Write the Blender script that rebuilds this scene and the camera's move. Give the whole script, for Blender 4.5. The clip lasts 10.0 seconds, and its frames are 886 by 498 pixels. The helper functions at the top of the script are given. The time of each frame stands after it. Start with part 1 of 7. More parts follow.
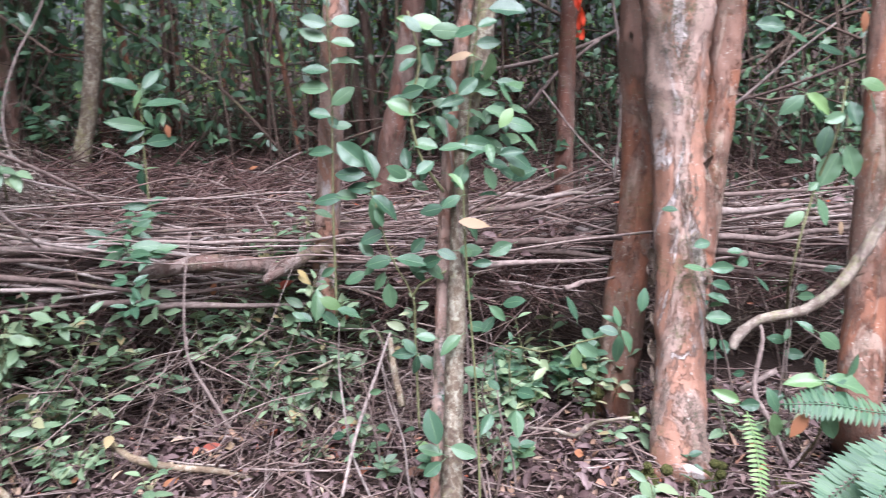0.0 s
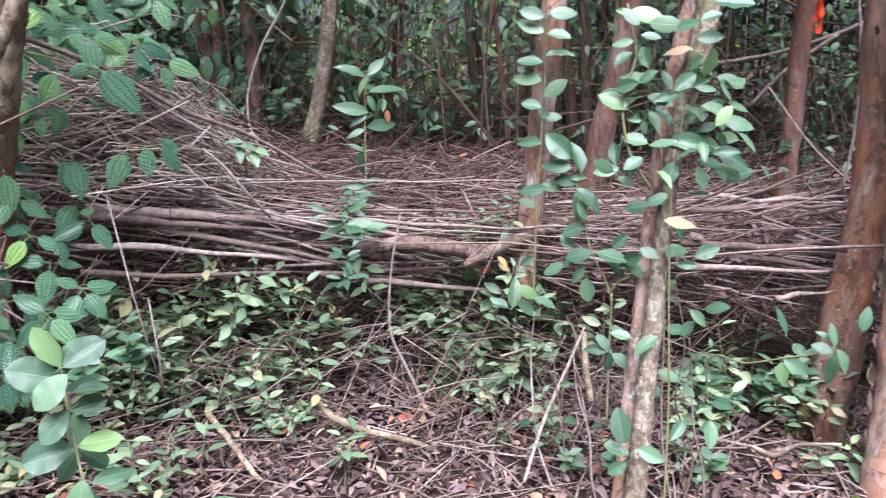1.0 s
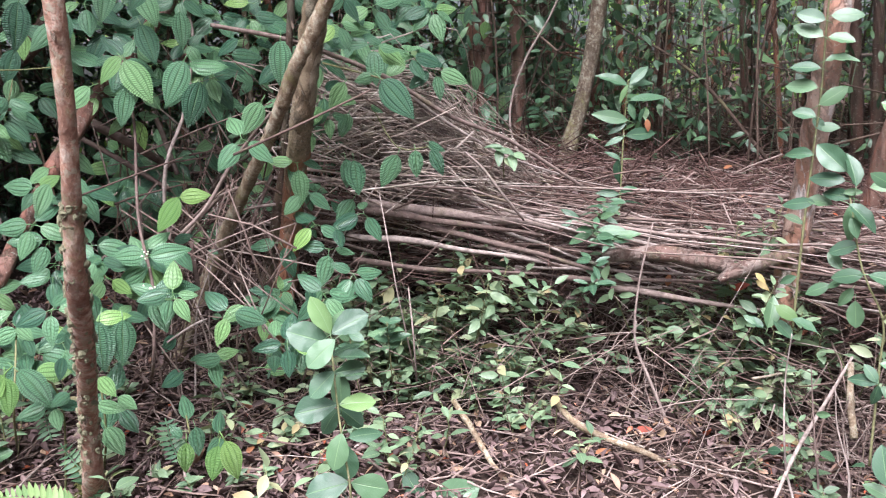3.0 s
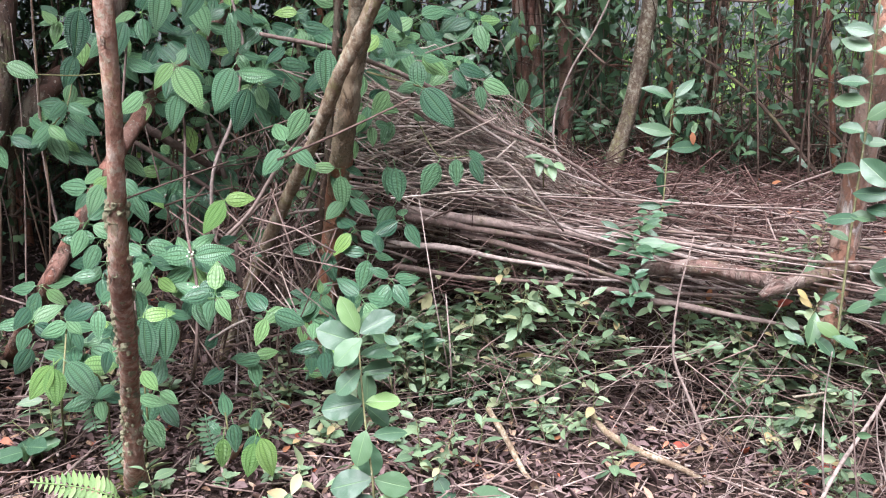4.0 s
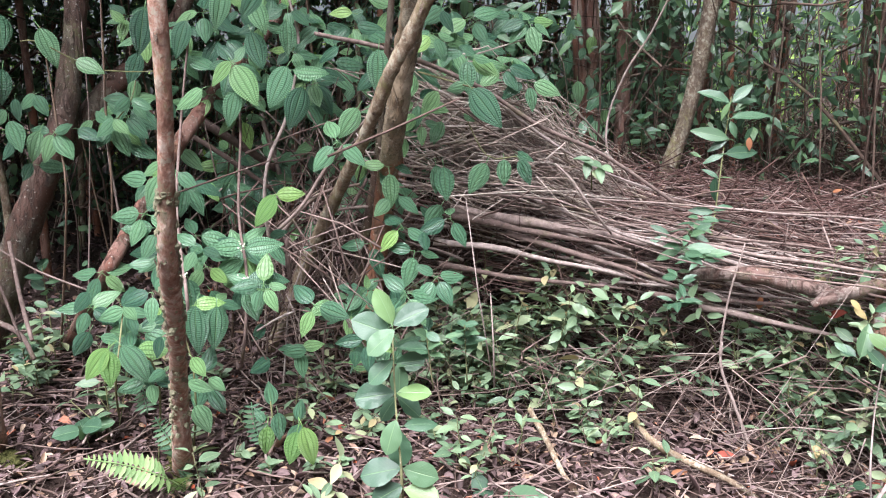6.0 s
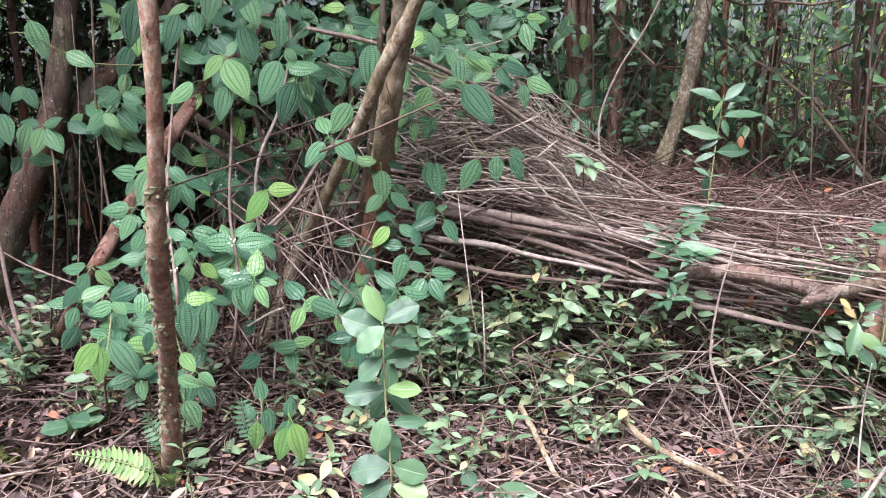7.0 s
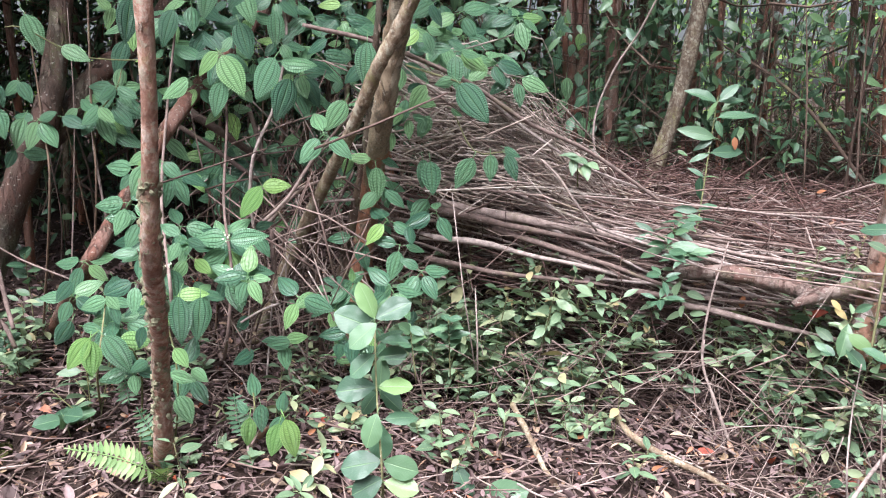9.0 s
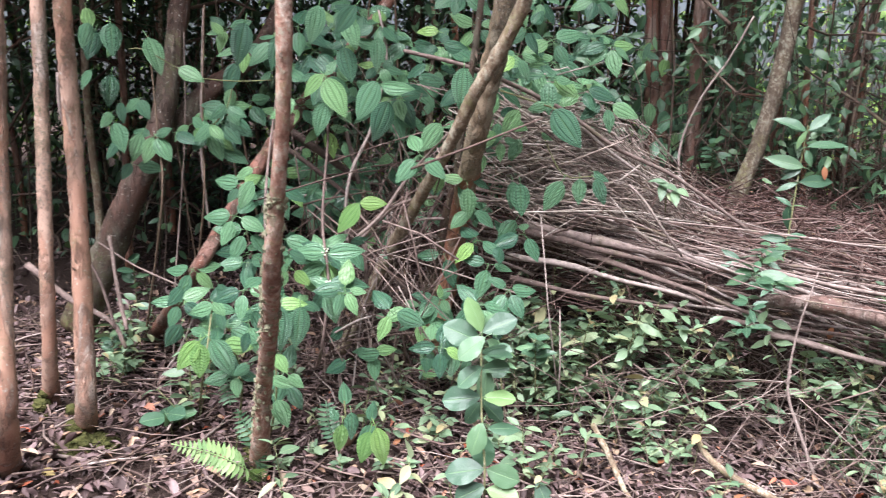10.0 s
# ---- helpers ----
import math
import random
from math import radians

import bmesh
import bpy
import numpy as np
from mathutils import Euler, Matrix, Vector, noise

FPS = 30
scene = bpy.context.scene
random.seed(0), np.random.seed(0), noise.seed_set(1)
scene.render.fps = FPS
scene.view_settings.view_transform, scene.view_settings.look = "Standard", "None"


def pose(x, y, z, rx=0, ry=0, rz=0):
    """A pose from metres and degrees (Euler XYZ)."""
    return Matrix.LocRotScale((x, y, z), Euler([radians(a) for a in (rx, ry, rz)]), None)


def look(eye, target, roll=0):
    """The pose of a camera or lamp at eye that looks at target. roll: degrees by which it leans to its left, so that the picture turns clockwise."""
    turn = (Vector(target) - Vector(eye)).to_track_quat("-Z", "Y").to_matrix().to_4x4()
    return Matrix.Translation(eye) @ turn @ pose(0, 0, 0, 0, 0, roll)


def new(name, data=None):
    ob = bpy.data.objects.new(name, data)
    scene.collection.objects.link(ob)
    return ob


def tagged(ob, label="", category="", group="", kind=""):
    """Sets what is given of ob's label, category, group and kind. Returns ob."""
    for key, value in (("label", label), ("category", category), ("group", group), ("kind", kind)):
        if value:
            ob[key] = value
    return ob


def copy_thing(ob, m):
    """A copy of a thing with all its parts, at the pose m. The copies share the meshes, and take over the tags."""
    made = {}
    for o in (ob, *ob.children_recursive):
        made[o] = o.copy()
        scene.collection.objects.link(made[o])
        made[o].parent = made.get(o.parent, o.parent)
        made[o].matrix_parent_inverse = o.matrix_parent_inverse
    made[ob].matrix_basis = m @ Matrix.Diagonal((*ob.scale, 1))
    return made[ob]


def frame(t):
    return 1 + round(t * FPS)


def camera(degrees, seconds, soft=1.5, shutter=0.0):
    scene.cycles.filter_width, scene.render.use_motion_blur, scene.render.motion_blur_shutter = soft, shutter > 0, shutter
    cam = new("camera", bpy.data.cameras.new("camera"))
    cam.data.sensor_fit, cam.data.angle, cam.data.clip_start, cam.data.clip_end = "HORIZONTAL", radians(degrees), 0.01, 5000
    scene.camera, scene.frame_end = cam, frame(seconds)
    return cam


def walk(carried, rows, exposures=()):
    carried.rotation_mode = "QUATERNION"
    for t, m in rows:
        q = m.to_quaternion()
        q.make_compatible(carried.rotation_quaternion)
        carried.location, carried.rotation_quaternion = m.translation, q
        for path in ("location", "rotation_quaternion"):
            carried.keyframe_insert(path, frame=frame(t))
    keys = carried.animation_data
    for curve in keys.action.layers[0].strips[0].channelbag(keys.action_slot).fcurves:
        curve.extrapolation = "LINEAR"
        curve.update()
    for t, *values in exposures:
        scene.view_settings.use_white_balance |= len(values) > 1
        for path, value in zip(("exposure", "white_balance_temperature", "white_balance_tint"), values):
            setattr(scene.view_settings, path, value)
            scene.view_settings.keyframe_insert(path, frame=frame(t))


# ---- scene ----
cam = camera(58.3, 10.0, 1.05, 0.28)
PATH = [
    (0, (0.062, 0.106, 1.61), (-0.025, 2.051, 1.153), -3.0),
    (0.5, (0.073, 0.082, 1.608), (-0.302, 1.993, 1.154), -2.2),
    (1, (0.07, 0.076, 1.616), (-0.512, 1.934, 1.158), -2.0),
    (1.5, (0.066, 0.059, 1.607), (-0.725, 1.839, 1.155), -2.4),
    (2, (0.072, 0.048, 1.606), (-0.853, 1.764, 1.157), -2.6),
    (2.5, (0.092, 0.035, 1.604), (-0.952, 1.682, 1.163), -2.6),
    (3, (0.125, 0.023, 1.601), (-1.028, 1.606, 1.193), -2.3),
    (4.5, (0.211, 0.024, 1.585), (-1.078, 1.509, 1.219), -1.3),
    (5, (0.237, 0.023, 1.583), (-1.101, 1.465, 1.219), -1.1),
    (5.5, (0.243, 0.028, 1.578), (-1.123, 1.443, 1.214), -0.8),
    (7, (0.242, 0.04, 1.58), (-1.107, 1.468, 1.204), -0.3),
    (7.5, (0.243, 0.036, 1.581), (-1.094, 1.475, 1.204), 0.1),
    (8, (0.251, 0.037, 1.586), (-1.081, 1.48, 1.207), 0.1),
    (8.5, (0.253, 0.044, 1.586), (-1.074, 1.492, 1.207), 0.3),
    (9, (0.252, 0.038, 1.581), (-1.088, 1.474, 1.2), 0.3),
    (9.5, (0.252, -0.007, 1.589), (-1.12, 1.404, 1.234), 1.2),
    (10, (0.248, -0.101, 1.593), (-1.212, 1.225, 1.259), 1.4),
]
walk(cam, [(t, look(eye, target, roll)) for t, eye, target, roll in PATH], [(0.0, 0.98, 5720, 18), (0.6, 1.14, 5720, 18), (2.5, 1.26, 6080, 17), (10.0, 1.38, 6060, 15)])

# ---- light: bright overcast sky over the open edge of a thicket ----
world = bpy.data.worlds.new("sky")
scene.world = world
world.use_nodes = True
wn, wl = world.node_tree.nodes, world.node_tree.links
sky = wn.new("ShaderNodeTexSky")
sky.sky_type, sky.sun_disc = "NISHITA", False
sky.sun_elevation, sky.sun_rotation = radians(58), radians(150)
sky.air_density, sky.dust_density, sky.ozone_density = 1.0, 4.0, 1.0
soft_sky = wn.new("ShaderNodeHueSaturation")
soft_sky.inputs["Saturation"].default_value = 0.45
wl.new(sky.outputs["Color"], soft_sky.inputs["Color"])
wl.new(soft_sky.outputs["Color"], wn["Background"].inputs["Color"])
wn["Background"].inputs["Strength"].default_value = 0.05
sun_data = bpy.data.lights.new("sun", "SUN")
sun_data.energy, sun_data.angle, sun_data.color = 8.2, radians(52), (1.0, 0.985, 0.96)
sun = new("sun", sun_data)
sun.matrix_world = look((1.8, -2.9, 9.2), (0, 2.0, 0))

# ---- materials ----
class Mat:
    """A small builder for node materials."""

    def __init__(self, name, rough=0.7, spec=0.3):
        self.m = bpy.data.materials.new(name)
        self.m.use_nodes = True
        self.n, self.l = self.m.node_tree.nodes, self.m.node_tree.links
        self.b = self.n["Principled BSDF"]
        self.b.inputs["Roughness"].default_value = rough
        self.b.inputs["Specular IOR Level"].default_value = spec
        self.tc = self.n.new("ShaderNodeTexCoord")

    def link(self, a, b):
        self.l.new(a, b)

    def coords(self, kind="Object", scale=(1, 1, 1)):
        mp = self.n.new("ShaderNodeMapping")
        mp.inputs["Scale"].default_value = scale
        self.link(self.tc.outputs[kind], mp.inputs["Vector"])
        return mp.outputs["Vector"]

    def noise(self, scale, detail=4.0, rough=0.6, vec=None, dist=0.0):
        t = self.n.new("ShaderNodeTexNoise")
        t.inputs["Scale"].default_value, t.inputs["Detail"].default_value = scale, detail
        t.inputs["Roughness"].default_value, t.inputs["Distortion"].default_value = rough, dist
        self.link(vec if vec is not None else self.coords(), t.inputs["Vector"])
        return t.outputs["Fac"]

    def voronoi(self, scale, vec=None, feature="F1"):
        t = self.n.new("ShaderNodeTexVoronoi")
        t.feature = feature
        t.inputs["Scale"].default_value = scale
        self.link(vec if vec is not None else self.coords(), t.inputs["Vector"])
        return t.outputs["Distance"]

    def ramp(self, fac, stops):
        r = self.n.new("ShaderNodeValToRGB")
        e = r.color_ramp.elements
        while len(e) < len(stops):
            e.new(0.5)
        for k, (p, c) in zip(e, stops):
            k.position, k.color = p, (*c, 1) if len(c) == 3 else c
        self.link(fac, r.inputs["Fac"])
        return r.outputs["Color"]

    def grey(self, fac, a, b):
        if a > b:
            return self.ramp(fac, [(b, (1, 1, 1)), (a, (0, 0, 0))])
        return self.ramp(fac, [(a, (0, 0, 0)), (b, (1, 1, 1))])

    def mix(self, fac, a, b, blend="MIX"):
        x = self.n.new("ShaderNodeMix")
        x.data_type, x.blend_type = "RGBA", blend
        for socket, v in ((x.inputs[0], fac), (x.inputs[6], a), (x.inputs[7], b)):
            if isinstance(v, (int, float)):
                socket.default_value = v
            elif isinstance(v, tuple):
                socket.default_value = (*v, 1)
            else:
                self.link(v, socket)
        return x.outputs[2]

    def math(self, op, a, b=None, c=None):
        x = self.n.new("ShaderNodeMath")
        x.operation = op
        for socket, v in zip(x.inputs, (a, b, c)):
            if isinstance(v, (int, float)):
                socket.default_value = v
            elif v is not None:
                self.link(v, socket)
        return x.outputs[0]

    def each(self):
        return self.n.new("ShaderNodeObjectInfo").outputs["Random"]

    def island(self):
        return self.n.new("ShaderNodeNewGeometry").outputs["Random Per Island"]

    def hsv(self, color, hue=0.5, sat=1.0, val=1.0):
        x = self.n.new("ShaderNodeHueSaturation")
        for key, v in (("Hue", hue), ("Saturation", sat), ("Value", val)):
            if isinstance(v, (int, float)):
                x.inputs[key].default_value = v
            else:
                self.link(v, x.inputs[key])
        if isinstance(color, tuple):
            x.inputs["Color"].default_value = (*color, 1)
        else:
            self.link(color, x.inputs["Color"])
        return x.outputs["Color"]

    def color(self, c):
        if isinstance(c, tuple):
            self.b.inputs["Base Color"].default_value = (*c, 1)
        else:
            self.link(c, self.b.inputs["Base Color"])
        return self

    def bump(self, height, strength=0.4, dist=0.01):
        x = self.n.new("ShaderNodeBump")
        x.inputs["Strength"].default_value, x.inputs["Distance"].default_value = strength, dist
        self.link(height, x.inputs["Height"])
        self.link(x.outputs["Normal"], self.b.inputs["Normal"])
        return self

    def span(self, fac, lo, hi):
        return self.math("MULTIPLY_ADD", fac, hi - lo, lo)

    def sheer(self, amount):
        """Lets some light through a leaf."""
        t = self.n.new("ShaderNodeBsdfTranslucent")
        src = self.b.inputs["Base Color"]
        if src.is_linked:
            self.link(self.mix(1.0, src.links[0].from_socket, (1.0, 1.1, 0.7), "MULTIPLY"), t.inputs["Color"])
        else:
            t.inputs["Color"].default_value = src.default_value
        mixer = self.n.new("ShaderNodeMixShader")
        mixer.inputs[0].default_value = amount
        out = self.n["Material Output"]
        self.link(self.b.outputs[0], mixer.inputs[1])
        self.link(t.outputs[0], mixer.inputs[2])
        self.link(mixer.outputs[0], out.inputs["Surface"])
        return self


def bark_guava(name, base, second, cream, dark, lichen=0.5, moss=0.4, peeled=None):
    """Thin guava bark that peels in ragged plates: crisp patches of three tones, cracks, flecks, bands of lichen and thin moss.
    peeled: (height, colour) of the bare red wood that shows below a height."""
    k = Mat(name, 0.55, 0.35)
    a = k.noise(6.5, 9, 0.62, k.coords("Object", (1, 1, 0.26)), 0.7)
    b = k.noise(5.2, 9, 0.66, k.coords("Object", (1.2, 1.2, 0.34)), 1.2)
    d = k.noise(15, 8, 0.7, k.coords("Object", (1, 1, 0.3)), 0.5)
    streak = k.noise(34, 6, 0.7, k.coords("Object", (1, 1, 0.10)), 0.4)
    fine = k.noise(150, 4, 0.7)
    c = k.mix(k.grey(a, 0.47, 0.53), base, second)
    c = k.mix(k.grey(b, 0.555, 0.585), c, cream)
    c = k.mix(k.math("MULTIPLY", k.grey(d, 0.565, 0.6), 0.65), c, k.mix(0.5, base, dark))
    if peeled:
        place = k.n.new("ShaderNodeSeparateXYZ")
        k.link(k.tc.outputs["Object"], place.inputs[0])
        edge = k.math("ADD", place.outputs[2], k.math("MULTIPLY", k.math("SUBTRACT", a, 0.5), 1.6))
        c = k.mix(k.math("MULTIPLY", k.grey(k.math("SUBTRACT", edge, peeled[0] - 0.5), 0.52, 0.46), k.grey(d, 0.62, 0.56)), c, peeled[1])
    # Plate rims: the shadow beside lifted bark edges, put into the colour.
    rim_a = k.grey(k.math("ABSOLUTE", k.math("SUBTRACT", a, 0.49)), 0.016, 0.003)
    rim_b = k.grey(k.math("ABSOLUTE", k.math("SUBTRACT", b, 0.562)), 0.014, 0.003)
    rim = k.math("MULTIPLY", k.math("MAXIMUM", rim_a, rim_b), k.grey(k.noise(14, 3, 0.6), 0.42, 0.55))
    crack = k.math("MULTIPLY", k.grey(k.math("ABSOLUTE", k.math("SUBTRACT", streak, 0.5)), 0.03, 0.004), k.grey(k.noise(9, 4, 0.6), 0.5, 0.6))
    c = k.mix(k.span(streak, 0.0, 0.7), c, k.mix(0.6, c, dark))
    c = k.mix(k.math("MULTIPLY", k.math("MAXIMUM", rim, crack), 0.55), c, dark)
    band = k.grey(k.noise(5, 5, 0.65, k.coords("Object", (1.3, 1.3, 0.3)), 0.6), 0.5, 0.6)
    spot = k.math("MULTIPLY", k.grey(k.noise(95, 5, 0.75), 0.5, 0.57), band)
    c = k.mix(k.math("MULTIPLY", spot, lichen), c, (0.13, 0.125, 0.085))
    pale = k.grey(k.noise(62, 4, 0.65), 0.63, 0.66)
    c = k.mix(k.math("MULTIPLY", pale, 0.7), c, (0.5, 0.48, 0.42))
    dot = k.grey(k.noise(80, 3, 0.6, k.coords("Object", (1, 1, 0.5))), 0.36, 0.31)
    c = k.mix(k.math("MULTIPLY", dot, 0.75), c, dark)
    green = k.math("MULTIPLY", k.grey(k.noise(3.3, 5, 0.7), 0.53, 0.62), k.grey(k.noise(70, 5, 0.75), 0.44, 0.56))
    c = k.mix(k.math("MULTIPLY", green, moss), c, (0.10, 0.105, 0.04))
    k.color(k.mix(k.span(fine, 0.0, 0.4), c, dark))
    h = k.math("ADD", k.math("MULTIPLY", streak, 0.45), k.math("ADD", k.math("MULTIPLY", spot, 0.35), k.math("MULTIPLY", fine, 0.3)))
    h = k.math("ADD", h, k.math("ADD", k.math("MULTIPLY", k.grey(a, 0.47, 0.53), 0.3), k.math("MULTIPLY", k.math("MAXIMUM", rim, crack), -0.5)))
    return k.bump(h, 0.9, 0.014).m


def bark_rough(name, base, pale, dark):
    """Flaking, lichen-crusted bark of the slim stems."""
    k = Mat(name, 0.8, 0.2)
    a = k.noise(42, 6, 0.7, k.coords("Object", (1, 1, 0.6)))
    b = k.noise(60, 4, 0.7)
    c = k.ramp(a, [(0.3, dark), (0.48, base), (0.62, pale), (0.8, pale)])
    crust = k.grey(k.noise(30, 7, 0.75), 0.54, 0.58)
    c = k.mix(k.math("MULTIPLY", crust, 0.75), c, (0.33, 0.32, 0.25))
    old = k.grey(k.noise(11, 6, 0.7, k.coords("Object", (1, 1, 0.5))), 0.5, 0.56)
    c = k.mix(k.math("MULTIPLY", old, 0.6), c, dark)
    moss = k.math("MULTIPLY", k.grey(k.noise(4.5, 5, 0.7), 0.52, 0.62), k.grey(b, 0.42, 0.56))
    c = k.mix(k.math("MULTIPLY", moss, 0.6), c, (0.17, 0.165, 0.065))
    k.color(k.mix(k.grey(b, 0.35, 0.7), k.mix(0.5, c, dark), c))
    return k.bump(k.math("ADD", a, k.math("MULTIPLY", b, 0.5)), 0.8, 0.012).m


def stick_mat(name, stops, per_island=False):
    k = Mat(name, 0.85, 0.12)
    who = k.island() if per_island else k.each()
    c = k.ramp(who, stops)
    g = k.noise(34, 6, 0.7)
    c = k.mix(k.grey(g, 0.32, 0.68), k.mix(0.7, c, (0.03, 0.022, 0.018)), c)
    green = k.grey(k.noise(7, 3, 0.6), 0.6, 0.7)
    c = k.mix(k.math("MULTIPLY", green, 0.35), c, (0.15, 0.14, 0.07))
    spot = k.grey(k.noise(55, 3, 0.7), 0.62, 0.7)
    k.color(k.mix(k.math("MULTIPLY", spot, 0.5), c, (0.33, 0.31, 0.27)))
    return k.bump(g, 0.6, 0.008).m


def leaf_mat(name, stops, vein, rough=0.35, quilt=False, sheer=0.22, per_island=False, spec=0.5, net=1.0):
    """Leaves: colour by leaf, a pale midrib and side veins from the leaf's own (u across, v along) map."""
    k = Mat(name, rough, spec)
    who = k.island() if per_island else k.each()
    c = k.ramp(who, stops)
    uv = k.n.new("ShaderNodeSeparateXYZ")
    k.link(k.tc.outputs["UV"], uv.inputs[0])
    across = k.math("ABSOLUTE", k.math("SUBTRACT", uv.outputs[0], 0.5))
    mid = k.grey(across, 0.028, 0.008)
    if quilt:
        side = k.math("ABSOLUTE", k.math("SUBTRACT", across, 0.24))
        ribs = k.math("MAXIMUM", k.grey(across, 0.05, 0.01), k.math("MAXIMUM", k.grey(side, 0.045, 0.008), k.math("MULTIPLY", k.grey(k.math("ABSOLUTE", k.math("SUBTRACT", across, 0.4)), 0.03, 0.006), 0.6)))
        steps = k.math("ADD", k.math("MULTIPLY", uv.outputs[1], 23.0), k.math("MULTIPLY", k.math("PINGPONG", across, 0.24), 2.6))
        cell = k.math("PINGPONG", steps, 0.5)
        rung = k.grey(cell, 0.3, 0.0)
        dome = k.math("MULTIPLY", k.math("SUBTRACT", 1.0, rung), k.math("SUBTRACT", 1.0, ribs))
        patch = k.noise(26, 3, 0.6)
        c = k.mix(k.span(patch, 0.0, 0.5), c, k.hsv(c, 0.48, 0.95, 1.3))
        # Dark veins, plus groove shade and the domes' sheen put into the colour.
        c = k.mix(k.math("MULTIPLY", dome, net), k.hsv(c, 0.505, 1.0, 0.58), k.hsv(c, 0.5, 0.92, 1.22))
        c = k.mix(k.math("MULTIPLY", k.grey(across, 0.016, 0.004), 0.45), c, vein)
        k.color(c)
        k.bump(dome, 0.9, 0.012)
    else:
        steps = k.math("ADD", k.math("MULTIPLY", uv.outputs[1], 9.0), k.math("MULTIPLY", across, -7.0))
        rung = k.grey(k.math("PINGPONG", steps, 0.5), 0.06, 0.0)
        lines = k.math("MAXIMUM", mid, k.math("MULTIPLY", rung, 0.35))
        blot = k.noise(40, 3, 0.6)
        c = k.mix(k.span(blot, 0.0, 0.3), c, k.hsv(c, 0.48, 0.9, 1.35))
        k.color(k.mix(k.math("MULTIPLY", lines, 0.55), c, vein))
        k.bump(k.math("ADD", k.math("MULTIPLY", lines, -0.6), k.math("MULTIPLY", blot, 0.3)), 0.35, 0.006)
    return k.sheer(sheer).m


def litter_mat(name):
    k = Mat(name, 0.7, 0.3)
    c = k.ramp(k.island(), [(0.0, (0.03, 0.017, 0.016)), (0.3, (0.08, 0.046, 0.044)), (0.55, (0.132, 0.083, 0.082)), (0.8, (0.215, 0.15, 0.148)), (0.92, (0.30, 0.18, 0.115)), (0.97, (0.4, 0.3, 0.22)), (0.995, (0.38, 0.09, 0.04))])
    n = k.noise(35, 4, 0.65)
    k.color(k.mix(k.grey(n, 0.3, 0.75), k.mix(0.45, c, (0.03, 0.02, 0.018)), c))
    return k.bump(n, 0.5, 0.006).m


def soil_mat(name):
    k = Mat(name, 0.9, 0.15)
    a, b = k.noise(3, 5, 0.65), k.noise(60, 5, 0.7)
    c = k.ramp(b, [(0.3, (0.012, 0.008, 0.007)), (0.52, (0.036, 0.023, 0.019)), (0.75, (0.085, 0.056, 0.046))])
    c = k.mix(k.grey(a, 0.4, 0.7), c, k.mix(0.5, c, (0.05, 0.032, 0.026)))
    k.color(c)
    return k.bump(b, 0.9, 0.02).m


M = {}
M["guava"] = bark_guava("orange_guava_bark", (0.30, 0.12, 0.065), (0.26, 0.145, 0.105), (0.37, 0.26, 0.2), (0.085, 0.04, 0.03))
M["guava_grey"] = bark_guava("grey_pink_guava_bark", (0.37, 0.185, 0.125), (0.43, 0.30, 0.25), (0.58, 0.51, 0.485), (0.10, 0.06, 0.046), 0.9, 0.8)
M["guava_red"] = bark_guava("red_brown_guava_bark", (0.21, 0.085, 0.055), (0.24, 0.13, 0.10), (0.33, 0.23, 0.19), (0.06, 0.03, 0.025), 0.6, 0.5)
M["guava_pole"] = bark_guava("tan_guava_bark", (0.43, 0.235, 0.165), (0.46, 0.30, 0.23), (0.53, 0.43, 0.37), (0.12, 0.07, 0.05), 0.8, 0.5)
# Bark for trunks in deep shade; that shade is put into its tones.
M["guava_shaded"] = bark_guava("shade_dark_guava_bark", (0.10, 0.046, 0.032), (0.115, 0.068, 0.05), (0.17, 0.135, 0.10), (0.022, 0.016, 0.012), 0.7, 0.9)
M["fork"] = bark_guava("olive_bark_peeling_red", (0.31, 0.225, 0.14), (0.36, 0.28, 0.19), (0.43, 0.37, 0.28), (0.08, 0.05, 0.035), 0.7, 0.5, (1.28, (0.34, 0.14, 0.08)))
M["log"] = bark_guava("log_bark", (0.145, 0.08, 0.064), (0.18, 0.12, 0.10), (0.26, 0.2, 0.175), (0.06, 0.035, 0.03), 0.8, 0.6)
M["flake"] = bark_rough("bark_flake", (0.2, 0.13, 0.1), (0.42, 0.35, 0.3), (0.07, 0.045, 0.035))
M["lichen"] = bark_rough("lichen_bark", (0.16, 0.12, 0.085), (0.32, 0.29, 0.23), (0.06, 0.04, 0.03))
M["flaky"] = bark_rough("flaking_red_bark", (0.37, 0.21, 0.155), (0.56, 0.46, 0.39), (0.13, 0.065, 0.046))
M["olive"] = bark_rough("olive_brown_bark", (0.25, 0.185, 0.125), (0.42, 0.36, 0.28), (0.09, 0.06, 0.04))
M["stick"] = stick_mat("dead_stick", [(0.0, (0.10, 0.068, 0.06)), (0.35, (0.205, 0.148, 0.132)), (0.7, (0.30, 0.232, 0.21)), (1.0, (0.42, 0.352, 0.325))])
M["twig"] = stick_mat("dead_twig", [(0.0, (0.08, 0.05, 0.043)), (0.4, (0.18, 0.122, 0.106)), (0.8, (0.28, 0.208, 0.186)), (1.0, (0.40, 0.325, 0.295))], True)
M["drytwig"] = stick_mat("dry_pale_twig", [(0.0, (0.18, 0.13, 0.11)), (0.5, (0.42, 0.34, 0.295)), (1.0, (0.64, 0.56, 0.5))], True)
M["redtwig"] = stick_mat("red_brown_twig", [(0.0, (0.042, 0.02, 0.018)), (0.5, (0.115, 0.062, 0.054)), (0.8, (0.21, 0.128, 0.115)), (1.0, (0.36, 0.275, 0.25))], True)
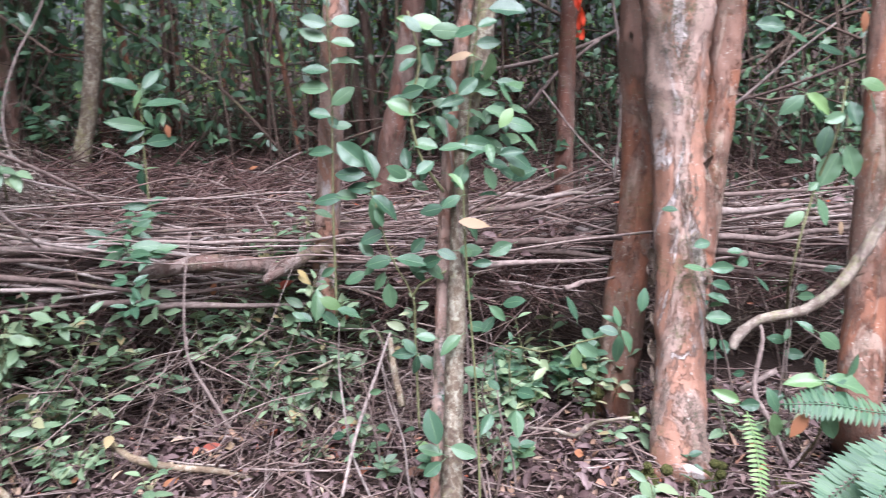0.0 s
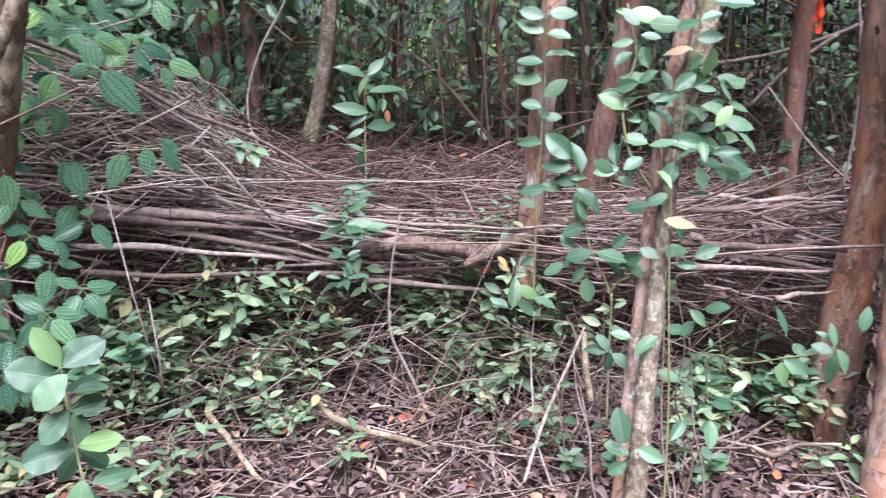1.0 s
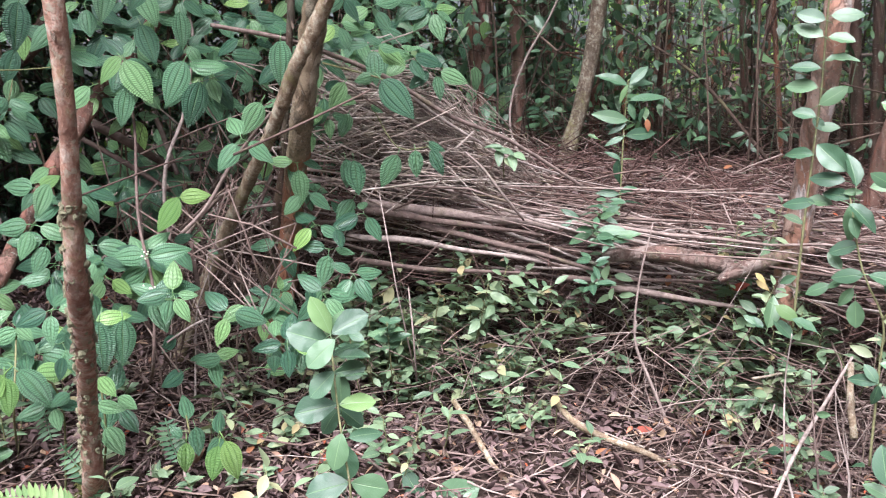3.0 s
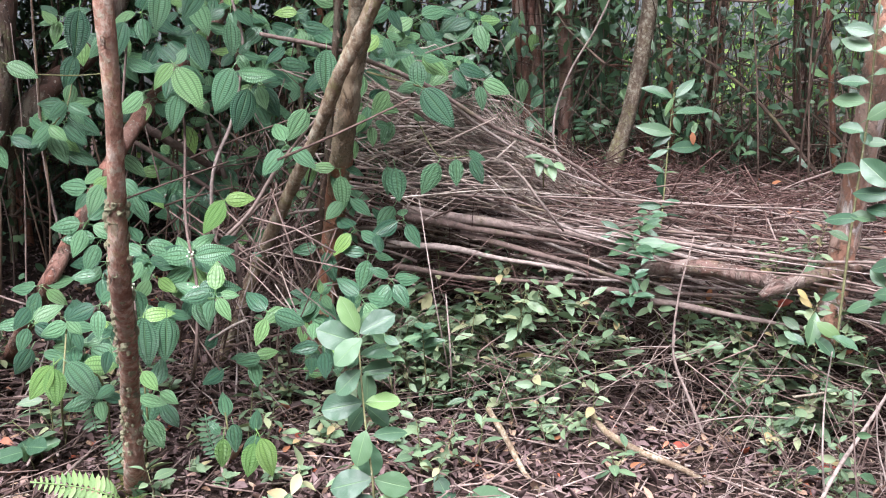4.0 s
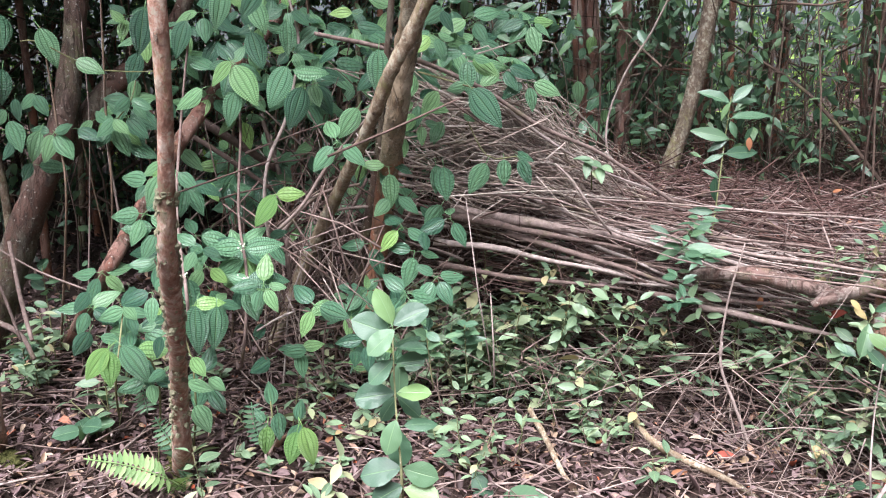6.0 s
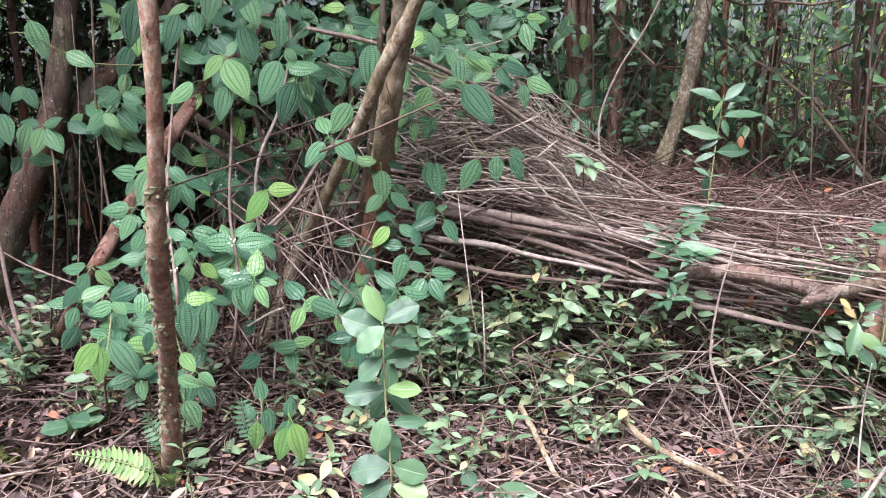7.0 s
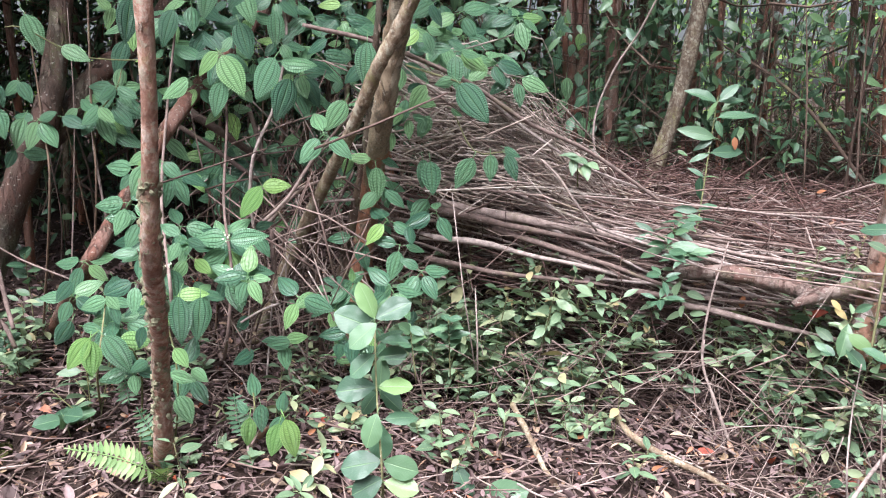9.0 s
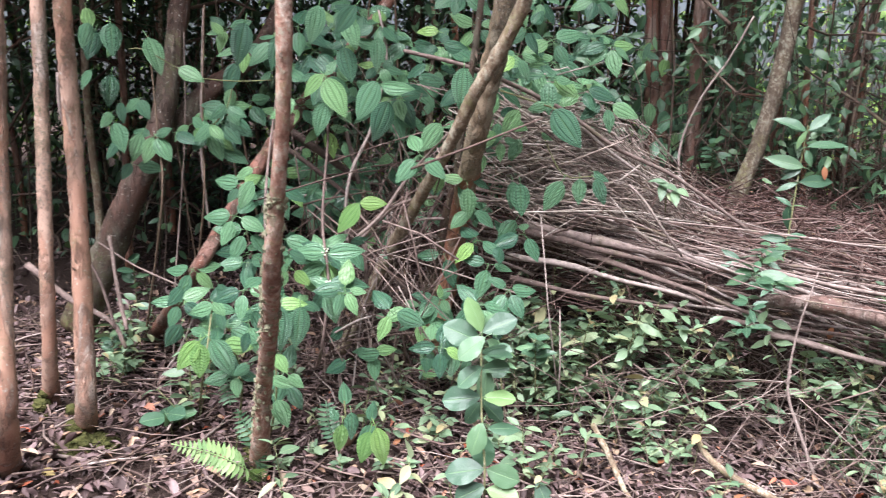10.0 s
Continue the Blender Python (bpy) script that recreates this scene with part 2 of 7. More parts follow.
M["greenstem"] = stick_mat("green_stem", [(0.0, (0.13, 0.14, 0.06)), (1.0, (0.2, 0.2, 0.1))])
M["twigbrown"] = stick_mat("brown_stem", [(0.0, (0.08, 0.05, 0.035)), (1.0, (0.17, 0.12, 0.085))])
# Dead twigs again, with the thicket's shade put into the colour.
M["shadetwig"] = stick_mat("twig_with_painted_shade", [(0.0, (0.04, 0.026, 0.02)), (0.5, (0.10, 0.066, 0.052)), (0.85, (0.17, 0.12, 0.095)), (1.0, (0.28, 0.22, 0.18))], True)
M["deadwood"] = bark_rough("bleached_dead_wood", (0.31, 0.25, 0.205), (0.46, 0.4, 0.34), (0.13, 0.095, 0.08))
M["glossy"] = leaf_mat("glossy_sapling_leaf", [(0.0, (0.03, 0.07, 0.042)), (0.5, (0.053, 0.112, 0.064)), (0.9, (0.082, 0.152, 0.078)), (1.0, (0.13, 0.22, 0.08))], (0.18, 0.28, 0.14), 0.35, spec=0.5)
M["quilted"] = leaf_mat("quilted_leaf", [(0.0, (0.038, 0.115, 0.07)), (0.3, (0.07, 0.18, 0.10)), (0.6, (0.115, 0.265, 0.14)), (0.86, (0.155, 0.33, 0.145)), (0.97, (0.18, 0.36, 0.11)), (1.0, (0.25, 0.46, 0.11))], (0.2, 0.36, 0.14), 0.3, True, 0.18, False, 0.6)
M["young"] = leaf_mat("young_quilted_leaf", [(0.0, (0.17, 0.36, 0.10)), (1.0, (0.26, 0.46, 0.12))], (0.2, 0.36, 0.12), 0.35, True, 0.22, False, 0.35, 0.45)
M["seedling"] = leaf_mat("seedling_leaf", [(0.0, (0.06, 0.106, 0.062)), (0.5, (0.125, 0.195, 0.11)), (0.8, (0.185, 0.26, 0.15)), (0.95, (0.24, 0.265, 0.15)), (1.0, (0.3, 0.22, 0.11))], (0.25, 0.33, 0.15), 0.42)
# Shade is put into the thicket leaf's colour, skylight into the far leaf's.
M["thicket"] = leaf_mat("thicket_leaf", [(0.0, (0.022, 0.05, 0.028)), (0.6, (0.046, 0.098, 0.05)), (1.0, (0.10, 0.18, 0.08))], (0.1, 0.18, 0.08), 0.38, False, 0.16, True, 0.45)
M["skylit_leaf"] = leaf_mat("skylit_thicket_leaf", [(0.0, (0.03, 0.07, 0.02)), (0.4, (0.10, 0.20, 0.05)), (0.75, (0.22, 0.36, 0.08)), (1.0, (0.36, 0.48, 0.14))], (0.15, 0.25, 0.1), 0.45, False, 0.45, True, 0.25)
M["fern"] = leaf_mat("fern_leaf", [(0.0, (0.035, 0.09, 0.05)), (1.0, (0.075, 0.145, 0.075))], (0.2, 0.32, 0.13), 0.5, False, 0.3, True)
M["fern_pale"] = leaf_mat("pale_fern_leaf", [(0.0, (0.11, 0.20, 0.075)), (1.0, (0.20, 0.30, 0.11))], (0.28, 0.38, 0.15), 0.5, False, 0.3, True)
M["litter"] = litter_mat("leaf_litter")
M["soil"] = soil_mat("forest_soil")
moss = Mat("moss", 0.95, 0.1)
mossy = moss.noise(90, 4, 0.7)
moss.color(moss.ramp(mossy, [(0.3, (0.03, 0.036, 0.012)), (0.7, (0.12, 0.115, 0.04))])).bump(mossy, 1.0, 0.02)
M["moss"] = moss.m
grey_moss = Mat("lichen_tuft", 0.95, 0.1)
tone = grey_moss.noise(60, 3, 0.7)
grey_moss.color(grey_moss.ramp(tone, [(0.3, (0.14, 0.13, 0.07)), (0.7, (0.38, 0.37, 0.26))])).bump(tone, 0.8, 0.01)
M["moss_grey"] = grey_moss.m
tape = Mat("flagging_tape", 0.35, 0.5)
tape.color(tape.mix(tape.noise(40), (0.75, 0.06, 0.025), (0.85, 0.12, 0.05))).sheer(0.3)
M["tape"] = tape.m
for key, tone in (("yellow", (0.33, 0.25, 0.10)), ("orange", (0.33, 0.14, 0.07)), ("red", (0.24, 0.05, 0.03)), ("tan", (0.29, 0.20, 0.125)), ("brown", (0.17, 0.085, 0.055))):
    k = Mat(key + "_dead_leaf", 0.6, 0.3)
    k.color(k.mix(k.noise(45), tone, tuple(v * 0.6 for v in tone)))
    M[key] = k.sheer(0.15).m


# ---- the lie of the land ----
def smooth(v, a, b):
    u = min(1.0, max(0.0, (v - a) / (b - a)))
    return u * u * (3 - 2 * u)


def front(x):
    """The front line of the brush pile, as y for each x."""
    return 3.75 + 0.85 * min(0.0, x + 1.2) + 0.38 * smooth(x, 0.15, 0.8)


def land(x, y):
    """Height of the ground: nearly flat, a bank behind the brush pile's front."""
    z = -0.36 * math.tanh((x + 0.8) / 6) + 0.20 * smooth(-x, 1.5, 3.2)
    s = y - front(x)
    bank = smooth(x, -3.5, -2.5) * (1 - smooth(x, 9, 14)) * (1 - smooth(y, 16, 24))
    z += 0.72 * bank * smooth(s, 0.40 + 0.40 * smooth(x, -0.1, 0.4), 0.85 + 0.5 * smooth(x, -0.1, 0.4))
    z += 0.025 * math.sin(2.3 * x + 1.1 * y) * math.sin(1.7 * y - 0.8 * x) + 0.012 * math.sin(7.1 * x + 2.0) * math.sin(6.3 * y)
    return z


# ---- makers ----
def mesh(name, verts, faces, mat, uvs=None, shade=True):
    me = bpy.data.meshes.new(name)
    me.from_pydata([tuple(v) for v in verts], [], faces)
    if shade:
        me.shade_smooth()
    if uvs is not None:
        layer = me.uv_layers.new(name="UVMap")
        idx = np.empty(len(me.loops), dtype=np.int32)
        me.loops.foreach_get("vertex_index", idx)
        layer.data.foreach_set("uv", np.asarray(uvs, dtype=np.float32)[idx].ravel())
    me.materials.append(mat)
    return me


def part(name, me, parent, m=None, label=""):
    """Links a mesh as one object under a thing, at the pose m in the world."""
    ob = new(name, me)
    ob.parent = parent
    base = parent.matrix_basis if parent.parent is None else parent.parent.matrix_basis @ parent.matrix_basis
    ob.matrix_basis = base.inverted() @ (m if m is not None else Matrix())
    return tagged(ob, label)


def thing(name, at, label, category, group="", kind=""):
    ob = new(name)
    ob.empty_display_size = 0.05
    ob.matrix_basis = Matrix.Translation(at)
    return tagged(ob, label, category, group, kind)


def curve_points(pts, step):
    """Points (x, y, z, r) along a smooth curve through the given ones."""
    p = np.array(pts, float)
    p = np.vstack([2 * p[0] - p[1], p, 2 * p[-1] - p[-2]])
    out = []
    for i in range(1, len(p) - 2):
        a, b, c, d = p[i - 1], p[i], p[i + 1], p[i + 2]
        n = max(1, int(round(np.linalg.norm(c[:3] - b[:3]) / step)))
        for j in range(n):
            u = j / n
            out.append(0.5 * (2 * b + (c - a) * u + (2 * a - 5 * b + 4 * c - d) * u * u + (3 * b - a - 3 * c + d) * u ** 3))
    out.append(p[-2])
    return np.array(out)


def tube_data(pts, sides=10, step=0.05, lump=0.0, seed=0.0, first=0, freq=9.0):
    """Vertices and faces of a tube along (x, y, z, r) points, with lumps as a share of the radius."""
    c = curve_points(pts, step)
    t = np.gradient(c[:, :3], axis=0)
    t /= np.linalg.norm(t, axis=1)[:, None] + 1e-9
    up = np.array([1.0, 0, 0]) if abs(t[0][0]) < 0.8 else np.array([0, 1.0, 0])
    verts, faces = [], []
    for i in range(len(c)):
        u = up - t[i] * (up @ t[i])
        u /= np.linalg.norm(u)
        v = np.cross(t[i], u)
        up = u
        for j in range(sides):
            a = 2 * math.pi * j / sides
            d = u * math.cos(a) + v * math.sin(a)
            r = max(0.0004, c[i, 3])
            if lump:
                q = c[i, :3] + d * max(r, 1.3 / freq)
                r *= 1 + lump * (noise.noise((q[0] * freq + seed, q[1] * freq, q[2] * freq * 0.5)) + 0.5 * noise.noise((q[0] * freq * 3, q[1] * freq * 3 + seed, q[2] * freq * 1.6)))
            verts.append(c[i, :3] + d * r)
    for i in range(len(c) - 1):
        for j in range(sides):
            a, b = first + i * sides + j, first + i * sides + (j + 1) % sides
            faces.append((a, b, b + sides, a + sides))
    verts += [c[0, :3], c[-1, :3]]
    end = first + len(verts)
    for j in range(sides):
        faces.append((first + (j + 1) % sides, first + j, end - 2))
        faces.append((first + (len(c) - 1) * sides + j, first + (len(c) - 1) * sides + (j + 1) % sides, end - 1))
    return verts, faces


def tube(name, pts, mat, sides=10, step=0.05, lump=0.0, seed=0.0, freq=9.0):
    return mesh(name, *tube_data(pts, sides, step, lump, seed, 0, freq), mat)


def leaf_shape(long_n, wide_n, width, belly, fold, droop, curl, tip=1.0, quilt=0.0, wave=0.0, full=0.85):
    """A leaf one unit long along +y with its face to +z: vertices, faces and its (across, along) map."""
    verts, faces, uvs = [], [], []
    for i in range(long_n + 1):
        v = i / long_n
        s = v ** belly
        w = width * 0.5 * math.sin(math.pi * s) ** full * (1 - 0.25 * v * tip) if 0 < i < long_n else 0.0
        z0 = -droop * v * v
        for j in range(wide_n + 1):
            u = j / wide_n * 2 - 1
            x = u * w
            z = z0 + fold * abs(x) - curl * x * x / max(width, 0.01) + wave * math.sin(v * 17 + u * 2) * w * abs(u)
            if quilt:
                z += quilt * w * (abs(math.sin(2 * math.pi * abs(u))) * (0.6 + 0.4 * math.sin(v * 60)))
            verts.append((x, v, z))
            uvs.append((j / wide_n, v))
    for i in range(long_n):
        for j in range(wide_n):
            a = i * (wide_n + 1) + j
            faces.append((a, a + 1, a + wide_n + 2, a + wide_n + 1))
    return verts, faces, uvs


def leaf_meshes(name, mat, kinds):
    """Leaves with a short stalk behind the blade."""
    out = []
    for k in kinds:
        v, f, uv = leaf_shape(*k)
        sv, sf = tube_data([(0, -0.24, -0.10, 0.011), (0, -0.1, -0.02, 0.012), (0, 0.03, 0.0, 0.012)], 4, 1.0, 0.0, 0.0, len(v))
        out.append(mesh(name, list(v) + sv, f + sf, mat, uv + [(0.5, 0.0)] * len(sv)))
    return out


LEAF = {
    "glossy": leaf_meshes("leaf", M["glossy"], [(9, 4, 0.58, 1.0, 0.28, 0.10, 0.2, 0.5, 0.0, 0.0, 0.72), (9, 4, 0.54, 0.98, 0.15, 0.22, 0.5, 0.5, 0.0, 0.0, 0.75), (9, 4, 0.62, 1.04, 0.4, 0.04, 0.1, 0.3, 0.0, 0.1, 0.72), (9, 4, 0.5, 0.96, 0.5, 0.28, 0.1, 0.6, 0.0, 0.12, 0.8)]),
    "quilted": leaf_meshes("leaf", M["quilted"], [(14, 8, 0.64, 0.80, 0.1, 0.16, 0.5, 1.0, 0.06), (14, 8, 0.58, 0.82, 0.22, 0.28, 0.3, 1.0, 0.06), (14, 8, 0.68, 0.8, 0.05, 0.1, 0.8, 1.0, 0.07)]),
    "young": leaf_meshes("leaf", M["young"], [(14, 8, 0.62, 0.82, 0.1, 0.16, 0.5, 1.0, 0.06), (14, 8, 0.56, 0.84, 0.2, 0.24, 0.3, 1.0, 0.06)]),
    "seedling": leaf_meshes("leaf", M["seedling"], [(6, 2, 0.5, 0.92, 0.3, 0.12, 0.0), (6, 2, 0.56, 0.94, 0.15, 0.25, 0.0), (6, 2, 0.46, 0.9, 0.45, 0.02, 0.0)]),
    "broad": leaf_meshes("leaf", M["glossy"], [(10, 6, 0.70, 1.2, 0.22, 0.10, 0.3, 0.1, 0.0, 0.05, 0.66), (10, 6, 0.64, 1.12, 0.1, 0.2, 0.6, 0.2, 0.0, 0.06, 0.68), (10, 6, 0.66, 1.25, 0.35, 0.02, 0.1, 0.1, 0.0, 0.1, 0.66)]),
    "slim": leaf_meshes("leaf", M["glossy"], [(9, 4, 0.40, 0.94, 0.3, 0.12, 0.2, 0.6), (9, 4, 0.44, 0.92, 0.45, 0.2, 0.2, 0.6, 0.0, 0.1), (9, 4, 0.36, 0.95, 0.2, 0.28, 0.3, 0.6)]),
}


def leaf_pose(at, length, tip, face):
    """Pose and size of a unit leaf with its base at `at`, towards tip, showing its face to `face`."""
    y = Vector(tip).normalized()
    z = Vector(face)
    z = (z - y * z.dot(y))
    if z.length < 1e-3:
        z = y.orthogonal()
    z.normalize()
    x = y.cross(z)
    return Matrix.Translation(at) @ Matrix((x, y, z)).transposed().to_4x4() @ Matrix.Diagonal((length, length, length, 1))


def leaf(kind, parent, at, length, tip, face=(0.25, -0.55, 0.8), rng=random, jitter=0.2):
    n = [f + rng.uniform(-jitter, jitter) * 1.6 for f in face]
    d = [c + rng.uniform(-jitter, jitter) * 0.5 for c in tip]
    return part("leaf", rng.choice(LEAF[kind]), parent, leaf_pose(at, length * rng.uniform(0.93, 1.07), d, n))


def dead_leaf(parent, key, at, length, tip, face=(0.2, -0.6, 0.75)):
    me = mesh("dead_leaf", *leaf_shape(6, 4, 0.5, 0.9, 0.3, 0.2, 0.8)[:2], M[key], leaf_shape(6, 4, 0.5, 0.9, 0.3, 0.2, 0.8)[2])
    if parent is None:
        return tagged(new("fallen_leaf", me), f"{key} fallen leaf lying on the litter", "leaf", "fallen leaves")
    return part("dead_leaf", me, parent, leaf_pose(at, length, tip, face), f"{key} dying leaf")


class Soup:
    """Collects many small pieces into one mesh."""

    def __init__(self):
        self.v, self.f, self.uv, self.n = [], [], [], 0

    def add(self, verts, faces, uvs=None):
        v = np.asarray(verts, float)
        self.v.append(v)
        self.f += [tuple(i + self.n for i in q) for q in faces]
        self.uv.append(np.asarray(uvs, float) if uvs is not None else np.zeros((len(v), 2)))
        self.n += len(v)

    def leaf(self, shape, m):
        a = np.array(m)
        self.add(np.asarray(shape[0]) @ a[:3, :3].T + a[:3, 3], shape[1], shape[2])

    def rod(self, pts, sides=4, step=10.0):
        v, f = tube_data(pts, sides, step)
        self.add(v, f)

    def mesh(self, name, mat, shade=True):
        return mesh(name, np.vstack(self.v), self.f, mat, np.vstack(self.uv), shade)


# ---- ground ----
def build_ground():
    xs = np.concatenate([np.linspace(-400, -14, 12), np.linspace(-11, -4.2, 24), np.linspace(-4, 3.2, 145), np.linspace(3.5, 12, 26), np.linspace(15, 400, 12)])
    ys = np.concatenate([np.linspace(-400, -6, 12), np.linspace(-5, 0.8, 18), np.linspace(1, 6.6, 113), np.linspace(7, 22, 40), np.linspace(26, 400, 12)])
    verts, faces = [], []
    for y in ys:
        for x in xs:
            z = land(x, y)
            if -4.2 < x < 3.4 and 0.9 < y < 6.8:
                z += 0.02 * noise.noise((x * 5, y * 5, 0.3)) + 0.012 * noise.noise((x * 17, y * 17, 1.7))
            verts.append((x, y, z))
    w = len(xs)
    for i in range(len(ys) - 1):
        for j in range(w - 1):
            a = i * w + j
            faces.append((a, a + 1, a + w + 1, a + w))
    ob = new("ground", mesh("ground", verts, faces, M["soil"]))
    tagged(ob, "dark damp forest soil under dead leaves", "ground", kind="structure")


build_ground()


# ---- trees ----
def run_on(pts, top, drift=(0.0, 0.0)):
    """Carries a stem on up to the height top, thinning."""
    a, b = np.array(pts[-2], float), np.array(pts[-1], float)
    d = (b - a)[:3]
    d /= max(1e-6, np.linalg.norm(d))
    out, p, r = list(pts), b[:3].copy(), b[3]
    while p[2] < top:
        d = 0.8 * d + 0.2 * np.array([drift[0], drift[1], 1.0])
        d /= np.linalg.norm(d)
        p = p + d * 0.5
        r *= 0.9
        out.append((*p, r))
    return out


def crown_mesh(rng, spread, tall, count, size):
    """A ragged crown of small leaves in clumps round the origin."""
    s = Soup()
    shape = leaf_shape(3, 2, 0.5, 0.9, 0.25, 0.15, 0.0)
    for c in range(max(4, count // 22)):
        a, q = rng.uniform(0, 2 * math.pi), math.sqrt(rng.random())
        cx, cy, cz = spread * q * math.cos(a), spread * q * math.sin(a), tall * rng.uniform(-0.5, 0.5)
        s.rod([(0, 0, -tall * 0.5, 0.012), (cx * 0.5, cy * 0.5, cz * 0.5 - 0.15, 0.008), (cx, cy, cz, 0.003)], 3, 0.5)
        for _ in range(22):
            p = (cx + rng.gauss(0, 0.2), cy + rng.gauss(0, 0.2), cz + rng.gauss(0, 0.14))
            tip = (rng.uniform(-1, 1), rng.uniform(-1, 1), rng.uniform(-0.8, 0.3))
            s.leaf(shape, leaf_pose(p, size * rng.uniform(0.7, 1.3), tip, (rng.uniform(-0.5, 0.5), rng.uniform(-0.5, 0.5), 1)))
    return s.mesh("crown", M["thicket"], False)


rng = random.Random(11)
# The dense crowns stay above view, added to block light from the thicket.
SHADE_CROWNS = [crown_mesh(rng, 1.6, 1.0, 900, 0.17) for _ in range(4)]
THIN_CROWNS = [crown_mesh(rng, 0.8, 0.7, 110, 0.1) for _ in range(4)]


def tree(label, stems, mat, top=3.6, lump=0.12, sides=14, group="", name="guava_tree", crown=True, seed=0.0, step=0.05, flakes=0, freq=9.0):
    """A tree of one or more stems; each is a list of (x, y, z, r) from its foot upwards."""
    foot = stems[0][0]
    t = thing(name, foot[:3], label, "tree", group)
    for i, pts in enumerate(stems):
        full = run_on([(*p[:3], p[3]) for p in pts], top)
        c = part("trunk" if i == 0 else "stem", tube("trunk", full, mat[i % len(mat)] if isinstance(mat, (list, tuple)) else mat, sides, step, lump, seed + i * 7.3, freq), t)
        if flakes:
            add_flakes(t, full, flakes, random.Random(int(seed * 10) + i))
        if crown and (i == 0 or i == 2):
            end = full[-1]
            wide = 0.72 if group == "thicket trees" and seed < 10.5 else 1.0
            part("crown", (SHADE_CROWNS if group == "thicket trees" else THIN_CROWNS)[(i + int(seed)) % 4], t, Matrix.Translation(end[:3]) @ pose(0, 0, 0, 0, 0, seed * 70 + i * 40) @ Matrix.Diagonal((wide, wide, wide, 1)), "small dark green leaves")
    return t


FLAKES = [mesh("bark_flake", *leaf_shape(5, 3, w, 1.0, f, d, 0.3, 0.3)[:2], M["flake"], leaf_shape(5, 3, w, 1.0, f, d, 0.3, 0.3)[2]) for w, f, d in ((0.3, 0.5, -0.35), (0.2, 0.9, -0.2), (0.45, 0.3, -0.5))]


def add_flakes(t, pts, count, rng, size=(0.014, 0.045), face=None):
    """Curled scales of peeling bark that stand off a stem."""
    c = curve_points(pts, 0.03)
    for _ in range(count):
        i = rng.randrange(1, len(c) - 1)
        if c[i][2] > 2.2:
            continue
        along = Vector(c[i + 1][:3] - c[i - 1][:3]).normalized()
        d = Vector((rng.gauss(0, 1) + 0.3, rng.gauss(0, 1) - 0.9, 0))
        d = (d - along * d.dot(along)).normalized()
        at = Vector(c[i][:3]) + d * (c[i][3] * 0.97)
        tip = along * rng.choice((-1, -1, 1)) + d * rng.uniform(0.02, 0.25) + Vector((rng.gauss(0, 0.2), rng.gauss(0, 0.2), 0))
        part("bark_flake", rng.choice(FLAKES), t, leaf_pose(at, rng.uniform(*size), tip, d))


def stem(p, r):
    return (*p, r)


# ---- trees at the edge ----
SHADY = "thicket trees"
big = tree("old strawberry guava tree with peeling orange and grey bark", [
    [stem((0.830, 3.037, -0.122), 0.1665), stem((0.845, 3.103, -0.063), 0.1226), stem((0.871, 3.192, 0.171), 0.1073), stem((0.897, 3.294, 0.430), 0.1007), stem((0.915, 3.407, 0.817), 0.1051), stem((0.925, 3.498, 1.235), 0.1138), stem((0.928, 3.548, 1.560), 0.1291), stem((0.928, 3.593, 1.834), 0.1510), stem((0.876, 3.632, 2.086), 0.1094)],
    [stem((0.685, 3.705, -0.140), 0.1242), stem((0.679, 3.668, 0.019), 0.0995), stem((0.740, 3.747, 0.387), 0.0995), stem((0.802, 3.799, 0.814), 0.0831), stem((0.828, 3.857, 1.205), 0.0705), stem((0.821, 3.931, 1.590), 0.0612), stem((0.823, 3.972, 1.894), 0.0561)],
    [stem((0.930, 3.367, 0.299), 0.0563), stem((1.030, 3.499, 0.715), 0.0585), stem((1.098, 3.579, 1.097), 0.0585), stem((1.149, 3.641, 1.501), 0.0648), stem((1.185, 3.676, 1.850), 0.0671)],
], [M["guava_grey"], M["guava"], M["guava"]], 4.8, 0.14, 32, "edge trees", seed=1.0, step=0.02, flakes=46, freq=14.0)
tree("orange-brown guava tree beside a fern", [
    [stem((1.750, 3.488, -0.220), 0.0998), stem((1.531, 3.056, 0.160), 0.0819), stem((1.592, 3.183, 0.537), 0.0793), stem((1.639, 3.270, 0.932), 0.0742), stem((1.688, 3.361, 1.324), 0.0691), stem((1.715, 3.416, 1.628), 0.0665)]], M["guava"], 4.8, 0.12, 20, "edge trees", seed=2.0, flakes=14)
tree("slim lichen-grey guava sapling tree forking low", [
    [stem((-0.067, 2.397, 0.094), 0.0410), stem((-0.053, 2.525, 0.306), 0.0352), stem((-0.030, 2.680, 0.647), 0.0313), stem((-0.003, 2.787, 1.000), 0.0293), stem((0.034, 2.845, 1.362), 0.0293), stem((0.089, 2.886, 1.604), 0.0371), stem((0.131, 2.896, 1.841), 0.0371)],
    [stem((-0.109, 2.511, 0.148), 0.0279), stem((-0.090, 2.685, 0.480), 0.0259), stem((-0.070, 2.796, 0.775), 0.0259), stem((-0.040, 2.885, 1.143), 0.0259), stem((0.005, 2.922, 1.474), 0.0279), stem((0.045, 2.925, 1.701), 0.0259), stem((0.075, 2.916, 1.846), 0.0219)],
], [M["lichen"], M["guava_grey"]], 4.7, 0.2, 16, "edge trees", seed=3.0, step=0.02, flakes=16, freq=22.0)
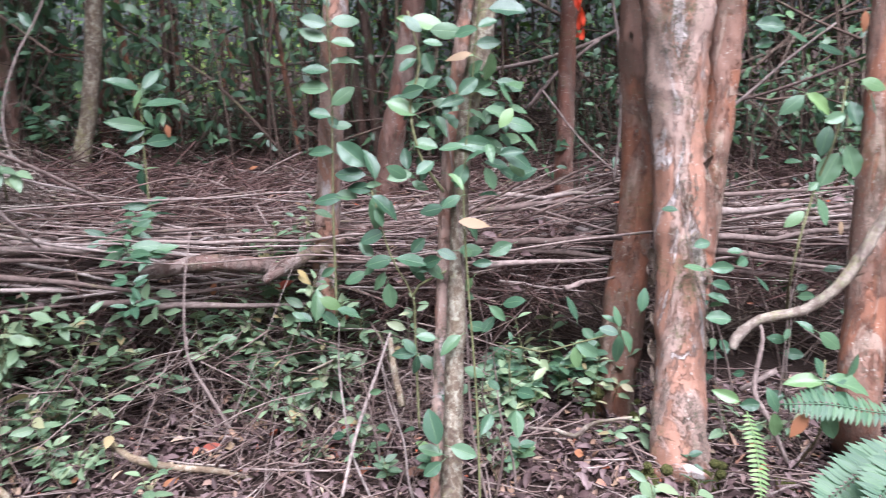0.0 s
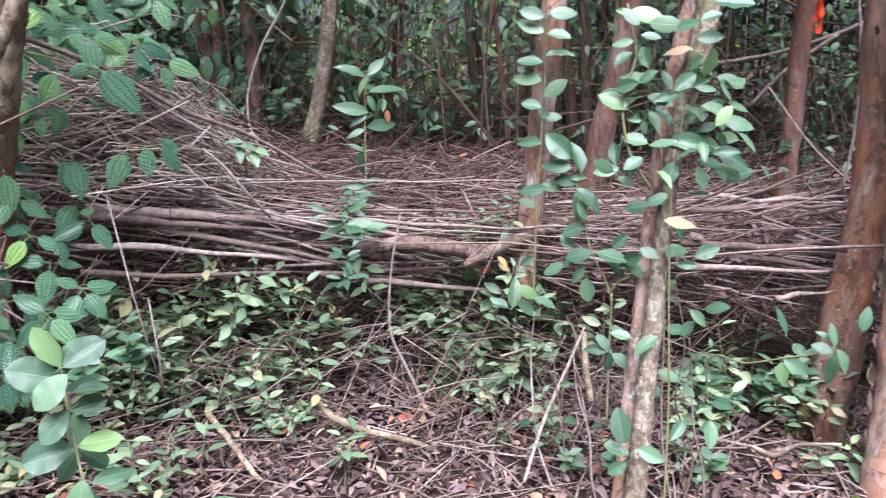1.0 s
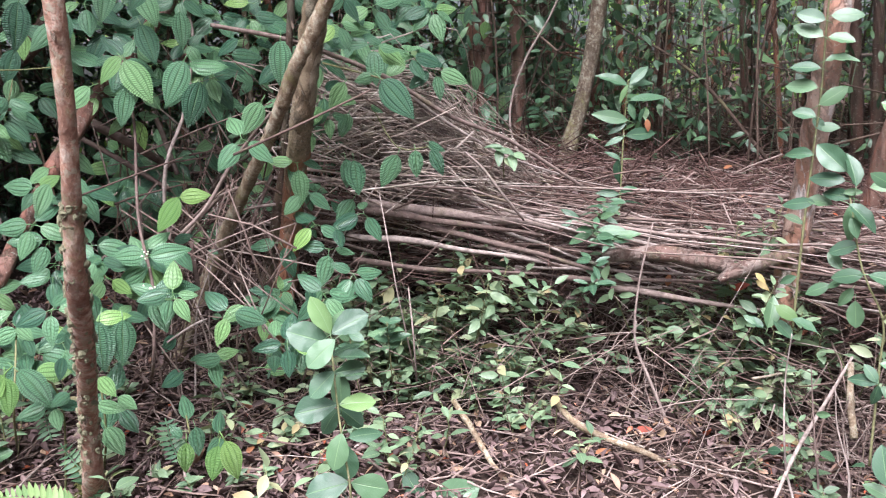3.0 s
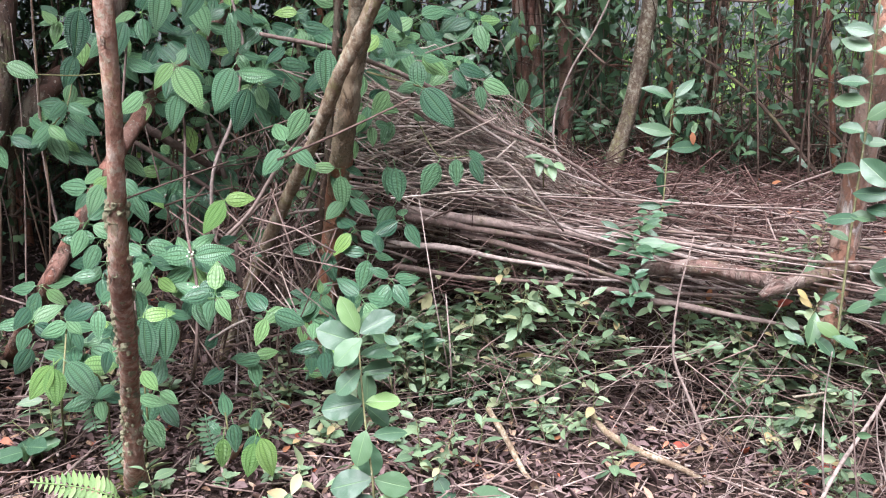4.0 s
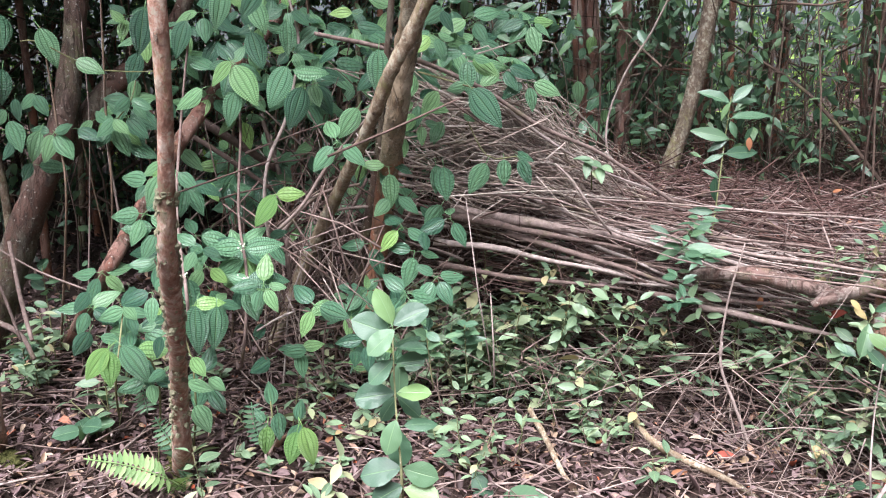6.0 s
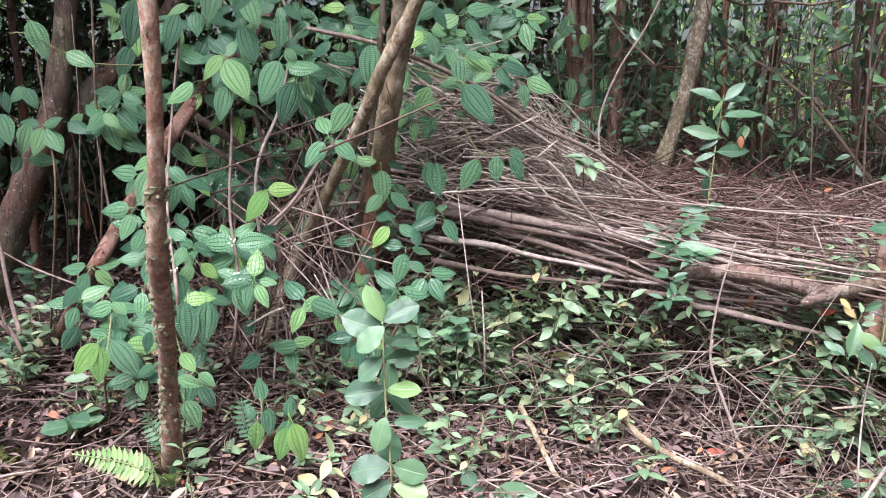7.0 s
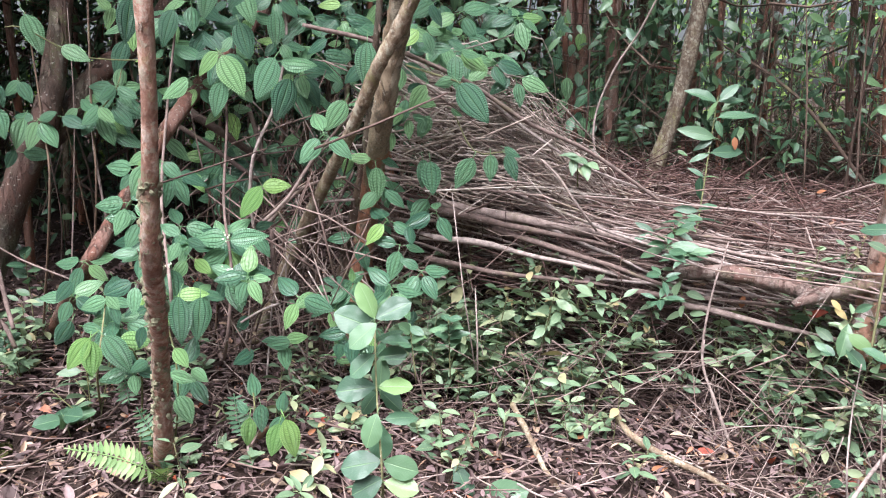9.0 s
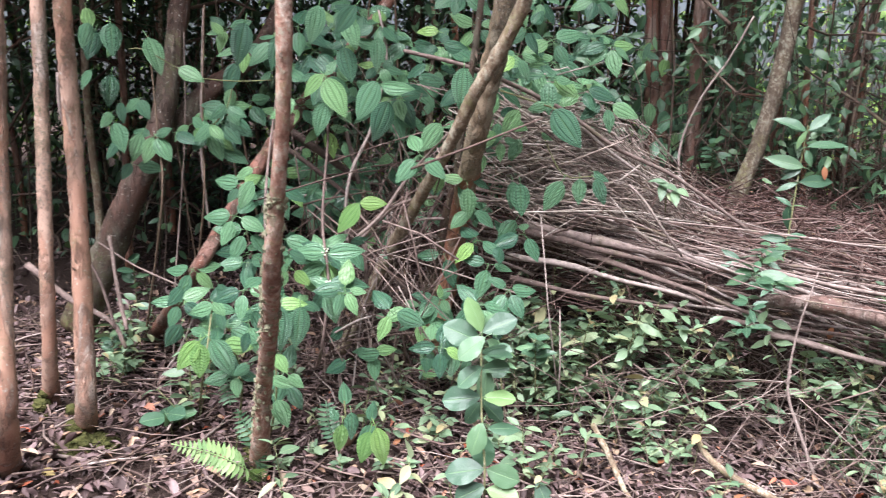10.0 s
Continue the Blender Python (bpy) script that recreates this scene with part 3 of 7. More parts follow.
tree("slim pinkish guava tree standing in the brush pile", [
    [stem((-0.667, 3.610, 0.490), 0.0605), stem((-0.617, 3.688, 0.981), 0.0563), stem((-0.549, 3.598, 1.420), 0.0547), stem((-0.509, 3.558, 1.704), 0.0547), stem((-0.477, 3.550, 1.930), 0.0522)]], M["guava_grey"], 4.8, 0.14, 16, "edge trees", seed=4.0, step=0.02, freq=24.0, flakes=10)
tree("leaning guava trunk behind the brush pile", [
    [stem((-0.510, 4.877, 0.651), 0.0836), stem((-0.427, 4.857, 1.134), 0.0751), stem((-0.333, 4.839, 1.527), 0.0648), stem((-0.237, 4.783, 1.960), 0.0614)]], M["guava_red"], 3.6, 0.12, 12, "thicket trees", seed=5.0)
tree("red-brown guava trunk with orange tape tied on it", [
    [stem((0.592, 4.955, 0.513), 0.0640), stem((0.617, 5.028, 0.926), 0.0586), stem((0.650, 5.071, 1.539), 0.0533), stem((0.665, 5.057, 1.963), 0.0497)]], M["guava_red"], 3.6, 0.12, 12, "thicket trees", seed=6.0)
tree("mossy slim trunk rising from the brush", [
    [stem((-2.469, 4.986, 0.831), 0.074), stem((-2.412, 5.053, 1.140), 0.059), stem((-2.328, 5.115, 1.520), 0.053), stem((-2.250, 5.140, 1.960), 0.052), stem((-2.203, 5.130, 2.276), 0.05)]], M["lichen"], 3.7, 0.15, 12, "thicket trees", seed=7.0)
tree("straight reddish slim trunk in the thicket", [
    [stem((-3.072, 5.437, 0.733), 0.0591), stem((-3.074, 5.501, 1.475), 0.0546), stem((-3.059, 5.462, 2.312), 0.0546)]], M["guava_red"], 3.8, 0.1, 10, "thicket trees", seed=8.0)
tree("twin reddish trunks in the thicket", [
    [stem((-3.381, 5.489, 0.795), 0.0704), stem((-3.458, 5.492, 1.699), 0.0563), stem((-3.463, 5.429, 2.390), 0.0516)],
    [stem((-3.362, 5.501, 0.795), 0.0704), stem((-3.412, 5.583, 1.698), 0.0563), stem((-3.432, 5.570, 2.398), 0.0563)]], M["guava_red"], 3.8, 0.1, 10, "thicket trees", seed=9.0)
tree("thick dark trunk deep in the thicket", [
    [stem((-3.891, 7.396, 0.635), 0.1994), stem((-3.875, 7.463, 1.721), 0.1873), stem((-3.826, 7.422, 2.591), 0.1752)]], M["guava_shaded"], 4.0, 0.12, 12, "thicket trees", seed=10.0)
tree("lichen-crusted sapling trunk leaning out", [
    [stem((-2.499, 1.409, 0.163), 0.0511), stem((-2.290, 1.303, 0.376), 0.0347), stem((-2.153, 1.240, 0.621), 0.0292), stem((-1.780, 1.057, 0.968), 0.0254), stem((-1.555, 0.936, 1.194), 0.0245), stem((-1.458, 0.896, 1.378), 0.0196), stem((-1.374, 0.864, 1.562), 0.0171), stem((-1.334, 0.845, 1.700), 0.0182), stem((-1.307, 0.830, 1.807), 0.0190)]], M["flaky"], 4.3, 0.06, 22, "edge trees", seed=11.0, step=0.012, flakes=60, freq=42.0)
tree("olive-brown trunk among the quilted leaves", [
    [stem((-2.502, 2.318, 0.446), 0.0526), stem((-2.481, 2.411, 0.810), 0.0473), stem((-2.302, 2.334, 1.246), 0.0459), stem((-2.136, 2.241, 1.514), 0.0455), stem((-2.007, 2.182, 1.771), 0.0463), stem((-1.877, 2.114, 1.978), 0.0469)],
    [stem((-2.588, 2.316, 0.484), 0.0289), stem((-2.548, 2.373, 0.834), 0.0289), stem((-2.452, 2.378, 1.158), 0.0230), stem((-2.370, 2.347, 1.365), 0.0149)],
], [M["fork"], M["guava_shaded"]], 4.6, 0.2, 16, "edge trees", seed=12.0, step=0.02, flakes=10, freq=30.0)
tree("grey branch leaning across the olive trunk", [
    [stem((-2.913, 2.097, 0.412), 0.0277), stem((-2.771, 2.214, 0.816), 0.0297), stem((-2.476, 2.198, 1.185), 0.0274), stem((-2.180, 2.115, 1.450), 0.0262), stem((-1.993, 2.072, 1.664), 0.0267), stem((-1.861, 2.080, 1.838), 0.0268), stem((-1.771, 2.079, 1.964), 0.0268)]], M["olive"], 3.0, 0.22, 12, "edge trees", step=0.02, flakes=10, freq=34.0, name="leaning_branch", crown=False, seed=13.0)
tree("leaning guava trunk with deep shade put into its colour", [
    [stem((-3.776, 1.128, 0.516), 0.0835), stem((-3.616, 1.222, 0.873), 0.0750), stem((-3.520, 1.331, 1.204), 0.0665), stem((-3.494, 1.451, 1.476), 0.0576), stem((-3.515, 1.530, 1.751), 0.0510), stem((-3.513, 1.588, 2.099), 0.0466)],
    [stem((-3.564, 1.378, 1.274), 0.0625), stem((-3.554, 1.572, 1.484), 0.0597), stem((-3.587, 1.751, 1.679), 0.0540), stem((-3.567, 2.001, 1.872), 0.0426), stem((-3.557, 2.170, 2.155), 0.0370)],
], [M["guava_shaded"], M["guava_shaded"]], 3.4, 0.16, 16, SHADY, seed=14.0, step=0.03, freq=16.0, flakes=12)
tree("slanting stem under the quilted leaves", [
    [stem((-3.832, 1.488, 0.348), 0.0348), stem((-2.838, 1.289, 0.887), 0.0309), stem((-2.815, 1.449, 1.140), 0.0290), stem((-2.855, 1.647, 1.386), 0.0318), stem((-2.948, 1.901, 1.616), 0.0337), stem((-2.979, 2.203, 1.898), 0.0333), stem((-2.947, 2.383, 2.111), 0.0318)]], [M["guava_red"]], 3.3, 0.16, 12, SHADY, seed=15.0, freq=20.0, step=0.03)
for label, pts, sd in (
    ("straight pale brown guava pole with a mossy foot", [stem((-3.022, 0.906, 0.266), 0.0491), stem((-2.833, 0.854, 0.458), 0.0397), stem((-2.868, 0.871, 0.796), 0.0353), stem((-2.877, 0.877, 1.188), 0.0330), stem((-2.856, 0.862, 1.607), 0.0316), stem((-2.787, 0.830, 1.993), 0.0312)], 16.0),
    ("straight brown guava pole with a dark foot", [stem((-3.234, 0.835, 0.301), 0.0408), stem((-3.032, 0.787, 0.568), 0.0294), stem((-2.975, 0.780, 0.966), 0.0266), stem((-3.023, 0.805, 1.393), 0.0266), stem((-3.021, 0.814, 1.771), 0.0266), stem((-3.000, 0.813, 2.011), 0.0266)], 17.0),
    ("grey guava trunk with moss on its foot", [stem((-2.868, 0.562, 0.242), 0.0617), stem((-2.561, 0.505, 0.571), 0.0469), stem((-2.604, 0.526, 0.905), 0.0426), stem((-2.670, 0.561, 1.381), 0.0384), stem((-2.651, 0.579, 1.950), 0.0362)], 18.0),
):
    tree(label, [pts], M["guava_pole"], 4.8, 0.14, 18, "edge trees", seed=sd, step=0.02, flakes=16, freq=30.0)
tree("dead bleached branch hanging low", [
    [stem((1.016, 3.003, 0.489), 0.0124), stem((1.039, 3.014, 0.536), 0.0185), stem((1.118, 3.009, 0.600), 0.0173), stem((1.276, 2.965, 0.655), 0.0185), stem((1.403, 2.947, 0.778), 0.0210), stem((1.501, 2.964, 0.934), 0.0223), stem((1.597, 2.984, 1.112), 0.0235), stem((1.749, 3.168, 1.436), 0.0263)]], M["deadwood"], 1.0, 0.3, 14, step=0.015, flakes=24, freq=26.0, name="dead_branch", crown=False, seed=19.0)


# the scaly lichen plate and the peeling strips on the old guava
flake_rng = random.Random(17)
PLATE_A, PLATE_B = Vector((0.928, 3.369, 1.133)), Vector((0.956, 3.308, 0.850))
for i in range(64):
    at = PLATE_A.lerp(PLATE_B, flake_rng.random()) + Vector((flake_rng.gauss(0, 0.018), 0, 0))
    part("bark_flake", flake_rng.choice(FLAKES), big, leaf_pose(at, flake_rng.uniform(0.015, 0.035), (flake_rng.gauss(0, 0.4), -0.12, -1), (flake_rng.gauss(0, 0.3), -1, 0.1)))
for a, b, n in (((0.803, 3.422, 0.769), (0.771, 3.214, 0.165), 16), ((0.999, 3.364, 0.823), (0.973, 3.246, 0.419), 14), ((0.994, 3.479, 1.579), (1.021, 3.425, 1.050), 12)):
    for i in range(n):
        at = Vector(a).lerp(Vector(b), flake_rng.random()) + Vector((flake_rng.gauss(0, 0.008), 0, 0))
        part("bark_flake", flake_rng.choice(FLAKES), big, leaf_pose(at, flake_rng.uniform(0.04, 0.11), (flake_rng.gauss(0, 0.08), -0.08, flake_rng.choice((-1, 1))), (flake_rng.gauss(0, 0.5), -1, 0)))

# an unseen tree, added for its low heavy crown that keeps the leaning trunk in shade
unseen_shade_tree = thing("guava_tree", (-4.6, 0.5, land(-4.6, 0.5)), "added unseen guava tree that shades the dark corner", "tree", "thicket trees")
part("trunk", tube("trunk", [(-4.6, 0.5, land(-4.6, 0.5) - 0.05, 0.05), (-4.55, 0.5, 1.2, 0.045), (-4.45, 0.5, 2.4, 0.035), (-4.3, 0.5, 3.1, 0.025)], M["guava_shaded"], 12, 0.06, 0.12), unseen_shade_tree)
for x, y, z, turn in ((-4.2, 0.9, 2.9, 10), (-4.5, 1.5, 2.9, 130), (-4.3, 0.2, 3.1, 220), (-4.9, 0.6, 3.0, 300)):
    part("crown", SHADE_CROWNS[0], unseen_shade_tree, Matrix.Translation((x, y, z)) @ pose(0, 0, 0, 0, 0, turn) @ Matrix.Diagonal((0.75, 0.75, 0.7, 1)), "unseen dense leaves that block light")

# lichen tufts on the leaning sapling trunk
def tuft_mesh(seed):
    bm = bmesh.new()
    bmesh.ops.create_icosphere(bm, subdivisions=2, radius=1.0)
    for v in bm.verts:
        v.co *= 1 + 0.9 * noise.noise(v.co * 2.5 + Vector((seed, 0, 0)))
    me = bpy.data.meshes.new("lichen_tuft")
    bm.to_mesh(me)
    bm.free()
    me.materials.append(M["moss_grey"])
    return me


TUFTS = [tuft_mesh(i * 3.1) for i in range(4)]
lichen_tree = [o for o in scene.objects if o.name.startswith("guava_tree") and "lichen-crusted" in o.get("label", "")][0]
axis = [Vector(p) for p in ((-2.290, 1.303, 0.376), (-2.153, 1.240, 0.621), (-1.780, 1.057, 0.968), (-1.555, 0.936, 1.194), (-1.458, 0.896, 1.378))]
for i in range(190):
    k = min(3.99, max(0, flake_rng.gauss(2.2, 1.2)))
    p = axis[int(k)].lerp(axis[int(k) + 1], k - int(k))
    a = flake_rng.uniform(-2.6, 0.9)
    size = flake_rng.uniform(0.0025, 0.0085)
    p = p + Vector((math.cos(a), math.sin(a), 0)) * (0.034 - 0.0035 * k) + Vector((0, 0, flake_rng.gauss(0, 0.01)))
    part("lichen_tuft", flake_rng.choice(TUFTS), lichen_tree, Matrix.Translation(p) @ Matrix.Diagonal((size, size, size * 1.3, 1)))

# ---- brush pile ----
def stick_mesh(rng, bend):
    """A crooked stick one unit long along z, of unit radius at its thick end."""
    pts, x, y = [], 0.0, 0.0
    for i in range(9):
        u = i / 8
        pts.append((x, y, u, (1 - 0.55 * u) * (1 + rng.uniform(-0.15, 0.15))))
        x += rng.gauss(0, bend)
        y += rng.gauss(0, bend)
    return pts


rng = random.Random(5)
SHAPES = [stick_mesh(rng, 0.006) for _ in range(16)] + [stick_mesh(rng, 0.011) for _ in range(10)]


def stick_verts(shape, a, b, r, sides=6):
    a, b = Vector(a), Vector(b)
    d = b - a
    n = d.length
    z = d.normalized()
    x = z.orthogonal().normalized()
    y = z.cross(x)
    pts = [(*(a + z * (p[2] * n) + x * (p[0] * n) + y * (p[1] * n)), p[3] * r) for p in shape]
    return tube_data(pts, sides, 100.0)


def pile_top(x):
    return 0.86 + 0.30 * smooth(-x, 1.3, 2.3) + 0.03 * math.sin(3 * x)


heap = thing("brush_pile", (-0.5, 4.0, land(-0.5, 4.0)), "long heap of grey-brown cut branches stacked as a low fence", "brush pile")


def add_stick(a, b, r, rng, parent=heap, mat="stick", sides=7):
    v, f = stick_verts(rng.choice(SHAPES), a, b, r, sides)
    return part("stick", mesh("stick", v, f, M[mat]), parent)


rng = random.Random(21)
for i in range(285):
    x0 = rng.uniform(-2.9, 2.6)
    n = rng.uniform(0.5, 1.9)
    if x0 > -0.2 and rng.random() < 0.3:
        n *= 0.7
    level = rng.random() ** 0.8
    s = rng.uniform(-0.12, 0.45) * (0.4 + level)
    x1 = x0 + n
    low = 0.58 if x0 > -0.5 else 0.62
    z0, z1 = (land(x, 2.0) * 0.5 + low + (pile_top(x) - low) * level for x in (x0, x1))
    a = (x0, front(x0) + s + rng.uniform(-0.05, 0.05), z0 + rng.uniform(-0.05, 0.05))
    b = (x1, front(x1) + s + rng.uniform(-0.2, 0.2), z1 + (rng.uniform(-0.14, 0.14) if i % 3 else rng.gauss(0, 0.2)))
    if rng.random() < 0.5:
        a, b = b, a
    add_stick(a, b, rng.choice((0.003, 0.004, 0.004, 0.005, 0.005, 0.006, 0.007, 0.008, 0.010, 0.013, 0.016)), rng)

# the many thin branches between the larger ones
s, thin_rng = Soup(), random.Random(23)
for i in range(430):
    x0 = thin_rng.uniform(-2.7, 2.6)
    x1 = x0 + thin_rng.uniform(0.25, 1.1)
    level = thin_rng.random() ** 0.7
    back = thin_rng.uniform(-0.1, 0.32) * (0.4 + level)
    z0, z1 = (land(x, 2.0) * 0.5 + 0.62 + (pile_top(x) - 0.58) * level for x in (x0, x1))
    a = (x0, front(x0) + back + thin_rng.uniform(-0.05, 0.05), z0 + thin_rng.uniform(-0.05, 0.05))
    b = (x1, front(x1) + back + thin_rng.gauss(0, 0.14), z1 + thin_rng.gauss(0, 0.11))
    s.add(*stick_verts(thin_rng.choice(SHAPES), *((a, b) if i % 2 else (b, a)), thin_rng.uniform(0.0025, 0.0085), 5))
tagged(new("thin_pile_branches", s.mesh("thin_pile_branches", M["twig"])), "thin grey-brown branches stacked between thicker ones", "branches", kind="stuff")

# ---- litter and loose twigs ----
def litter():
    rng = random.Random(31)
    flat = [leaf_shape(4, 2, w, 0.9, f, d, 0.0) for w, f, d in ((0.5, 0.9, 0.35), (0.42, -0.6, 0.5), (0.46, 1.3, -0.4), (0.55, 0.4, 0.7))]
    s = Soup()
    n = 0
    while n < 38000:
        x, y = rng.uniform(-6.8, 3.6), rng.uniform(-0.2, 5.6)
        back = y - front(x)
        if x > -1.5 and y < 3.2 and rng.random() < 0.2:
            continue
        if -0.1 < x < 2.3 and 0.0 < back < 1.2:
            continue
        if x < -5.0 and rng.random() < 0.6:
            continue
        if back > 0.2 and rng.random() < 0.55:
            continue
        edge = 0.35 + 1.35 * smooth(x, -2.3, -0.9) + 0.4 * noise.noise((x * 1.3, y * 1.3, 8.0))
        if rng.random() > smooth(y, edge - 0.4, edge + 0.25) * (1 - smooth(x, 2.3, 3.5)):
            continue
        a = rng.uniform(0, 2 * math.pi)
        size = rng.choice((0.02, 0.028, 0.035, 0.045, 0.055, 0.07)) * rng.uniform(0.8, 1.2)
        lean = rng.uniform(-0.6, 0.6)
        m = leaf_pose((x, y, land(x, y) + rng.uniform(0.008, 0.05)), size, (math.cos(a), math.sin(a), lean), (rng.uniform(-0.6, 0.6), rng.uniform(-0.6, 0.6), 1))
        s.leaf(rng.choice(flat), m)
        n += 1
    tagged(new("leaf_litter", s.mesh("leaf_litter", M["litter"])), "mauve-brown dead leaves covering the ground", "leaf litter", kind="stuff")


def loose_twigs(name, label, mat, count, area, lift, lengths, radii, along, rng, rise=0.08):
    """Thin rods strewn over the land inside area(x, y)."""
    s = Soup()
    n = 0
    while n < count:
        x, y = rng.uniform(-4.6, 3.2), rng.uniform(0.7, 9.5)
        if not area(x, y):
            continue
        a = rng.gauss(0, along) if along < 2 else rng.uniform(0, math.pi)
        k = rng.uniform(*lengths)
        dx, dy = math.cos(a) * k / 2, math.sin(a) * k / 2
        r = rng.uniform(*radii)
        base = land(x, y) + rng.uniform(*lift)
        slope = rng.gauss(0, rise * k)
        pts = []
        for u in (-1, -0.4, 0.3, 1):
            px, py = x + dx * u + rng.gauss(0, 0.02 * k), y + dy * u + rng.gauss(0, 0.02 * k)
            pts.append([px, py, base + slope * u + rng.gauss(0, 0.015 * k), r * (1.1 - 0.4 * u) * 0.75])
        floor = land(x, y) + 0.004
        for p in pts:
            p[2] = max(floor - 0.03, p[2])
        s.rod(pts, 4)
        n += 1
    tagged(new(name, s.mesh(name, M[mat])), label, "twigs", kind="stuff")


litter()
rng = random.Random(41)
loose_twigs("ground_twigs", "thin brown twigs scattered over dead leaves", "twig", 2300, lambda x, y: not (0.0 < x < 0.8 and y > 3.45) and y < front(x) + 0.1 and y > (1.9 + 0.2 * x if x > -1.9 else 0.7), (0.012, 0.075), (0.08, 0.6), (0.0012, 0.0058), 9, rng)
loose_twigs("heap_twigs", "red-brown twig debris on top of the brush heap", "redtwig", 5600, lambda x, y: 0.4 + 0.8 * smooth(x, -0.1, 0.4) < y - front(x) < 2.9 and x > -3.0 and x < 2.9, (0.0, 0.24), (0.1, 0.62), (0.0012, 0.005), 1.4, rng, 0.16)
loose_twigs("heap_debris", "grey twigs jutting out under the stacked branches", "twig", 1250, lambda x, y: -0.35 < y - front(x) < 0.3 and x > -3.0 and (x < 0.05 or x > 1.9), (0.02, 0.45), (0.12, 0.7), (0.001, 0.0045), 0.9, rng, 0.22)

loose_twigs("pile_debris", "red-brown broken twigs caught between the stacked branches", "redtwig", 2300, lambda x, y: -0.12 < y - front(x) < 0.2 and x > -2.9 and x < 2.9, (0.5, 0.9), (0.08, 0.5), (0.001, 0.004), 0.75, rng, 0.3)
loose_twigs("thicket_floor_twigs", "twigs and broken branches on the thicket floor, coloured dark for shade", "shadetwig", 1900, lambda x, y: 2.7 < y - front(x) < 6.0 and -4.4 < x < 2.6, (0.0, 0.4), (0.3, 1.3), (0.002, 0.008), 1.0, rng, 0.25)
loose_twigs("bed_twigs", "pale dry twigs tangled among the seedlings", "twig", 260, lambda x, y: -0.75 < y - front(x) < 0.0 and -2.5 < x < 0.1, (0.04, 0.36), (0.12, 0.6), (0.0012, 0.0036), 9, rng, 0.4)
# Twigs coloured dark to stand in for the shade inside the hollow.
loose_twigs("hollow_twigs", "twigs in the hollow behind the pile, coloured dark for its shade", "shadetwig", 900, lambda x, y: 0.35 < y - front(x) < 1.35 and -0.1 < x < 3.0, (0.0, 0.12), (0.15, 0.8), (0.0015, 0.007), 1.1, rng, 0.25)
s, caught = Soup(), [leaf_shape(4, 2, w, 0.9, f, d, 0.0) for w, f, d in ((0.5, 0.5, 0.25), (0.42, -0.4, 0.3), (0.46, 0.8, -0.25))]
for i in range(5400):
    x = rng.uniform(-2.8, 2.2)
    y = front(x) + rng.uniform(-0.1, 0.5) if i % 4 == 0 else front(x) + rng.uniform(0.5 + 0.4 * smooth(x, -0.1, 0.4), 2.9)
    z = land(x, y) + rng.uniform(0.02, 0.16) if i % 4 else rng.uniform(0.45, 0.88)
    a = rng.uniform(0, 6.28)
    s.leaf(rng.choice(caught), leaf_pose((x, y, z), rng.uniform(0.025, 0.07), (math.cos(a), math.sin(a), rng.uniform(-0.8, 0.5)), (rng.gauss(0, 0.5), -0.6, 0.7)))
tagged(new("pile_litter", s.mesh("pile_litter", M["litter"])), "dead leaves caught among the stacked branches", "leaf litter", kind="stuff")


def loose_stick(label, pts, mat="stick", sides=8):
    ob = new("fallen_stick", tube("fallen_stick", pts, M[mat], sides, 0.04, 0.25, 2.0, 30))
    return tagged(ob, label, "stick", "fallen sticks")


loose_stick("curved grey stick lying on the litter", [stem((-1.431, 2.942, 0.230), 0.013), stem((-1.323, 2.889, 0.175), 0.015), stem((-1.199, 2.904, 0.125), 0.015), stem((-0.995, 2.938, 0.077), 0.013), stem((-0.892, 3.002, 0.005), 0.01)], "olive")
loose_stick("straight weathered stick on the litter", [stem((-1.733, 2.607, 0.275), 0.013), stem((-1.602, 2.552, 0.191), 0.013), stem((-1.481, 2.504, 0.098), 0.011), stem((-1.384, 2.490, 0.034), 0.008)], "olive")
loose_stick("pale forked twig on the litter", [stem((-1.040, 3.109, -0.066), 0.006), stem((-0.935, 3.226, -0.010), 0.007), stem((-0.852, 3.291, 0.014), 0.007), stem((-0.771, 3.311, 0.001), 0.006), stem((-0.633, 3.356, 0.014), 0.004)], "deadwood")
loose_stick("pale crooked twig at the foot of the old guava", [stem((0.254, 3.380, 0.007), 0.006), stem((0.373, 3.320, 0.019), 0.008), stem((0.446, 3.257, 0.021), 0.011), stem((0.519, 3.226, 0.091), 0.009), stem((0.660, 3.124, 0.163), 0.006)], "deadwood")
loose_stick("long thin stick across the litter", [stem((-1.871, 2.221, 0.066), 0.007), stem((-1.751, 2.367, 0.078), 0.008), stem((-1.628, 2.511, 0.081), 0.006)])
loose_stick("slanting grey sapling stick leaning on the pile", [stem((-1.048, 3.278, 0.090), 0.008), stem((-1.130, 3.268, 0.279), 0.0075), stem((-1.187, 3.250, 0.451), 0.006), stem((-1.180, 3.273, 0.701), 0.005), stem((-1.148, 3.347, 0.966), 0.003)])
loose_stick("stick leaning against the slim sapling tree", [stem((-0.477, 2.740, 0.067), 0.006), stem((-0.442, 2.942, 0.215), 0.0075), stem((-0.394, 3.168, 0.330), 0.007), stem((-0.336, 3.392, 0.471), 0.005)])
loose_stick("mossy root stick beside the slim sapling tree", [stem((-0.265, 3.052, 0.277), 0.014), stem((-0.299, 3.149, 0.384), 0.014), stem((-0.325, 3.290, 0.481), 0.01)], "olive")
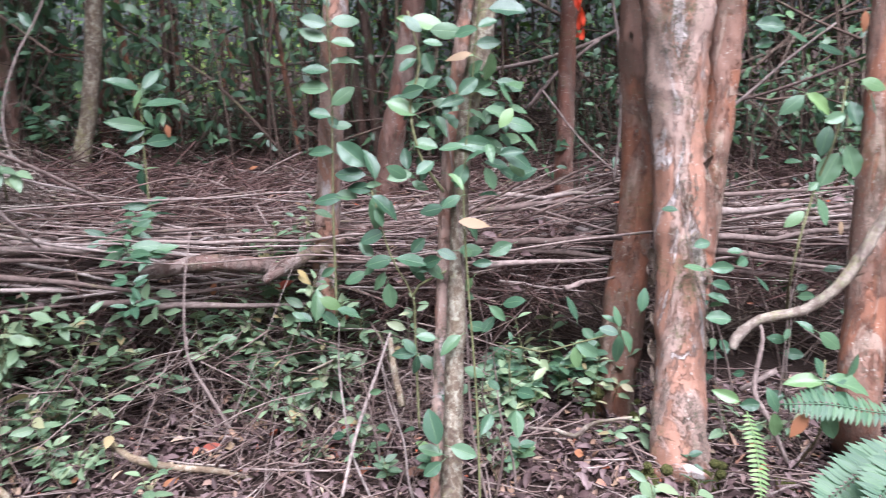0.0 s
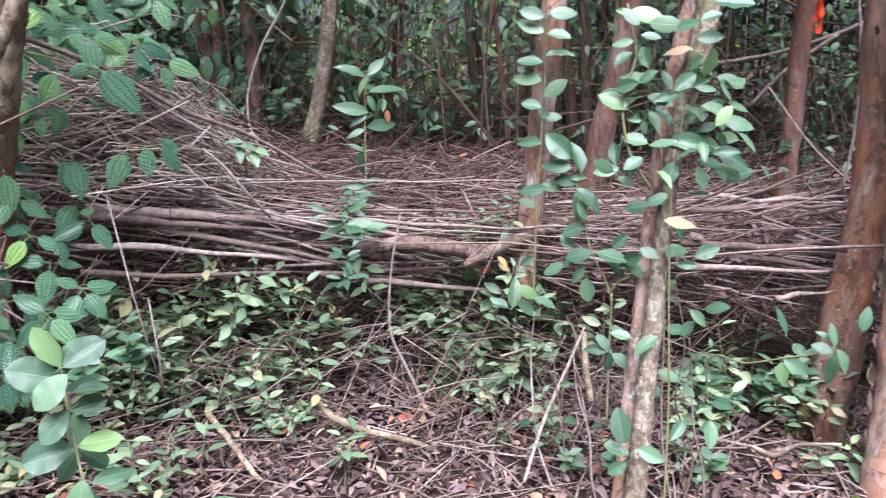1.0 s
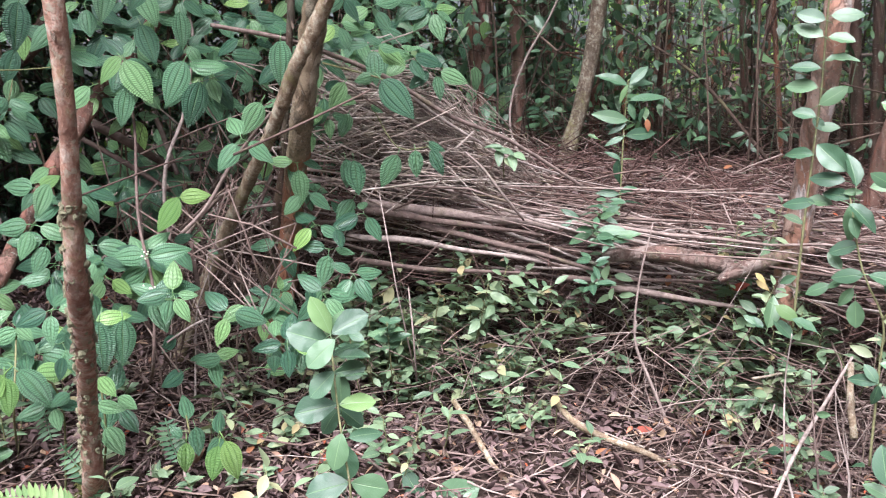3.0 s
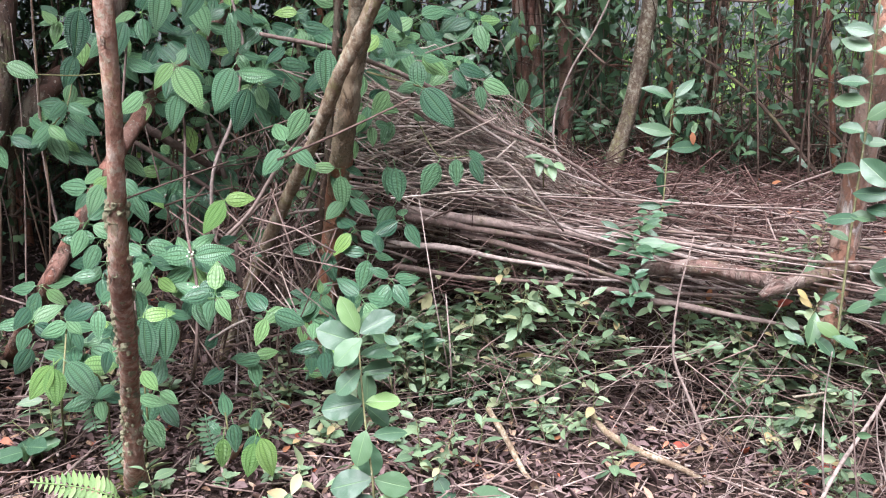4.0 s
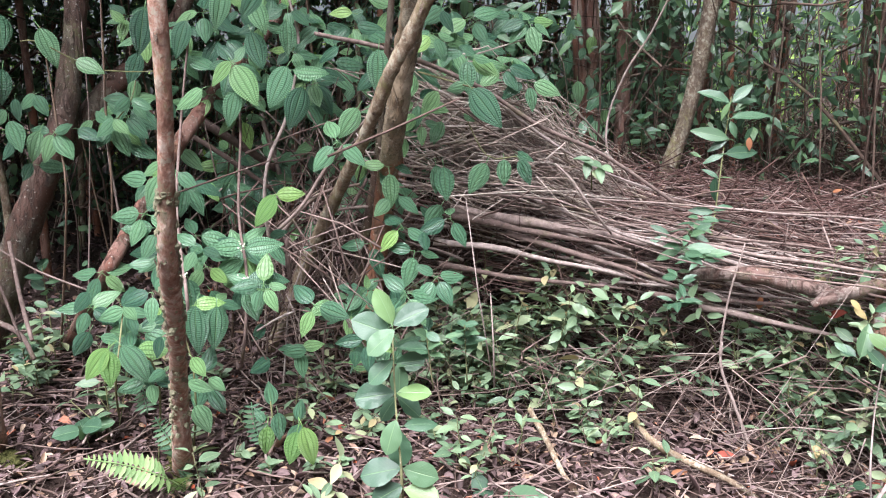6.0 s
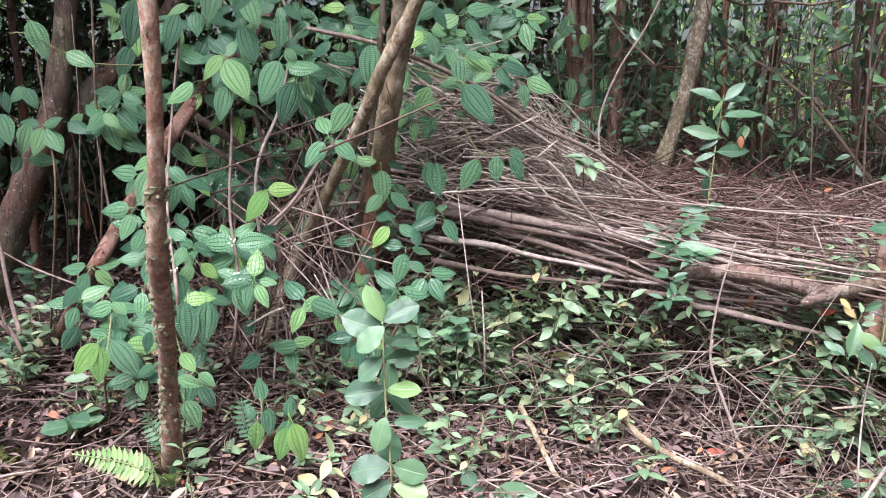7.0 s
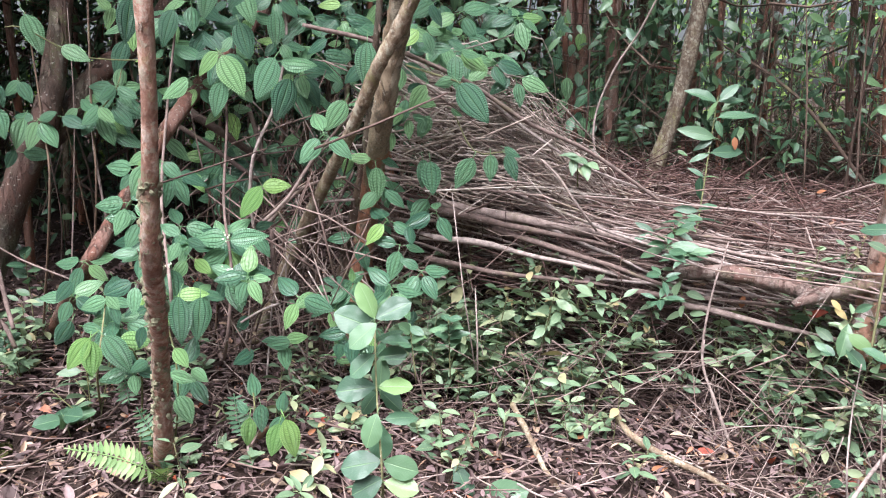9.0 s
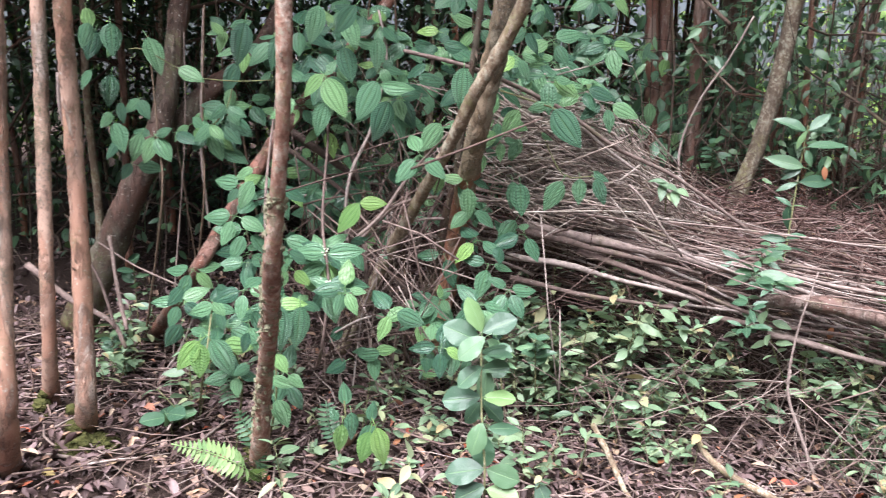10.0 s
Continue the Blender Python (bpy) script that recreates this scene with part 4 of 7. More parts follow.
loose_stick("broken pale stick jutting from the pile", [stem((-0.686, 3.284, 0.349), 0.006), stem((-0.610, 3.408, 0.343), 0.006), stem((-0.551, 3.627, 0.318), 0.005)], "deadwood")
loose_stick("twisted stick beside the fern", [stem((1.208, 2.905, 0.057), 0.009), stem((1.162, 2.998, 0.201), 0.01), stem((1.130, 3.073, 0.288), 0.011), stem((1.187, 3.160, 0.466), 0.008), stem((1.190, 3.240, 0.535), 0.006)])
loose_stick("short thick stick beside the old guava", [stem((1.134, 3.246, 0.213), 0.011), stem((1.211, 3.238, 0.259), 0.012), stem((1.276, 3.232, 0.301), 0.011)])

heap_rng = random.Random(44)
for i in range(80):
    x = heap_rng.uniform(-2.4, 1.4)
    y = front(x) + heap_rng.uniform(0.25, 2.3)
    t, n = heap_rng.gauss(0, 1.2), heap_rng.uniform(0.25, 0.9)
    z = land(x, y) + heap_rng.uniform(0.04, 0.2)
    d = Vector((math.cos(t) * n / 2, math.sin(t) * n / 2, heap_rng.gauss(0, 0.05) * n))
    add_stick(Vector((x, y, z)) - d, Vector((x, y, z)) + d, heap_rng.uniform(0.004, 0.011), heap_rng, sides=5)
# larger branches that show singly in the pile
log = add_stick((-1.398, 3.575, 0.754), (-0.882, 3.599, 0.747), 0.024, rng)
log = part("log", tube("log", [stem((-1.367, 3.314, 0.802), 0.03), stem((-1.126, 3.361, 0.828), 0.036), stem((-0.967, 3.386, 0.813), 0.037), stem((-0.818, 3.418, 0.782), 0.033)], M["log"], 14, 0.02, 0.14, 4.0, 14.0), heap, None, "thick red-brown guava log with a sawn end")
part("log", tube("log", [stem((-0.852, 3.332, 0.740), 0.016), stem((-0.795, 3.382, 0.778), 0.031), stem((-0.714, 3.495, 0.799), 0.03), stem((-0.606, 3.634, 0.824), 0.028), stem((-0.444, 3.801, 0.866), 0.022)], M["log"], 12, 0.03, 0.15, 6.0), heap, None, "mossy knotted log")
for a, b, r in (
    ((-2.218, 2.640, 1.098), (-1.511, 3.382, 0.872), 0.026), ((-2.201, 2.622, 1.071), (-1.604, 3.185, 0.898), 0.018), ((-2.259, 2.569, 0.952), (-1.601, 3.138, 0.788), 0.017),
    ((-2.214, 2.558, 0.855), (-1.594, 3.130, 0.743), 0.014), ((-2.227, 2.765, 1.079), (-1.562, 3.420, 0.909), 0.017), ((-2.039, 2.827, 0.984), (-1.333, 3.375, 0.708), 0.016),
    ((-1.627, 3.379, 0.880), (-0.771, 3.986, 0.849), 0.014), ((-1.346, 3.352, 0.644), (-0.651, 3.573, 0.538), 0.016), ((-1.552, 3.259, 0.694), (-0.763, 3.628, 0.653), 0.013),
    ((0.083, 3.742, 0.926), (0.760, 3.883, 0.931), 0.016), ((0.050, 3.664, 0.797), (0.725, 3.696, 0.754), 0.02), ((0.097, 3.591, 0.706), (0.672, 3.691, 0.696), 0.016), ((0.169, 3.902, 0.975), (0.766, 3.990, 0.960), 0.014),
    ((1.114, 3.634, 0.899), (1.519, 3.656, 0.915), 0.02), ((1.110, 3.611, 0.788), (1.821, 3.556, 0.831), 0.017), ((1.130, 3.590, 0.727), (1.632, 3.439, 0.679), 0.016), ((1.134, 3.797, 0.947), (1.851, 3.740, 0.975), 0.012),
    ((0.435, 3.445, 0.628), (0.681, 3.666, 0.608), 0.013),
):
    add_stick(a, b, r, rng, sides=9)

# fan of thin twigs that slides down from the quilted shrub
fan = Soup()
rng = random.Random(43)
FAN_A, FAN_B, FAN_C, FAN_D = (Vector(p) for p in ((-2.520, 2.557, 1.760), (-2.280, 2.708, 1.192), (-2.233, 3.536, 1.335), (-1.732, 3.562, 0.928)))
for i in range(920):
    u, w = rng.random(), rng.random()
    a = FAN_A.lerp(FAN_B, u) + Vector((rng.gauss(0, 0.14), rng.gauss(0, 0.18), rng.gauss(0, 0.1)))
    b = FAN_C.lerp(FAN_D, min(1, max(0, u * 0.7 + rng.gauss(0.1, 0.2)))) + Vector((rng.gauss(0, 0.12), rng.gauss(0, 0.15), rng.gauss(0, 0.06)))
    a, b = a.lerp(b, rng.uniform(0, 0.4)), a.lerp(b, rng.uniform(0.55, 1.0))
    mid = a.lerp(b, 0.5) + Vector((rng.gauss(0, 0.08), rng.gauss(0, 0.08), rng.gauss(0.05, 0.11)))
    r = rng.uniform(0.0012, 0.004) if i % 5 else rng.uniform(0.003, 0.006)
    fan.rod([(*a, r), (*mid, r * 0.85), (*b, r * 0.5)], 4, 0.2)
tagged(new("twig_fan", fan.mesh("twig_fan", M["drytwig"])), "fan of fine dry grey-brown twigs on the heap", "twigs", kind="stuff")
loose_stick("long arched stick over the twig fan", [stem((-2.368, 2.028, 1.849), 0.008), stem((-2.244, 2.338, 1.784), 0.010), stem((-2.062, 2.661, 1.637), 0.010), stem((-1.914, 2.909, 1.462), 0.010), stem((-1.765, 3.185, 1.327), 0.009), stem((-1.558, 3.509, 1.083), 0.008)])
loose_stick("second arched stick over the twig fan", [stem((-2.072, 2.786, 1.581), 0.007), stem((-1.972, 2.988, 1.421), 0.008), stem((-1.810, 3.210, 1.258), 0.006), stem((-1.679, 3.620, 1.111), 0.005)])
loose_stick("thin vine stem curving up from the heap", [stem((-1.743, 3.574, 1.039), 0.005), stem((-2.073, 3.754, 1.238), 0.006), stem((-2.155, 3.835, 1.461), 0.006), stem((-2.078, 3.881, 1.716), 0.006), stem((-1.965, 3.935, 1.918), 0.006), stem((-1.861, 3.967, 2.139), 0.005)])
loose_stick("arched twig bending down onto the pile", [stem((-1.857, 2.940, 1.300), 0.004), stem((-1.791, 2.978, 1.225), 0.006), stem((-1.709, 3.016, 1.101), 0.006), stem((-1.677, 3.133, 0.975), 0.005)])

# branches and twigs that show under the quilted shrub
for label, pts in (
    ("thin forked branch under the quilted shrub", [stem((-2.619, 1.970, 1.035), 0.008), stem((-2.523, 2.046, 1.151), 0.008), stem((-2.441, 2.133, 1.327), 0.007), stem((-2.327, 2.254, 1.516), 0.005)]),
    ("bent grey branch under the quilted shrub", [stem((-2.648, 2.009, 1.010), 0.012), stem((-2.562, 2.074, 1.136), 0.011), stem((-2.508, 2.159, 1.199), 0.008), stem((-2.416, 2.277, 1.228), 0.006)]),
    ("thick slanting branch behind the quilted leaves", [stem((-3.236, 1.900, 1.572), 0.02), stem((-3.128, 1.988, 1.475), 0.021), stem((-3.056, 2.100, 1.383), 0.02), stem((-3.007, 2.252, 1.267), 0.017)]),
    ("second slanting branch behind the quilted leaves", [stem((-3.130, 1.880, 1.443), 0.011), stem((-3.049, 2.011, 1.335), 0.012), stem((-2.971, 2.200, 1.173), 0.01)]),
    ("crooked branch in the dark under leaves", [stem((-2.598, 2.304, 0.915), 0.009), stem((-2.591, 2.350, 1.061), 0.009), stem((-2.547, 2.434, 1.233), 0.007)]),
    ("broken upright stub under the leaves", [stem((-2.475, 1.931, 0.834), 0.009), stem((-2.492, 1.936, 0.915), 0.01), stem((-2.510, 1.946, 1.026), 0.009)]),
    ("slim brown stem behind the hanging leaves", [stem((-2.955, 2.236, 1.244), 0.011), stem((-2.984, 2.211, 1.389), 0.012), stem((-3.008, 2.183, 1.532), 0.01)]),
    ("horizontal dry branch among the stems", [stem((-2.590, 2.197, 1.096), 0.006), stem((-2.474, 2.344, 1.116), 0.007), stem((-2.396, 2.505, 1.100), 0.007), stem((-2.303, 2.658, 1.035), 0.006)]),
    ("pale stick lying below the shrub", [stem((-2.356, 1.680, 0.708), 0.004), stem((-2.317, 1.762, 0.752), 0.005), stem((-2.326, 1.842, 0.758), 0.004)]),
    ("twig reaching over dark litter", [stem((-3.168, 1.040, 1.028), 0.003), stem((-3.016, 1.134, 0.941), 0.004), stem((-2.850, 1.251, 0.869), 0.004), stem((-2.817, 1.309, 0.833), 0.003)]),
    ("leaning grey stem in the dark corner", [stem((-2.794, 1.007, 0.736), 0.008), stem((-2.929, 1.027, 0.868), 0.008), stem((-3.065, 1.052, 1.068), 0.007)]),
    ("thin grey stem in the dark corner", [stem((-2.899, 1.001, 0.716), 0.006), stem((-3.047, 1.000, 0.884), 0.006), stem((-3.178, 0.984, 0.989), 0.005)]),
    ("leaning grey stem beside the poles", [stem((-3.026, 0.899, 0.864), 0.009), stem((-3.087, 0.937, 1.366), 0.009), stem((-3.105, 0.902, 1.559), 0.008), stem((-3.104, 0.897, 1.719), 0.006)]),
    ("fallen grey branch behind the poles", [stem((-3.474, 0.839, 0.908), 0.014), stem((-3.309, 0.953, 0.771), 0.014), stem((-3.143, 1.067, 0.687), 0.011), stem((-3.005, 1.077, 0.600), 0.008)]),
    ("fallen twig at the foot of the poles", [stem((-2.870, 0.631, 0.311), 0.007), stem((-2.745, 0.772, 0.288), 0.008), stem((-2.623, 0.893, 0.256), 0.006)]),
    ("long thin stem rising behind leaves", [stem((-3.196, 1.555, 1.045), 0.006), stem((-3.237, 1.543, 1.380), 0.006), stem((-3.234, 1.554, 1.738), 0.005), stem((-3.206, 1.556, 2.035), 0.004)]),
):
    loose_stick(label, pts, "stick", 8)
lattice = Soup()
centre = Vector((-2.758, 2.342, 0.894))
for i in range(300):
    a = centre + Vector((rng.gauss(0, 0.33), rng.gauss(0, 0.28), rng.gauss(0, 0.26)))
    t = rng.uniform(0, math.pi)
    d = Vector((0.8 * math.cos(t), 0.5 * math.cos(t), abs(math.sin(t)))) * rng.uniform(0.12, 0.4)
    r = rng.uniform(0.0014, 0.006)
    lattice.rod([(*(a - d), r), (*(a + Vector((rng.gauss(0, 0.02), 0, rng.gauss(0, 0.02)))), r * 0.9), (*(a + d), r * 0.6)], 4)
tagged(new("shrub_twigs", lattice.mesh("shrub_twigs", M["twig"])), "criss-cross of dry twigs under the quilted shrub", "twigs", kind="stuff")

# ---- quilted-leaf shrubs ----
rng = random.Random(61)


def q(parent, at, length, tip):
    leaf("quilted", parent, at, length, tip, (0.72, -0.5, 0.5), rng, 0.22)


def young(parent, at, length, tip):
    leaf("young", parent, at, length * 1.1, tip, (0.7, -0.55, 0.5), rng, 0.15)


def g(parent, at, length, tip):
    leaf("glossy", parent, at, length, tip, (0.3, -0.75, 0.6), rng, 0.25)


def g1(parent, at, length, tip):
    leaf("broad", parent, at, length * 1.02, tip, (0.52, -0.52, 0.7), rng, 0.34)


def g2(parent, at, length, tip):
    leaf("slim", parent, at, length, tip, (0.3, -0.75, 0.6), rng, 0.3)


def twig(parent, *pts, mat="greenstem", r=0.004):
    n = len(pts)
    part("twig", tube("twig", [(*p, r * (1.1 - 0.5 * i / n)) for i, p in enumerate(pts)], M[mat], 6, 0.05, 0.1), parent)


s1 = thing("quilted_leaf_shrub", (-3.136, 2.043, 0.319), "tall shrub with deeply veined quilted dark green leaves", "shrub", "quilted shrubs")
q(s1, (-2.602, 1.789, 1.744), 0.128, (-0.401, -0.571, -0.717)); q(s1, (-2.597, 1.799, 1.731), 0.181, (0.528, 0.306, -0.792)); q(s1, (-2.599, 1.801, 1.630), 0.147, (-0.085, -0.324, -0.942)); q(s1, (-2.640, 1.823, 1.751), 0.113, (-0.601, -0.403, 0.690)); q(s1, (-2.640, 1.823, 1.744), 0.087, (0.337, 0.526, 0.781))
q(s1, (-2.360, 1.885, 1.719), 0.170, (-0.207, -0.426, -0.881)); q(s1, (-2.468, 1.969, 1.903), 0.134, (0.219, -0.040, -0.975)); q(s1, (-2.592, 1.883, 1.863), 0.147, (0.388, 0.140, -0.911)); q(s1, (-2.491, 2.049, 1.644), 0.178, (-0.086, -0.325, -0.942)); q(s1, (-2.510, 2.019, 1.713), 0.152, (0.730, 0.674, -0.118))
q(s1, (-2.532, 2.160, 1.648), 0.126, (0.481, 0.248, -0.841)); q(s1, (-2.617, 1.913, 1.992), 0.157, (0.424, 0.181, -0.887)); q(s1, (-2.470, 1.856, 2.017), 0.136, (-0.324, -0.517, -0.793)); q(s1, (-2.631, 1.789, 2.027), 0.155, (0.079, -0.176, -0.981)); q(s1, (-2.803, 1.719, 1.913), 0.148, (-0.091, -0.330, -0.940))
q(s1, (-2.771, 1.802, 1.723), 0.136, (-0.695, -0.552, 0.461)); q(s1, (-2.623, 1.664, 1.638), 0.125, (-0.526, -0.649, -0.549)); q(s1, (-2.872, 1.579, 1.954), 0.177, (0.048, -0.205, -0.978)); q(s1, (-2.989, 1.601, 1.791), 0.146, (-0.120, -0.354, -0.927)); q(s1, (-2.501, 2.026, 1.781), 0.069, (0.427, 0.589, 0.686))
q(s1, (-2.314, 2.193, 1.556), 0.148, (-0.208, -0.427, -0.880)); q(s1, (-2.211, 2.225, 1.788), 0.182, (0.086, -0.170, -0.982)); q(s1, (-2.053, 2.399, 1.620), 0.125, (-0.314, -0.510, -0.801)); q(s1, (-2.159, 2.363, 1.529), 0.097, (-0.309, -0.505, -0.806)); q(s1, (-2.314, 2.104, 1.797), 0.096, (-0.524, -0.648, -0.553))
q(s1, (-2.124, 2.455, 1.312), 0.131, (0.188, -0.071, -0.980)); q(s1, (-2.391, 2.457, 1.223), 0.122, (0.593, 0.391, -0.704)); q(s1, (-2.390, 2.427, 1.053), 0.116, (0.569, 0.359, -0.739)); q(s1, (-2.266, 2.499, 1.125), 0.120, (0.593, 0.391, -0.704)); q(s1, (-2.181, 2.552, 1.493), 0.109, (-0.169, -0.396, -0.903))
young(s1, (-2.385, 1.820, 1.223), 0.138, (-0.413, -0.580, -0.703)); young(s1, (-2.384, 1.823, 1.227), 0.097, (0.704, 0.704, 0.096)); q(s1, (-2.519, 1.412, 1.321), 0.125, (-0.305, -0.502, -0.809)); q(s1, (-2.666, 1.565, 1.316), 0.101, (0.593, 0.391, -0.704)); q(s1, (-2.740, 1.624, 1.239), 0.115, (0.014, -0.237, -0.971))
q(s1, (-2.785, 1.558, 1.349), 0.095, (-0.558, -0.666, -0.495)); q(s1, (-2.901, 1.955, 1.267), 0.135, (-0.177, -0.402, -0.899)); q(s1, (-2.879, 1.790, 1.248), 0.097, (0.593, 0.391, -0.704)); q(s1, (-2.764, 1.746, 1.065), 0.098, (-0.271, -0.477, -0.836)); q(s1, (-2.929, 1.721, 1.389), 0.116, (0.614, 0.421, -0.667))
q(s1, (-2.625, 2.197, 1.399), 0.093, (-0.626, -0.695, -0.353)); q(s1, (-2.714, 2.240, 1.343), 0.103, (0.471, 0.236, -0.850)); q(s1, (-2.486, 2.362, 1.310), 0.093, (-0.159, -0.387, -0.908)); q(s1, (-2.305, 2.280, 1.562), 0.073, (-0.593, -0.682, -0.428)); q(s1, (-2.175, 2.405, 1.839), 0.099, (0.509, 0.282, -0.813))
q(s1, (-2.421, 2.269, 1.948), 0.101, (-0.721, -0.693, 0.013)); q(s1, (-2.369, 2.346, 1.817), 0.087, (-0.724, -0.623, 0.295)); q(s1, (-2.464, 2.370, 1.967), 0.093, (-0.626, -0.695, -0.353)); q(s1, (-2.609, 2.193, 1.951), 0.097, (0.593, 0.391, -0.704)); q(s1, (-2.781, 1.959, 1.872), 0.086, (-0.647, -0.470, 0.600))
# the lower whorls
q(s1, (-2.322, 1.628, 0.891), 0.139, (0.319, 0.065, -0.945)); q(s1, (-2.286, 1.607, 0.934), 0.143, (0.701, 0.705, 0.108)); q(s1, (-2.326, 1.632, 0.915), 0.091, (-0.713, -0.590, 0.380)); q(s1, (-2.391, 1.653, 0.988), 0.115, (-0.617, -0.692, -0.375)); q(s1, (-2.347, 1.645, 1.039), 0.134, (0.704, 0.704, 0.096)); q(s1, (-2.355, 1.634, 1.047), 0.120, (-0.701, -0.705, -0.109))
q(s1, (-2.286, 1.475, 0.860), 0.161, (0.098, -0.159, -0.982)); q(s1, (-2.322, 1.412, 0.867), 0.177, (0.028, -0.224, -0.974)); q(s1, (-2.475, 1.563, 0.871), 0.110, (0.497, 0.268, -0.825)); q(s1, (-2.437, 1.451, 0.941), 0.122, (0.288, 0.032, -0.957)); q(s1, (-2.280, 1.274, 0.874), 0.100, (0.497, 0.268, -0.825))
q(s1, (-2.308, 1.876, 0.594), 0.109, (-0.690, -0.706, -0.158)); q(s1, (-2.304, 1.700, 0.599), 0.106, (-0.564, -0.669, -0.484)); q(s1, (-2.344, 1.709, 0.728), 0.087, (-0.427, -0.589, -0.686)); q(s1, (-2.311, 2.200, 0.764), 0.162, (-0.406, -0.574, -0.711)); q(s1, (-2.266, 2.184, 0.791), 0.077, (0.481, 0.248, -0.841)); q(s1, (-2.273, 2.179, 0.799), 0.058, (-0.218, 0.041, 0.975))
twig(s1, (-3.136, 2.043, 0.319), (-2.442, 1.657, 0.563), (-2.367, 1.657, 0.901), (-2.542, 1.745, 1.149), (-2.636, 1.836, 1.493), (-2.639, 1.825, 1.737), mat="stick", r=0.007)
twig(s1, (-2.957, 2.254, 0.306), (-2.658, 1.947, 1.183), (-2.612, 2.053, 1.535), (-2.570, 2.098, 1.818), (-2.575, 2.055, 2.030), mat="stick", r=0.008)
twig(s1, (-3.145, 1.773, 0.328), (-2.416, 1.430, 0.818), (-2.660, 1.542, 1.161), (-2.841, 1.682, 1.496), (-2.807, 1.725, 1.847), mat="stick", r=0.007)
twig(s1, (-3.056, 1.463, 1.721), (-2.906, 1.551, 1.711), (-2.751, 1.634, 1.717), r=0.003)
twig(s1, (-2.620, 1.352, 0.061), (-2.418, 1.295, 0.617), (-2.410, 1.163, 0.757), r=0.004)

s2 = thing("quilted_leaf_shrub", (-3.622, 1.388, 0.375), "straggling quilted-leaf shrub in front of dark trunks", "shrub", "quilted shrubs")
q(s2, (-3.171, 1.284, 1.886), 0.165, (0.514, 0.289, -0.808)); q(s2, (-3.089, 1.381, 1.762), 0.128, (0.701, 0.565, -0.435)); q(s2, (-3.003, 1.582, 1.681), 0.090, (0.089, -0.167, -0.982)); q(s2, (-2.927, 1.513, 1.609), 0.095, (-0.427, -0.589, -0.686)); q(s2, (-2.923, 1.521, 1.603), 0.090, (0.713, 0.591, -0.377))
q(s2, (-2.954, 1.452, 1.524), 0.100, (-0.413, -0.579, -0.703)); q(s2, (-2.953, 1.454, 1.524), 0.083, (0.593, 0.391, -0.704)); q(s2, (-2.996, 1.478, 1.485), 0.118, (0.368, 0.118, -0.922)); q(s2, (-2.978, 1.521, 1.527), 0.115, (0.610, 0.415, -0.675)); q(s2, (-3.016, 1.558, 1.560), 0.143, (0.670, 0.507, -0.543)); q(s2, (-3.021, 1.540, 1.419), 0.127, (0.706, 0.575, -0.414))
q(s2, (-3.131, 1.279, 1.466), 0.132, (-0.246, -0.458, -0.854)); q(s2, (-3.126, 1.292, 1.466), 0.127, (0.549, 0.333, -0.767)); q(s2, (-3.195, 1.252, 1.482), 0.129, (-0.239, -0.452, -0.860)); q(s2, (-3.183, 1.284, 1.473), 0.099, (-0.716, -0.599, 0.359)); q(s2, (-3.129, 1.287, 1.477), 0.084, (0.626, 0.695, 0.353)); q(s2, (-3.268, 1.196, 1.612), 0.092, (0.075, -0.180, -0.981))
q(s2, (-3.277, 1.168, 1.524), 0.132, (0.306, 0.050, -0.951)); q(s2, (-3.244, 1.266, 1.627), 0.089, (-0.435, -0.594, -0.676)); q(s2, (-3.244, 1.266, 1.624), 0.101, (0.523, 0.299, -0.798)); q(s2, (-3.273, 1.174, 1.452), 0.105, (-0.290, -0.491, -0.821)); q(s2, (-3.275, 1.164, 1.729), 0.142, (0.045, -0.208, -0.977)); q(s2, (-3.280, 1.160, 1.567), 0.089, (-0.339, -0.528, -0.779))
q(s2, (-3.344, 1.261, 1.343), 0.098, (-0.303, -0.501, -0.811)); q(s2, (-3.334, 1.287, 1.334), 0.118, (0.726, 0.685, -0.058)); q(s2, (-3.355, 1.216, 1.872), 0.081, (-0.218, -0.435, -0.874)); q(s2, (-3.183, 1.635, 1.929), 0.077, (-0.593, -0.391, 0.704)); q(s2, (-3.098, 1.366, 1.487), 0.104, (0.705, 0.573, -0.419))
q(s2, (-3.340, 1.102, 1.940), 0.111, (-0.169, -0.412, -0.895)); q(s2, (-3.334, 1.126, 1.910), 0.139, (-0.135, -0.379, -0.916)); q(s2, (-3.311, 1.183, 1.945), 0.147, (0.222, -0.001, -0.975)); q(s2, (-3.430, 1.124, 2.011), 0.097, (0.326, 0.124, -0.937)); q(s2, (-3.256, 1.077, 1.740), 0.094, (-0.335, -0.560, -0.758))
twig(s2, (-3.246, 1.233, 1.836), (-3.178, 1.274, 1.834), (-3.091, 1.374, 1.762), (-3.050, 1.476, 1.721), r=0.003)
twig(s2, (-3.622, 1.388, 0.375), (-3.104, 1.293, 1.181), (-3.171, 1.315, 1.457), (-3.221, 1.318, 1.748), (-3.217, 1.301, 1.897), mat="twigbrown", r=0.005)
twig(s2, (-3.535, 1.567, 0.349), (-3.036, 1.449, 1.139), (-3.102, 1.488, 1.514), (-3.132, 1.517, 1.873), (-3.113, 1.516, 2.038), mat="twigbrown", r=0.005)
twig(s2, (-3.062, 1.453, 1.500), (-2.996, 1.481, 1.518), (-2.969, 1.540, 1.603), (-3.003, 1.582, 1.681), r=0.003)

